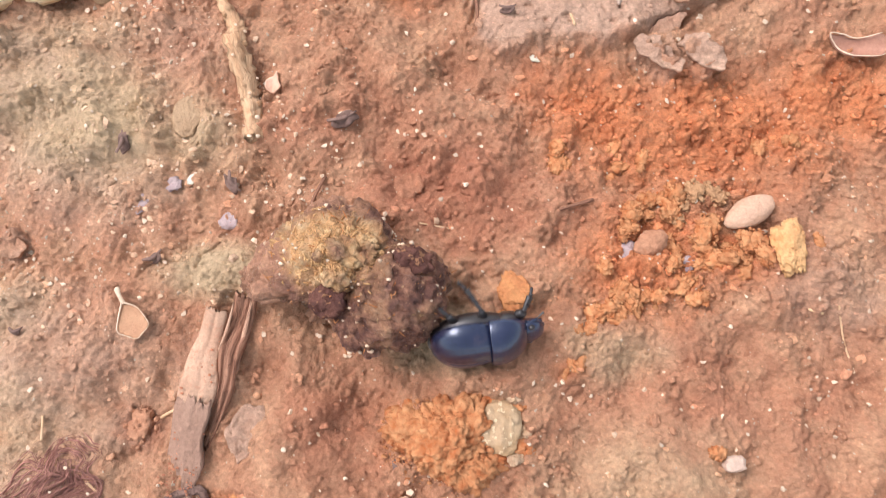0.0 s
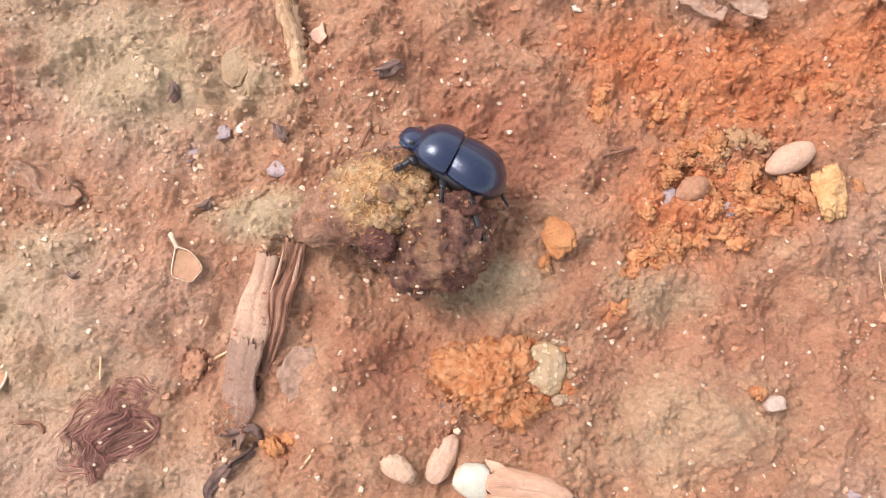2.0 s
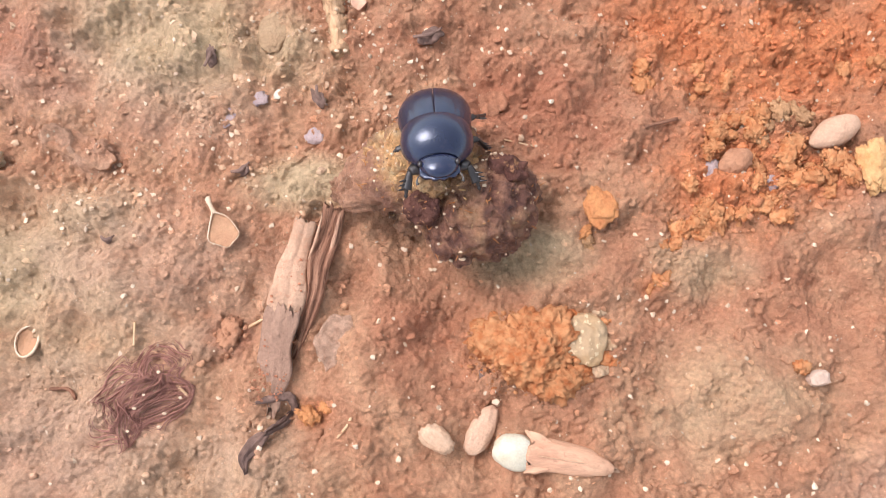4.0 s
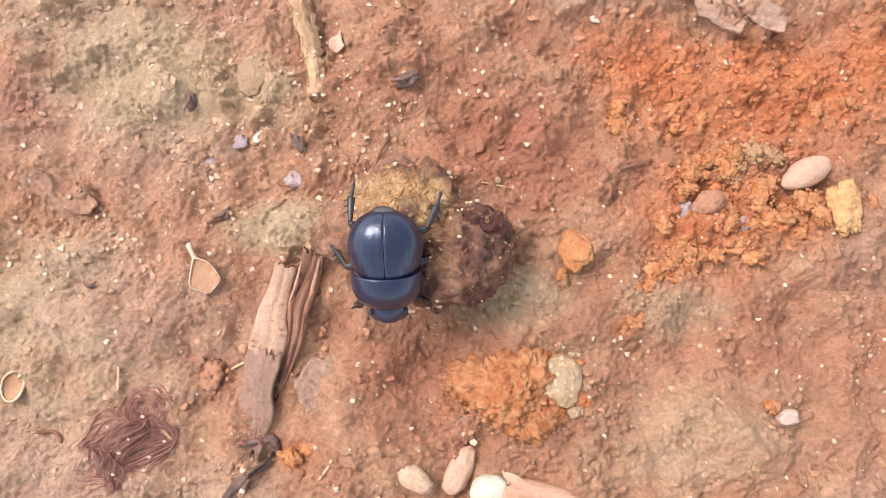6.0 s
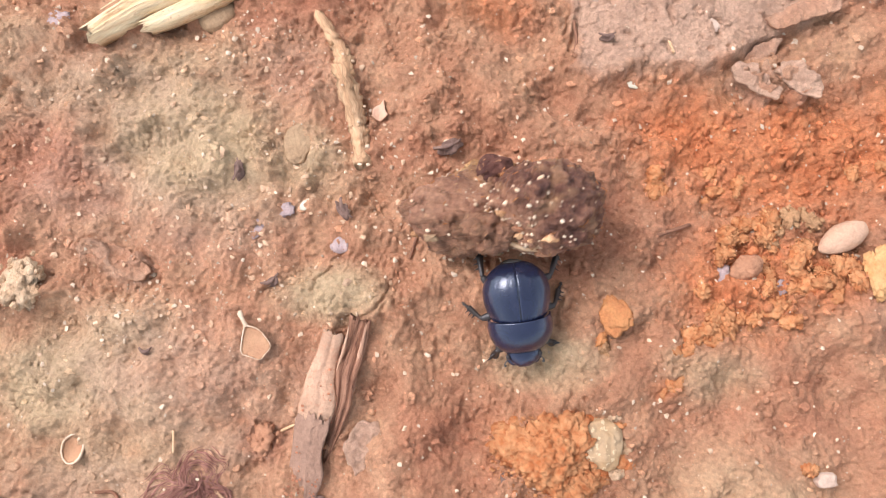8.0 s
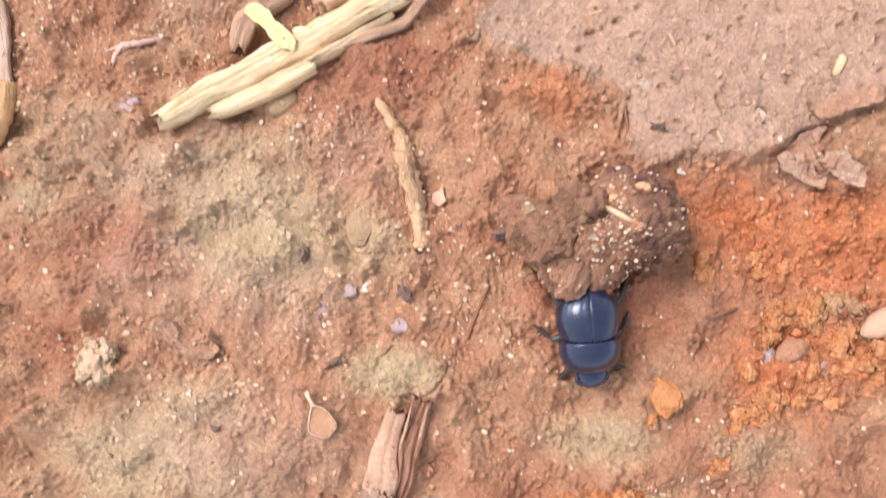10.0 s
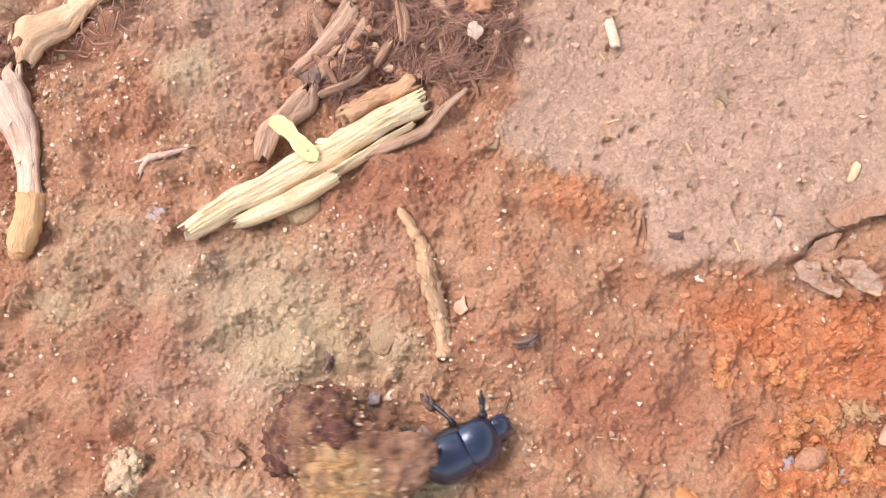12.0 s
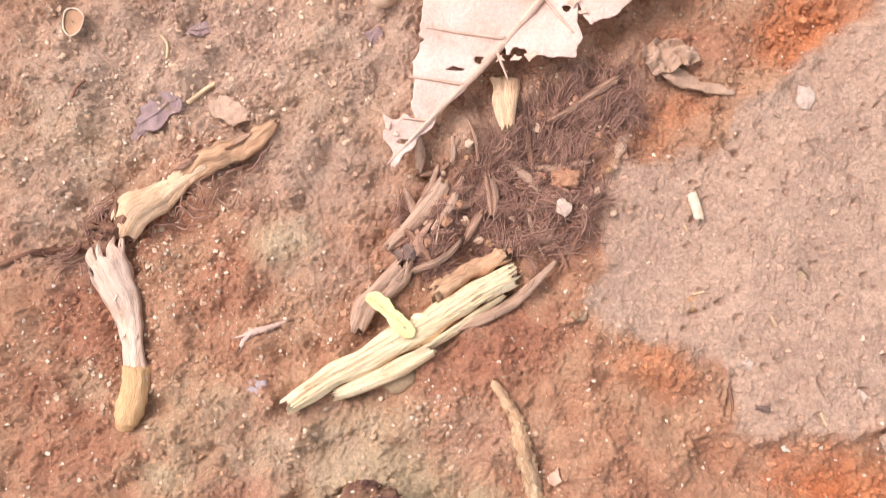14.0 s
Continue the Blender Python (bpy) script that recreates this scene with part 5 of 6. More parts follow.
one("seed", ball(0.44, 0.235, 0.19, 3, 0.06, 1.2, 4, 0.35), M["seed"], "smooth beige oval seed resting among orange crumbs", "seed", 7.86, -0.55, 212, 0.12, "seeds")
one("seed", ball(0.33, 0.18, 0.13, 4, 0.12, 1.2, 4, 0.3, 0.2, knob=0.2, box=0.85), M["seed_pale"], "cream seed with a pointed end", "seed", 2.1, -5.78, -32, 0.11, "seeds")
one("seed", ball(0.42, 0.2, 0.13, 5, 0.1, 1.2, 4, 0.3, 0.15, box=0.9), M["seed"], "flat beige seed lying on the earth", "seed", 2.77, -5.6, 66, 0.12, "seeds")


def sprouted_grain():
    e = thing("grain_husk", "pinkish grain husk with a white kernel showing at one end", "seed", 3.75, -5.88, None, -4, "seeds")
    solid("husk", *tube([(-0.3, 0, 0.18), (0.0, 0.01, 0.2), (0.35, 0.01, 0.2), (0.6, 0.0, 0.18), (0.85, -0.02, 0.16), (0.98, -0.03, 0.15)], [0.26, 0.25, 0.23, 0.2, 0.13, 0.03], 24, 0.75, 0.07, 0.1, 7, 0.14, 40), M["spike"], e)
    solid("kernel", *ball(0.36, 0.26, 0.2, 6, 0.1, 1.2, 4, 0.2, at=(-0.46, -0.02, 0.19)), M["white"], e, "white shiny kernel")
    for i, (y0, y1, w, l) in enumerate(((0.16, 0.3, 0.09, -0.36), (-0.14, -0.26, 0.07, -0.3), (0.04, 0.08, 0.08, -0.28))):
        solid("scale", *plank([(0.0, y0, 0.33 - abs(y0) * 0.4), (-0.2, (y0 + y1) / 2, 0.36 - abs(y0) * 0.5), (l, y1, 0.34 - abs(y1) * 0.4)], [w * 0.8, w, w * 0.25], 0.03, 12 + i, 9, 14, 0.015, 0.05, 0.03), M["spike"], e)
    for i in range(5):
        solid("vein", *tube([(-0.2, -0.16 + 0.08 * i, 0.375 - 0.05 * abs(i - 2)), (0.3, -0.13 + 0.065 * i, 0.365 - 0.04 * abs(i - 2)), (0.8, -0.07 + 0.03 * i, 0.26)], [0.006, 0.008, 0.004], 4, 0.6, 0, 0, i, 0, 8), M["seed_pale"], e)


sprouted_grain()


def clod(x, y, r, seed, material, label="crumbly clod of bright orange earth", group="orange clods"):
    """A crumbly lump with crumbs clinging to it."""
    e = thing("earth_clod", label, "clod", x, y, None, seed * 37 % 360, group)
    solid("core", *clump(r * 1.1, r * 0.85, r * 0.5, seed, 30, (0.1, 0.4), 220, (0.04, 0.16), 4 if r > 0.1 else 3, 0.22, (0, 0, r * 0.2)), material, e)
    q = random.Random(seed)
    bits = []
    for i in range(26):
        a, s, d = q.uniform(0, 6.28), r * q.uniform(0.06, 0.22), r * q.uniform(0.5, 1.3)
        bits.append(ball(s, s * 0.8, s * 0.8, seed + i, 0.5, 1.6, 1, at=(d * math.cos(a), d * 0.8 * math.sin(a), s * 0.6 + r * 0.4 * q.random())))
    solid("crumb_coating", *joined(bits), material, e, smooth=False)["kind"] = "stuff"
    return e


q = random.Random(11)
for cx, cy, sx, sy, n, big in ((6.1, -0.62, 0.15, 0.15, 5, 0.15), (6.5, -0.5, 0.22, 0.18, 8, 0.17), (6.7, -0.75, 0.12, 0.2, 5, 0.16), (6.62, -1.3, 0.18, 0.22, 9, 0.15), (7.24, -0.85, 0.1, 0.16, 5, 0.2), (7.26, -1.25, 0.13, 0.18, 6, 0.2), (7.7, -1.22, 0.18, 0.12, 5, 0.19),
                           (7.98, -1.12, 0.12, 0.14, 5, 0.2), (7.8, -1.45, 0.1, 0.08, 3, 0.12), (6.0, -2.08, 0.22, 0.18, 9, 0.17), (5.7, -2.3, 0.22, 0.14, 8, 0.15), (5.42, -2.5, 0.12, 0.1, 4, 0.11), (6.95, -1.82, 0.18, 0.18, 9, 0.15), (6.4, -2.05, 0.15, 0.14, 5, 0.12),
                           (5.72, -1.58, 0.1, 0.1, 3, 0.12), (5.95, -1.0, 0.14, 0.12, 4, 0.11), (4.95, 0.1, 0.15, 0.35, 6, 0.14), (5.25, -3.2, 0.12, 0.12, 4, 0.11), (9.05, -0.86, 0.12, 0.1, 4, 0.11), (8.4, 0.5, 0.6, 0.25, 6, 0.12), (6.0, 0.3, 0.3, 0.4, 6, 0.13)):
    for i in range(n):
        x, y = cx + q.uniform(-sx, sx), cy + q.uniform(-sy, sy)
        clod(x, y, big * q.uniform(0.5, 1.15), q.randint(1, 400), M["orange"])
clod(7.3, -0.3, 0.2, 77, M["ochre"], "rough ochre clod of earth and fibres beside the seed", "ochre clods")
clod(7.0, -0.3, 0.17, 76, M["ochre"], "rough ochre clod of earth and fibres beside the seed", "ochre clods")
clod(6.86, -0.5, 0.12, 79, M["ochre"], "small ochre clod beside the seed", "ochre clods")
clod(6.8, -0.72, 0.12, 78, M["ochre"], "small ochre clod beside the seed", "ochre clods")
clod(-5.38, -2.36, 0.4, 75, M["puff"], "cream-coloured crumbly lump on the earth", "pale clods")
clod(-1.2, -4.55, 0.25, 80, M["pink"], "crumbly clod of reddish earth", "red clods")
clod(6.5, -3.85, 0.09, 85, M["pink"], "small pinkish clod of earth", "red clods")
clod(6.75, -3.98, 0.07, 86, M["pink"], "small pinkish clod of earth", "red clods")
clod(4.12, -2.62, 0.14, 81, M["ochre"], "small ochre clod of earth", "ochre clods")
clod(0.16, -5.62, 0.16, 82, M["amber"], "small orange-brown clod beside the bark", "ochre clods")
clod(0.42, -5.5, 0.11, 87, M["amber"], "small orange-brown clod beside the bark", "ochre clods")


def orange_lump():
    e = thing("earth_lump", "large crumbly orange earth lump", "clod", 3.42, -4.36, None, 0, lift=0.08)
    solid("core", *mass(((0.0, 0.0, 0.0, 0.56), (-0.5, 0.1, -0.1, 0.36), (-0.75, 0.12, -0.15, 0.2), (0.4, -0.36, -0.05, 0.4), (0.3, 0.3, 0.0, 0.4), (0.7, -0.3, -0.1, 0.26), (0.55, -0.6, -0.2, 0.2)), 21, 240, (0.06, 0.17), 2200, (0.012, 0.05), 6, 0.09, 0.95), M["orange"], e)
    r = random.Random(6)
    bits = []
    for i in range(300):
        a, d = r.uniform(0, 6.28), math.sqrt(0.3 + 0.7 * r.random())
        s = 0.01 + 0.05 * r.random() ** 2.5
        bits.append(ball(s, s * 0.8, s * 0.8, i, 0.5, 1.6, 1, at=(1.0 * d * math.cos(a) - 0.02, 0.72 * d * math.sin(a) - 0.04, 0.02 + 0.46 * (1 - d * d) + r.uniform(-0.03, 0.03))))
    solid("crumb_coating", *joined(bits), M["orange"], e, smooth=False)["kind"] = "stuff"
    f = thing("stone", "sandy grey-yellow stone stuck in orange earth", "stone", 4.17, -4.14, None, 0, lift=0.2)
    solid("body", *ball(0.36, 0.46, 0.27, 12, 0.2, 0.9, 5, 0, 0.2, box=0.8), M["stone"], f)
    for i, (x, y, s) in enumerate(((0.3, 0.3, 0.15), (0.38, -0.02, 0.12), (0.4, -0.24, 0.17), (0.3, -0.42, 0.14), (0.5, -0.32, 0.11), (0.2, 0.44, 0.12), (0.46, 0.12, 0.07), (0.56, -0.14, 0.06), (-0.3, 0.1, 0.2), (-0.28, -0.2, 0.22), (-0.1, -0.42, 0.2), (0.1, -0.46, 0.12), (-0.2, 0.38, 0.16), (0.04, 0.5, 0.09))):
        solid("crystal", *clump(s, s * 0.85, s * 0.9, 40 + i, 12, (0.2, 0.6), 60, (0.08, 0.25), 4, 0.14, (x, y, -0.06 + 0.05 * (i % 2))), M["orange" if i > 7 or i % 2 == 0 else "puff"], f)


orange_lump()
e = thing("yellow_stone", "bright yellow angular stone beside orange clods", "stone", 8.46, -1.05, None, 97)
solid("body", *clump(0.46, 0.25, 0.17, 31, 16, (0.3, 0.6), 260, (0.04, 0.14), 5, 0.1, (0, 0, 0.08)), M["yellow"], e)
one("amber_flake", ball(0.32, 0.25, 0.07, 32, 0.3, 1.2, 4, 0.4, 0.4, knob=0.25, box=0.75), M["amber"], "flat amber-coloured flake of stone", "stone", 4.28, -2.08, 120, 0.05)
clod(4.1, -2.5, 0.13, 84, M["amber"], "small amber clod beside the flake", "ochre clods")
one("pebble", ball(0.26, 0.2, 0.11, 33, 0.25, 1.2, 4, knob=0.15), M["pink"], "rounded pinkish pebble among orange crumbs", "pebble", 6.36, -1.16, 20, 0.14, "pebbles")
one("pebble", ball(0.25, 0.34, 0.06, 34, 0.15, 1.1, 4, knob=0.15, box=0.8), M["olive"], "flat olive-grey pebble set in earth", "pebble", -1.14, 0.36, -12, 0.05, "pebbles")
one("pebble", ball(0.36, 0.26, 0.18, 35, 0.2, 1.1, 3), M["olive"], "brown rounded pebble under the pale stick", "pebble", -2.78, 2.52, 30, 0.03, "pebbles")
one("pebble", ball(0.3, 0.22, 0.18, 37, 0.4, 1.3, 4, knob=0.5), M["pink"], "rough brown pebble on the fibres", "pebble", 0.12, 6.5, 20, 0.2, "pebbles")
one("pebble", ball(0.3, 0.24, 0.2, 38, 0.1, 1.3, 3), M["seed_pale"], "smooth cream pebble on the earth", "pebble", -3.65, 10.0, 20, 0.12, "pebbles")
one("quartz", ball(0.19, 0.13, 0.11, 41, 0.3, 1.3, 2, 0, 0.6, box=0.8), M["quartz"], "pale glassy quartz chip on the earth", "stone", 7.68, -4.38, 10, 0.1, smooth=False)
clod(7.42, -4.25, 0.13, 83, M["orange"])
one("quartz", ball(0.17, 0.19, 0.07, 42, 0.4, 1.3, 2, 0, 0.6), M["quartz"], "white angular flake on dark fibres", "stone", 0.08, 5.92, 10, 0.25, smooth=False)
one("wood_chip", tube([(0.0, -0.26, 0), (0.0, 0, 0.01), (0.0, 0.26, 0)], [0.10, 0.11, 0.10], 6, 0.4, 0.25, 0.05, 3, 0.15, 6), M["grit"], "pale cream wood chip on the grey crust", "chip", 2.6, 6.18, 18, 0.05)
one("wood_chip", tube([(0.0, -0.26, 0), (0.0, 0, 0.01), (0.0, 0.26, 0)], [0.05, 0.14, 0.12], 8, 0.6, 0.2, 0.05, 4, 0.1, 6), M["seed_pale"], "yellowish wood chip beside the fibres", "chip", 1.12, 7.2, -20, 0.1)
one("wood_chip", tube([(0.0, -0.2, 0), (0.0, 0, 0.01), (0.0, 0.2, 0)], [0.05, 0.08, 0.07], 6, 0.3, 0.3, 0.06, 5, 0.2, 6), M["straw"], "pale wood chip on the grey crust", "chip", 7.02, 3.9, -22, 0.02)
for x, y, a, b, turn, mt, lab in ((3.58, 3.3, 0.2, 0.14, -10, "quartz", "pale flat chip on the grey crust"), (5.62, 2.85, 0.13, 0.09, -50, "quartz", "pale flat chip on the grey crust"), 
                                 (4.53, 4.98, 0.2, 0.15, 0, "olive", "flat ochre lump in the grey crust"), (2.68, 4.35, 0.26, 0.16, 20, "ochre", "flat ochre lump in the grey crust"), (0.5, 3.98, 0.18, 0.15, 0, "olive", "flat tan pebble in the earth"),
                                 (-1.68, -1.13, 0.18, 0.16, 30, "blue_grey", "flat bluish grey stone chip"), (-1.27, -0.76, 0.2, 0.16, 0, "blue_grey", "flat bluish grey stone chip"), (-0.26, -1.29, 0.15, 0.17, 0, "blue_grey", "flat bluish grey stone chip"), (6.02, -1.28, 0.13, 0.16, 0, "blue_grey", "flat bluish grey stone chip"),
                                 (7.0, -1.4, 0.09, 0.14, 0, "blue_grey", "flat bluish grey stone chip"), (-5.45, 2.15, 0.24, 0.18, 0, "blue_grey", "flat bluish grey stone chip"), (2.74, -4.8, 0.1, 0.1, 0, "black_bit", "small dark chip of stone"), (8.95, -5.6, 0.14, 0.1, 0, "blue_grey", "flat bluish grey stone chip"),
                                 (-0.909, -0.686, 0.1, 0.07, 60, "white", "tiny white oval pebble"), (4.4, 1.8, 0.1, 0.07, 0, "white", "tiny white chip of stone"), (4.6, 8.4, 0.2, 0.26, 0, "quartz", "pale flat chip on the grey crust"), (7.4, 3.0, 0.1, 0.1, 0, "pink", "small pink chip of stone")):
    one("stone_chip", ball(a, b, min(a, b) * 0.22, int(abs(x * 91 + y * 17)) % 97, 0.3, 1.3, 3, 0, 0.4, knob=0.3, box=0.8), M[mt], lab, "stone", x, y, turn, -0.05 if mt in ("olive", "ochre") else -0.015, "stone chips")
e = thing("shell_fragment", "pale curled shell fragment beside the twig", "shell", 0.22, 0.98, None, 0)
solid("curl", *sheet([(-0.12, -0.11), (-0.13, 0.03), (-0.03, 0.1), (0.03, 0.2), (0.07, 0.06), (0.13, -0.05), (0.06, -0.13), (0.0, -0.17)], lambda u, v: 0.03 + 2.6 * u * u + 0.2 * v, 0.022, 0.015, 0.018, 5), M["shell_pink"], e)
# dark scraps
for x, y, s, turn in ((1.41, 0.45, 0.26, 20), (-0.24, -0.73, 0.2, -60), (-2.03, -0.2, 0.2, 80), (3.88, 2.5, 0.14, 0), (-3.2, -3.3, 0.1, 0), (-1.3, -2.0, 0.16, 30)):
    e = thing("bark_scrap", "small dark scrap of bark", "bark", x, y, None, turn, "bark scraps")
    k = int(abs(x * 31 + y * 7) * 10)
    solid("flake", *sheet([(-s, -s * 0.3), (-s * 0.3, s * 0.45), (s * 0.6, s * 0.4), (s, -s * 0.1), (s * 0.2, -s * 0.5)], lambda u, v: 0.07 + 0.25 * v + 0.05 * math.sin(u * 20), 0.03, 0.03, 0.03, k), M["black_bit"], e)
    solid("sliver", *tube([(-s, 0.05, 0.08), (0, 0.0, 0.12), (s * 0.9, 0.08, 0.08)], [0.02, 0.035, 0.01], 5, 0.8, 0.2, 0.02, k, 0.2, 6), M["black_bit"], e)
for x, y, turn, a, b, lab in ((-3.88, 9.15, 65, 0.36, 0.2, "dark purple-grey withered petal"), (-8.35, 6.9, 58, 0.42, 0.2, "dark blue-purple withered petal half sunk in crumbs"), (-7.95, 7.4, 40, 0.6, 0.36, "dull purple-grey withered petal under pale crumbs"), (-7.4, 9.3, 10, 0.42, 0.16, "dark purple-grey withered petal")):
    e = thing("petal", lab, "petal", x, y, None, turn, "withered petals")
    solid("blade", *sheet([(-a, -b * 0.3), (-a * 0.6, b * 0.5), (-a * 0.2, b * 0.75), (a * 0.3, b), (a * 0.6, b * 0.7), (a, b * 0.2), (a * 0.7, -b * 0.8), (a * 0.2, -b * 0.6), (-a * 0.3, -b * 0.9)], lambda u, v: 0.05 + 0.3 * v * v + 0.05 * noise.noise(Vector((u * 6, v * 6, a))), 0.03, 0.07, 0.015, int(a * 50)), M["purple"], e)
    solid("midvein", *tube([(u * a, 0.02 * math.sin(u * 5), 0.07) for u in (-0.8, -0.2, 0.4, 0.8)], [0.008, 0.012, 0.01, 0.005], 5, 0.7, 0, 0, 3, 0.2, 12), M["purple"], e)
e = thing("leaf_scrap", "brown dry leaf scrap with a jagged edge beside the root", "leaf", -6.5, 7.5, None, 0)
solid("blade", *sheet([(-0.5, 0.1), (-0.25, 0.32), (-0.05, 0.28), (0.2, 0.12), (0.42, -0.02), (0.34, -0.08), (0.48, -0.16), (0.3, -0.2), (0.1, -0.32), (-0.15, -0.18), (-0.4, -0.1)], lambda u, v: 0.14 + 0.06 * math.sin(u * 5) + 0.1 * v + 0.04 * noise.noise(Vector((u * 7, v * 7, 2))), 0.026, 0.05, 0.02, 4), M["leaf_grey"], e)


# crust plates lifted at the edge of the grey slab
def crust_plate(x, y, turn, out, seed, tilt, label="lifted plate of grey-pink crust at the slab's broken edge", lift=0.0, tone=(0.2, 0.5, 0.0, 0.2), lean=0.0):
    e = thing("crust_plate", label, "crust", x, y, None, turn, "crust plates", 0.02 + lift)
    ob = solid("plate", *sheet(out, lambda u, v: 0.12 + tilt * v + lean * u + 0.10 * noise.noise(Vector((u * 3, v * 3, seed))) + 0.05 * noise.noise(Vector((u * 9, v * 9, seed))), 0.02, 0.05, 0.06, seed), SOIL, e)
    at = ob.data.color_attributes.new("soil", "FLOAT_COLOR", "POINT")
    at.data.foreach_set("color", list(tone) * len(ob.data.vertices))


crust_plate(7.1, 3.15, 25, [(-0.6, 0.15), (0.0, 0.22), (0.7, 0.15), (0.6, -0.18), (0.1, -0.12), (-0.5, -0.1)], 5, -0.1)
crust_plate(2.45, -0.5, 15, [(-0.3, -0.1), (-0.1, 0.22), (0.25, 0.2), (0.34, -0.05), (0.05, -0.24)], 6, 0.12, "flat flake of reddish crust on the earth", -0.05, (0.1, 0.0, 0.0, 0.6))
crust_plate(0.42, -4.5, 60, [(-0.45, -0.2), (-0.2, 0.25), (0.3, 0.28), (0.46, 0.0), (0.2, -0.28)], 7, 0.02, "flat pinkish flake of crust beside the bark", -0.05, (0.0, 1.0, 0.0, 0.0))
crust_plate(-4.05, -1.8, -24, [(-0.7, -0.2), (-0.6, 0.14), (0.1, 0.24), (0.72, 0.16), (0.6, -0.16), (0.0, -0.2)], 8, 0.02, "raised plate of pinkish crust on the earth", -0.06, (0.0, 0.3, 0.1, 0.0))
crust_plate(6.35, 1.9, 0, [(-0.42, 0.26), (-0.3, 0.34), (-0.05, 0.3), (0.02, 0.16), (0.2, 0.1), (0.24, -0.02), (0.38, -0.1), (0.36, -0.28), (0.1, -0.2), (-0.15, -0.08), (-0.36, 0.08)], 12, 0.16, "lifted jagged plate of pinkish crust above the orange earth", -0.06, (0.3, 1.0, 0.0, 0.0), 0.2)
crust_plate(7.02, 2.02, 0, [(-0.36, 0.1), (-0.2, 0.3), (0.02, 0.28), (0.1, 0.14), (0.26, 0.08), (0.4, -0.14), (0.36, -0.32), (0.1, -0.28), (-0.1, -0.14)], 13, 0.16, "lifted jagged plate of pinkish crust above the orange earth", -0.06, (0.3, 1.0, 0.0, 0.0), 0.2)
crust_plate(6.5, 2.5, 38, [(-0.4, -0.12), (-0.3, 0.1), (0.0, 0.14), (0.3, 0.1), (0.5, 0.0), (0.2, -0.12)], 14, 0.2, "small plate of pinkish crust at the slab's broken edge", 0.04, (0.1, 0.7, 0.0, 0.0))
# loose slivers in the fibre mat
q = random.Random(21)
for i in range(46):
    x, y, d, l = q.uniform(-2.9, 0.4), q.uniform(4.9, 7.3), q.gauss(0.9, 0.7), q.uniform(0.2, 0.65)
    w = 0.02 + 0.09 * q.random() ** 2
    e = thing("wood_sliver", ("small brown sliver of wood among root fibres", "dark sliver of wood among root fibres", "pale sliver of wood among root fibres")[i % 3], "wood", 0, 0, 0, group="wood slivers")
    solid("shaft", *tube(laid([(x - l * math.cos(d), y - l * math.sin(d)), (x, y), (x + l * math.cos(d + 0.2), y + l * math.sin(d + 0.2))], w + q.uniform(0.02, 0.12)), [w * 0.5, w, w * 0.4], 9, 0.6, 0.25, 0.06, i + 80, 0.25, 12), M[("brown_wood", "split_brown", "grey_wood")[i % 3]], e)


# earth, chips and flakes caught in the fibre mat
q = random.Random(33)
for i in range(120):
    x, y, s = q.uniform(-2.9, 1.2), q.uniform(4.9, 8.2), 0.03 + 0.09 * q.random() ** 2
    if abs((y - 6.3) - 0.55 * (x + 0.6)) < 1.5:
        one("earth_crumb", ball(s, s * 0.8, s * 0.6, i + 90, 0.4, 1.5, 2, 0, 0.5, box=0.85), M[("pink", "seed_pale", "ochre")[i % 3]], ("crumb of reddish earth caught in root fibres", "pale chip caught in root fibres", "ochre crumb caught in root fibres")[i % 3], "crumb", x, y, i * 47 % 360, 0.14, "crumbs in the fibres", smooth=False)


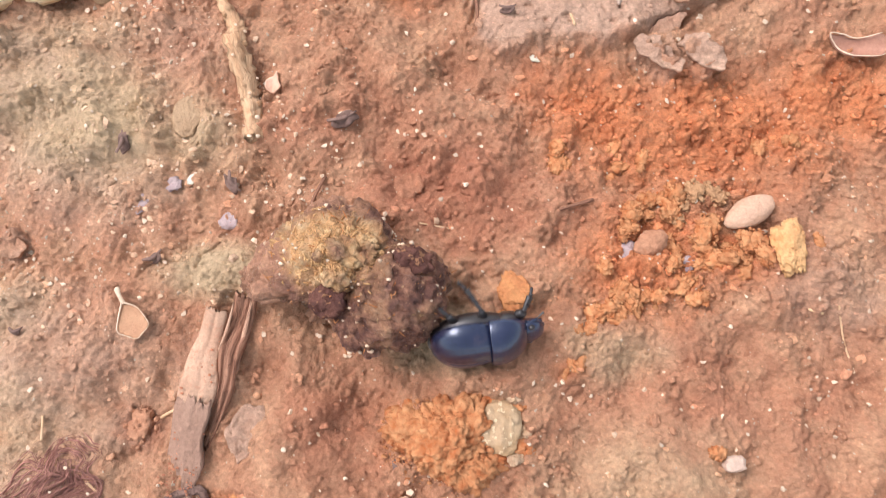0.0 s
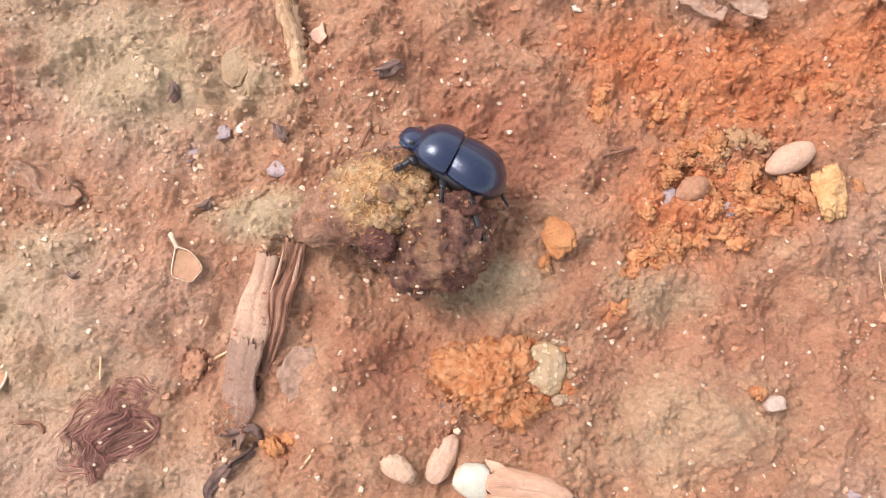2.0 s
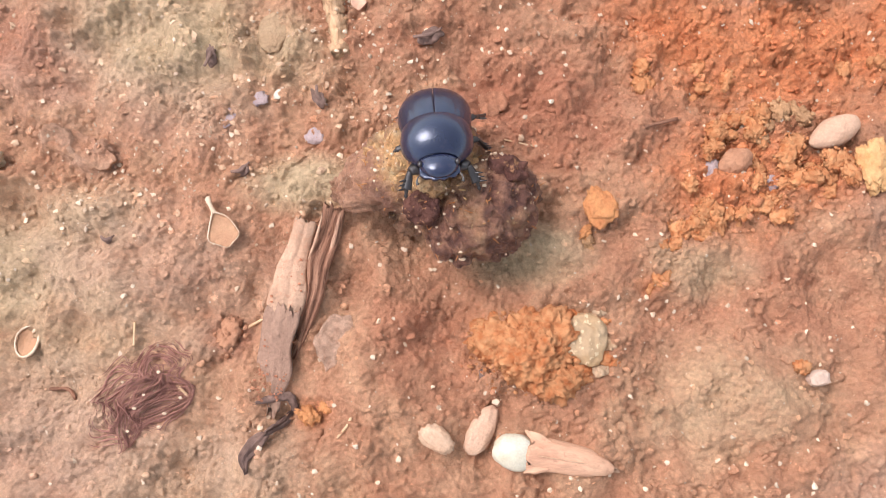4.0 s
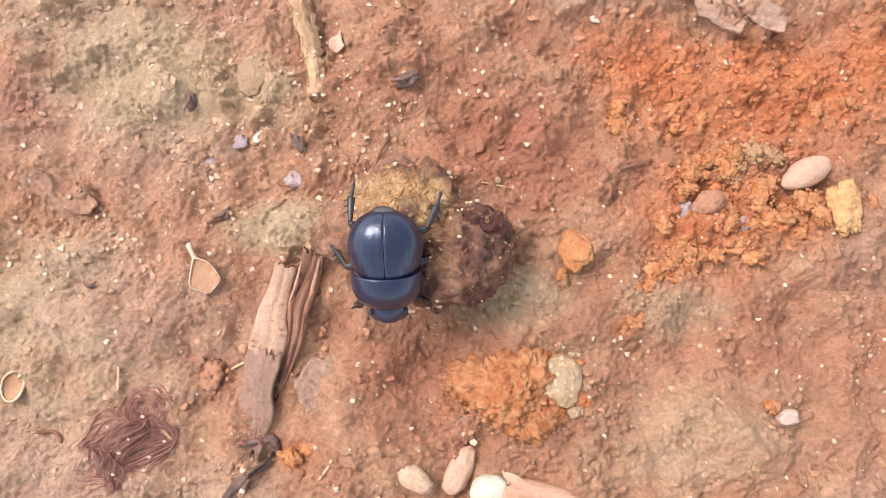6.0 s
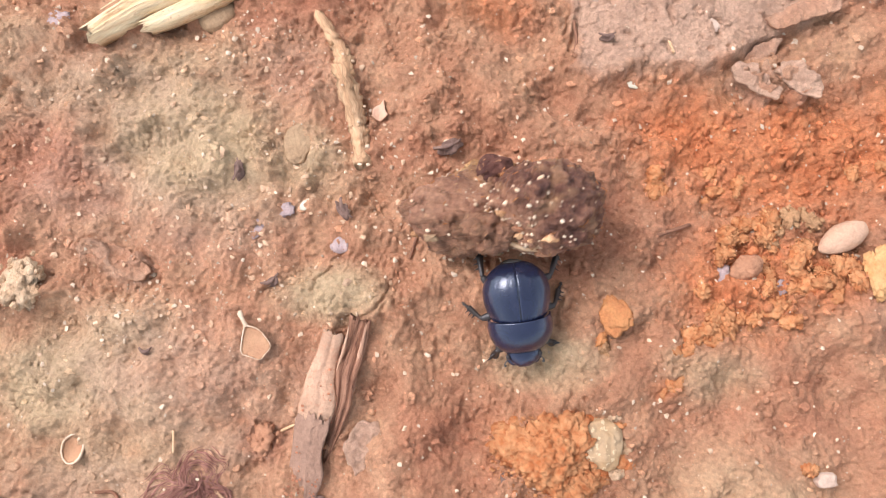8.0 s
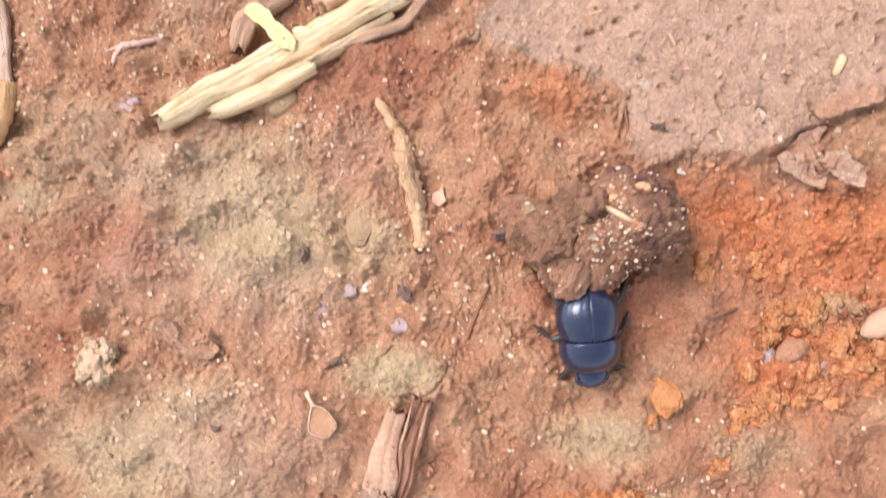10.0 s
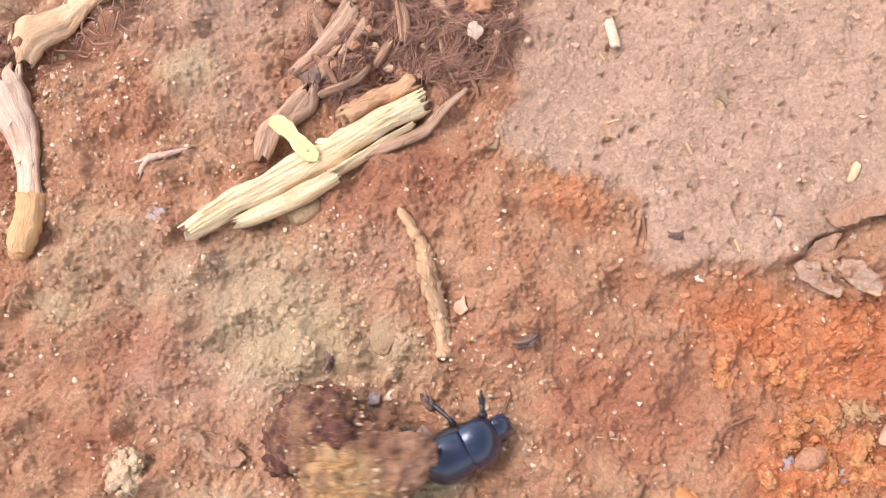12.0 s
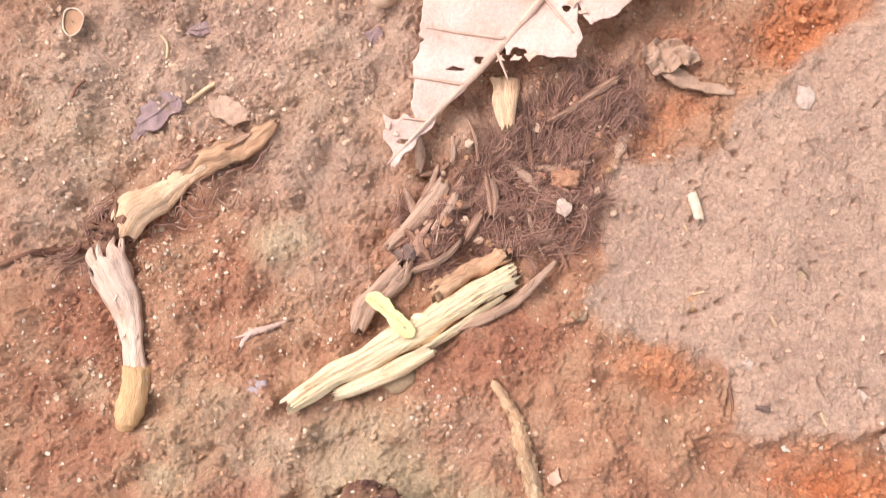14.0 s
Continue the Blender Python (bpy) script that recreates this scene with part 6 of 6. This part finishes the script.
# ---------------------------------------------------------------- the dung ball
def dung_ball():
    e = empty("dung_ball", 1.87, -2.2, 0.7)
    tagged(e, "lumpy dark brown dung ball with yellow straw and grit", "dung ball")
    # a dark lobe, a straw lobe and an earthy tail
    lobes = ((0.6, -0.15, 0.0, 0.76), (0.95, 0.05, 0.05, 0.44), (0.3, -0.4, 0.0, 0.55), (-0.3, 0.3, 0.1, 0.72), (-0.85, 0.2, -0.1, 0.52), (-1.2, 0.0, -0.2, 0.36), (-0.5, 0.85, -0.2, 0.36), (0.0, 0.6, 0.05, 0.5))
    out, fs = mass(lobes, 5, 280, (0.05, 0.19), 3200, (0.015, 0.06), 6, 0.05, 0.86)
    ob = solid("dung", out, fs, dung_material(), e)
    w = []
    for x, y, z in out:
        n = 0.5 * noise.noise(Vector((x * 2.2, y * 2.2, z * 2.2))) + 0.3 * noise.noise(Vector((x * 6, y * 6, z * 6)))
        straw = 1.5 * max(0.0, 1 - math.dist((x, y, z), (-0.35, 0.35, 0.65)) / 0.8) + max(0, 1 - math.dist((x, y, z), (-0.95, 0.4, 0.3)) / 0.5) + max(0, 1 - math.dist((x, y, z), (0.2, 0.55, 0.5)) / 0.4)
        dust = max(0.0, -z * 1.7 + 0.25 - x * 1.3 - 0.3 * (z > 0)) + max(0.0, -x - 0.85) * 0.6
        w.extend((min(1, max(0, straw + n)), min(1, max(0, dust + n)), 0, 1))
    at = ob.data.color_attributes.new("soil", "FLOAT_COLOR", "POINT")
    at.data.foreach_set("color", w)
    for i, (x, y, z, s) in enumerate(((-0.3, 0.2, 0.52, 0.42), (-0.85, 0.4, 0.2, 0.34), (-0.5, 0.75, 0.02, 0.34), (0.15, 0.35, 0.5, 0.28))):
        v, f = clump(s * 1.1, s, s * 0.75, 50 + i, 40, (0.12, 0.4), 900, (0.03, 0.1), 5, 0.16, (x, y, z))
        fluff = solid("straw_clump", v, f, ob.data.materials[0], e, "loose golden brown straw clump")
        at = fluff.data.color_attributes.new("soil", "FLOAT_COLOR", "POINT")
        at.data.foreach_set("color", [c for p in v for c in (min(1, max(0, 0.75 + 0.9 * noise.noise(Vector(p) * 4))), 0.1, 0, 1)])
    for i, (x, y, z, s) in enumerate(((-1.0, 0.1, -0.2, 0.46), (-0.75, 0.35, -0.4, 0.42), (-1.3, -0.02, -0.15, 0.3), (-0.55, 0.75, -0.25, 0.36), (-0.35, -0.2, -0.5, 0.38), (-0.1, 0.75, -0.1, 0.3))):
        v, f = clump(s * 1.15, s, s * 0.75, 70 + i, 36, (0.12, 0.42), 900, (0.03, 0.12), 5, 0.14, (x, y, z))
        lump = solid("earth_clump", v, f, ob.data.materials[0], e, "brown earthy clump stuck to the ball")
        at = lump.data.color_attributes.new("soil", "FLOAT_COLOR", "POINT")
        at.data.foreach_set("color", [c for p in v for c in (0.15, min(1, max(0, 0.45 + 0.9 * noise.noise(Vector(p) * 3.5))), 0, 1)])
    r = random.Random(8)

    ways = np.array(out)
    ways /= np.linalg.norm(ways, axis=1)[:, None]

    def skin(direction):
        d = np.array(Vector(direction).normalized())
        return Vector(out[int(np.argmax(ways @ d))])

    solid("pellet", *ball(0.27, 0.25, 0.22, 9, 0.25, 1.5, 4, at=(-0.25, -0.36, 0.45), knob=0.25), M["dung_dark"], e, "dark round pellet")
    solid("pellet", *ball(0.3, 0.24, 0.25, 10, 0.4, 1.5, 4, at=(0.85, 0.25, 0.45), knob=0.4), M["dung_dark"], e, "dark lump")
    fib = []
    for i in range(130):
        d = Vector((r.gauss(0, 1), r.gauss(0.25, 1), r.gauss(0.35, 0.9))).normalized()
        p = skin(d)
        t = Vector((r.gauss(0, 1), r.gauss(0, 1), r.gauss(0, 1))).cross(d).normalized()
        l = r.uniform(0.02, 0.08)
        fib.append(tube([tuple(p - t * l - d * 0.03), tuple(p + d * r.uniform(0.0, 0.05)), tuple(p + t * l + d * r.uniform(-0.02, 0.1))], [0.006, 0.009, 0.004], 4, 1, 0, 0, i))
    tuft = []
    for i in range(480):
        d = Vector((r.gauss(-0.35, 0.35), r.gauss(0.35, 0.35), r.gauss(0.8, 0.3))).normalized()
        p = skin(d)
        t = Vector((r.gauss(0, 1), r.gauss(0, 1), r.gauss(0, 1))).cross(d).normalized()
        l, w = r.uniform(0.015, 0.055), 0.005 + 0.015 * r.random() ** 2
        tuft.append(tube([tuple(p - t * l - d * 0.02), tuple(p + d * r.uniform(0.0, 0.03)), tuple(p + t * l + d * r.uniform(-0.02, 0.03))], [w * 0.6, w, w * 0.5], 4, 0.6, 0, 0, i))
    solid("straw_coating", *joined(fib), M["amber"], e, "short yellow straw fibres")["kind"] = "stuff"
    solid("straw_tuft", *joined(tuft), M["gold"], e, "golden straw bits on top")["kind"] = "stuff"
    bits, big = [], []
    for i in range(320):
        d = Vector((r.gauss(0, 1), r.gauss(0, 1), r.gauss(-0.5, 0.9))).normalized()
        p, s = skin(d), r.uniform(0.018, 0.045)
        bits.append(ball(s, s * 0.8, s * 0.8, i, 0.5, 1.5, 1, at=tuple(p)))
    solid("grit_coating", *joined(bits), M["grit"], e, "clinging pale sand grains")["kind"] = "stuff"
    for i in range(55):
        d = Vector((r.gauss(0.2, 0.75), r.gauss(-0.1, 0.6), -0.75)).normalized()
        p, s = skin(d), 0.02 + 0.1 * r.random() ** 2.4
        solid("clinging_grain", *ball(s, s * 0.75, s * 0.6, i + 60, 0.6, 1.6, 2, 0, 0.5, tuple(p), box=0.95), M[("pink", "ochre", "husk", "olive", "pink", "quartz")[i % 6]], e, smooth=False)
    p = skin((-0.5, -0.75, -0.9))
    solid("pale_chip", *ball(0.13, 0.17, 0.06, 71, 0.3, 1.3, 2, 0, 0.5, at=tuple(p)), M["quartz"], e, "flat white chip")
    p = skin((0.45, -0.1, -1))
    solid("straw_stub", *tube([tuple(p + Vector((-0.25, -0.12, 0))), tuple(p + Vector((0, 0, -0.03))), tuple(p + Vector((0.25, 0.12, 0)))], [0.04, 0.05, 0.04], 6, 1, 0.1, 0.02, 3), M["straw"], e)
    return e


def dung_material():
    k = Nodes("dung", 0.45, 0.5)
    at = k.t.nodes.new("ShaderNodeAttribute")
    at.attribute_name = "soil"
    sp = k.node("ShaderNodeSeparateColor", Color=at.outputs["Color"])
    c = k.ramp(k.noise(4.5, 6, 0.7), (0.32, lin(80, 50, 44)), (0.48, lin(124, 82, 67)), (0.68, lin(184, 134, 106)))
    c = k.mix(sp.outputs[0], c, k.ramp(k.noise(5.0, 5, 0.65), (0.3, lin(190, 136, 90)), (0.48, lin(236, 184, 126)), (0.68, lin(255, 222, 168))))
    c = k.mix(sp.outputs[1], c, k.ramp(k.noise(3.0, 5, 0.65), (0.3, lin(164, 114, 90)), (0.7, lin(208, 158, 126))))
    c = k.mix(k.ramp(k.noise(14, 3), (0.66, (0, 0, 0)), (0.72, (0.8, 0.8, 0.8))), c, lin(216, 176, 128))
    c = k.mix(0.5, c, k.ramp(k.noise(12, 5, 0.7), (0.32, (0.64, 0.61, 0.58)), (0.6, (1.15, 1.15, 1.15))), "MULTIPLY")
    k.color(c)
    k.bump(k.noise(9, 6, 0.75), 0.16)
    return k.m


# ---------------------------------------------------------------- the beetle: x ahead, z up, origin in mid-body
def shell_piece(x0, x1, half, top, side=0, gap=0.0, grooves=0, thick=0.0, power=2.2, blunt=0.5):
    """A domed plate between x0 and x1; side -1 or 1 keeps one half of it."""
    nu, nv = 30, 26
    a0, a1 = (0, math.pi) if side == 0 else ((0, math.pi / 2) if side < 0 else (math.pi / 2, math.pi))
    vs, fs = [], []
    for i in range(nu + 1):
        u = i / nu
        x = x0 + (x1 - x0) * u
        w, h = half(u), top(u)
        for j in range(nv + 1):
            a = a0 + (a1 - a0) * j / nv
            y, z = -math.cos(a) * w, max(0.0, math.sin(a)) ** 0.85 * h
            g = 1 - (0.012 * max(0, math.cos(a * grooves * 2)) ** 6 if grooves else 0)
            vs.append((x, y * g + side * gap, z * g))
    for i in range(nu):
        for j in range(nv):
            a = i * (nv + 1) + j
            fs.append((a, a + nv + 1, a + nv + 2, a + 1))
    n = len(vs)
    vs += [(x, y * 0.96, z * 0.94 - 0.015) for x, y, z in vs[:n]]
    fs += [tuple(reversed([v + n for v in q])) for q in fs[:]]
    row = nv + 1
    loop = list(range(row)) + [i * row + nv for i in range(1, nu + 1)] + [nu * row + j for j in range(nv - 1, -1, -1)] + [i * row for i in range(nu - 1, 0, -1)]
    fs += [(a, b, b + n, a + n) for a, b in zip(loop, loop[1:] + loop[:1])]
    return vs, fs


def beetle():
    e = empty("dung_beetle", 3.83, -2.85, 0.5)
    tagged(e, "glossy blue-black dung beetle beside its dung ball", "beetle")
    oval = lambda u: max(0.0, 1 - abs(u) ** 2.4) ** 0.5
    # elytra: u runs from the tail to the front
    bow = lambda u: max(0.004, 1 - abs((u - 0.55) / (0.555 if u < 0.55 else 0.74)) ** 2.05) ** 0.5
    half = lambda u: 0.52 * bow(u)
    top = lambda u: 0.42 * max(0.004, 1 - abs((u - 0.62) / (0.625 if u < 0.62 else 1.0)) ** 2.2) ** 0.5
    for s in (-1, 1):
        solid("wing_case", *shell_piece(-0.79, 0.10, half, top, s, 0.004, 7), M["shell"], e)
    solid("abdomen", *ball(0.66, 0.46, 0.26, 2, 0.04, 1, 4, at=(-0.14, 0, -0.06)), M["limb"], e, "dark brown underside")
    solid("tail_plate", *ball(0.08, 0.17, 0.11, 3, 0.05, 1, 3, at=(-0.735, 0, 0.0)), M["tail"], e, "grey dusty tail plate")
    ph = lambda u: 0.505 * max(0.02, 1 - (abs(u - 0.28) / (1.05 if u < 0.28 else 0.86)) ** 2.1) ** 0.5
    pt = lambda u: 0.45 * max(0.02, 1 - (abs(u - 0.2) / (1.1 if u < 0.2 else 0.9)) ** 2.1) ** 0.5
    solid("neck_shield", *shell_piece(0.08, 0.63, ph, pt), M["shell"], e)
    solid("chest", *ball(0.28, 0.41, 0.24, 4, 0.04, 1, 3, at=(0.38, 0, -0.04)), M["limb"], e, "dark brown underside")
    # head: a flat shovel with a toothed front
    head = solid("head", *ball(0.27, 0.27, 0.16, 5, 0.05, 1, 4, at=(0.64, 0, 0.02)), M["shell"], e)
    cly = [(0.68, -0.27), (0.8, -0.27), (0.88, -0.19), (0.87, -0.13), (0.93, -0.07), (0.90, 0.0), (0.93, 0.07), (0.87, 0.13), (0.88, 0.19), (0.8, 0.27), (0.68, 0.27)]
    solid("toothed_brow", *sheet(cly, lambda x, y: 0.06 - 0.25 * (x - 0.68) - 0.5 * y * y, 0.022, 0.0, 0.035, 2), M["shell"], head)
    for s in (-1, 1):
        solid("eye", *ball(0.05, 0.035, 0.04, 6, 0, 1, 2, at=(0.7, s * 0.25, 0.09)), M["limb"], head)
        solid("antenna", *tube([(0.76, s * 0.22, -0.02), (0.82, s * 0.29, -0.04), (0.87, s * 0.31, -0.07), (0.9, s * 0.3, -0.09)], [0.01, 0.009, 0.014, 0.024], 6, 1, 0, 0, 3, 0, 10), M["tail"], head, "clubbed greyish antenna")
    legs = []
    # hip, knee, ankle and toe of each leg, about its hip
    plan = (("front_leg", 0.52, 0.26, [(0.12, 0.26, 0.0), (0.30, 0.36, -0.18), (0.36, 0.38, -0.3)], 0.085),
            ("middle_leg", 0.05, 0.34, [(0.02, 0.34, 0.0), (-0.16, 0.6, -0.26), (-0.28, 0.74, -0.36)], 0.06),
            ("hind_leg", -0.36, 0.32, [(-0.22, 0.3, 0.0), (-0.6, 0.40, -0.2), (-0.86, 0.42, -0.3)], 0.065))
    for s in (-1, 1):
        for name, hx, hy, (k, a, t), w in plan:
            f = lambda p: (p[0] * 0.74, p[1] * s * (0.72 if name != "front_leg" else 0.55), p[2] * 1.1)
            leg = solid(name, *tube([(0, 0, 0), tuple(v * 0.5 for v in f(k)), f(k)], [w * 0.8, w * 1.15, w * 0.7], 10, 0.8, 0, 0, 3, 0, 10), M["limb"], e)
            leg.matrix_basis = pose(hx * U, s * hy * U, -0.12 * U)
            mid = tuple((p + q) / 2 for p, q in zip(f(k), f(a)))
            solid("shin", *tube([f(k), mid, f(a)], [w * 0.5, w * 0.75, w * 0.95], 8, 0.7, 0.1, 0, 4, 0, 8), M["limb"], leg)
            for i in range(3):
                u = 0.45 + 0.25 * i
                p = Vector(f(k)).lerp(Vector(f(a)), u)
                side = Vector((0.3, s * 1.0, 0)) if name == "front_leg" else Vector((0.5, s * 0.8, 0.1))
                solid("spine", *tube([tuple(p), tuple(p + side.normalized() * w * 1.7)], [w * 0.34, 0.004], 5), M["limb"], leg)
            joints = [Vector(f(a)).lerp(Vector(f(t)), i / 4) for i in range(5)]
            solid("foot", *tube([tuple(p) for p in joints], [0.022, 0.03, 0.02, 0.028, 0.012], 6, 1, 0, 0, 5, 0, 12), M["limb"], leg)
            legs.append((leg, name, s, hx, hy))
    return e, legs


dung = dung_ball()
bug, bug_legs = beetle()

# time, x, y, height of mid-body, heading, nose up, lean to its left
BEETLE = [
    (0.0, 3.83, -2.82, 0.5, 13, 0, -72), (0.2, 3.97, -2.63, 0.5, 10, 0, -35), (0.4, 4.12, -2.12, 0.5, 37, -18, 0), (0.6, 3.97, -2.13, 0.6, 32, -34, 0), (0.8, 3.95, -1.96, 0.6, 55, -32, 0),
    (1.0, 3.46, -1.61, 0.65, 91, -18, -12), (1.2, 3.24, -1.44, 0.75, 116, -6, -40), (1.5, 3.20, -1.40, 0.9, 113, 8, -58), (1.8, 2.76, -1.45, 1.0, 139, 8, -54), (2.0, 2.62, -1.28, 1.05, 157, 8, -48),
    (2.2, 2.40, -1.30, 1.1, 170, 10, -38), (2.5, 2.27, -1.17, 1.1, 172, 14, -20), (2.8, 1.90, -1.19, 1.15, 184, 30, -12), (3.0, 1.86, -1.17, 1.2, 207, 46, -5), (3.3, 1.79, -1.75, 1.4, 266, 32, 0),
    (3.6, 1.86, -1.56, 1.45, 284, 32, 0), (4.0, 1.72, -1.56, 1.45, 280, 32, 0), (4.2, 1.67, -1.44, 1.5, 279, 30, 0), (4.8, 1.62, -1.8, 1.7, 272, 15, 0), (5.5, 1.50, -2.4, 1.75, 275, -12, 0), (6.3, 1.40, -2.86, 1.3, 278, -33, 0),
    (6.5, 1.32, -2.98, 1.25, 281, -33, 0), (6.8, 1.56, -3.20, 0.8, 283, -35, 0), (7.0, 1.57, -3.36, 0.6, 301, -30, 8), (7.2, 2.10, -2.80, 0.6, 288, -18, 0), (7.7, 2.55, -2.35, 0.6, 284, -18, 0), (8.4, 2.95, -1.8, 0.6, 280, -16, 0),
    (9.3, 3.16, -1.28, 0.6, 277, -12, 0), (9.5, 3.46, -1.19, 0.6, 267, -12, 0), (10.0, 2.86, -1.16, 0.6, 280, -12, 0), (10.5, 2.44, -1.02, 0.6, 287, -12, 0), (11.0, 2.44, -0.88, 0.6, 273, -14, 0), (11.4, 2.05, -0.85, 0.55, 288, -12, 0),
    (11.5, 1.45, -0.66, 0.6, 358, -5, 0), (11.6, 1.0, -1.85, 0.6, 375, 0, -62), (11.8, 0.82, -1.51, 0.55, 389, 0, -65), (12.0, 0.43, -1.41, 0.5, 393, 0, -45), (12.2, -0.1, -0.98, 0.5, 385, 5, -8), (12.5, -0.98, -1.0, 0.55, 358, 0, 0),
    (12.9, -1.25, -0.75, 0.65, 346, -15, 0), (13.2, -1.6, -0.8, 0.65, 346, -15, 0), (13.5, -2.0, -0.9, 0.65, 346, -12, 0), (14.0, -2.5, -0.85, 0.65, 350, -10, 0)]

# time, x, y, height of its middle, then the turn that it has made by then about x and y (degrees)
DUNG = [
    (0.0, 1.87, -2.2, 0.7, 0, 0), (6.5, 1.87, -2.2, 0.7, 0, 0), (6.8, 1.82, -2.1, 0.7, -4, 0), (7.0, 1.6, -1.78, 0.8, -18, 0), (7.2, 1.86, -1.45, 0.95, -40, 0), (7.7, 2.2, -0.95, 1.0, -75, 0), (8.2, 2.6, -0.4, 0.95, -115, 0), (8.8, 2.95, 0.2, 0.8, -155, 0),
    (9.3, 3.1, 0.5, 0.7, -178, 0), (9.5, 3.12, 0.58, 0.7, -180, 0), (10.0, 2.9, 0.6, 0.7, -183, -4), (10.5, 2.5, 0.75, 0.7, -188, -8), (11.0, 2.4, 0.8, 0.7, -195, -12), (11.3, 2.3, 0.72, 0.74, -198, -16),
    (11.4, 1.62, 0.72, 0.85, -205, -20), (11.5, 0.45, 0.62, 0.95, -200, -35), (11.6, -0.8, -1.4, 0.85, -190, -110), (11.8, -1.15, -1.45, 0.8, -190, -165), (12.0, -1.55, -1.55, 0.8, -188, -205), (12.2, -2.0, -1.15, 0.85, -185, -270), (12.5, -2.6, -0.78, 0.8, -180, -335),
    (12.9, -2.65, -0.62, 0.75, -178, -352), (13.2, -2.75, -0.5, 0.75, -176, -358), (13.5, -2.88, -0.38, 0.78, -174, -365), (14.0, -3.35, -0.25, 0.75, -172, -385)]


def motions():
    walk(bug, [(t, pose(x * U, y * U, z * U) @ Matrix.Rotation(radians(yaw), 4, "Z") @ Matrix.Rotation(radians(-nose), 4, "Y") @ Matrix.Rotation(radians(-lean), 4, "X")) for t, x, y, z, yaw, nose, lean in BEETLE])
    walk(dung, [(t, pose(x * U, y * U, z * U) @ Matrix.Rotation(radians(b), 4, "Y") @ Matrix.Rotation(radians(a), 4, "X")) for t, x, y, z, a, b in DUNG])
    for n, (leg, name, s, hx, hy) in enumerate(bug_legs):
        rows, i = [], 0
        while i * 0.2 <= 14.001:
            ph = math.sin(i * 1.9 + n * 2.1)
            swing, raise_ = 16 * ph, 8 * math.cos(i * 1.9 + n * 2.1)
            rows.append((i * 0.2, pose(hx * U, s * hy * U, -0.12 * U, s * raise_, 0, swing)))
            i += 1
        walk(leg, rows)


motions()
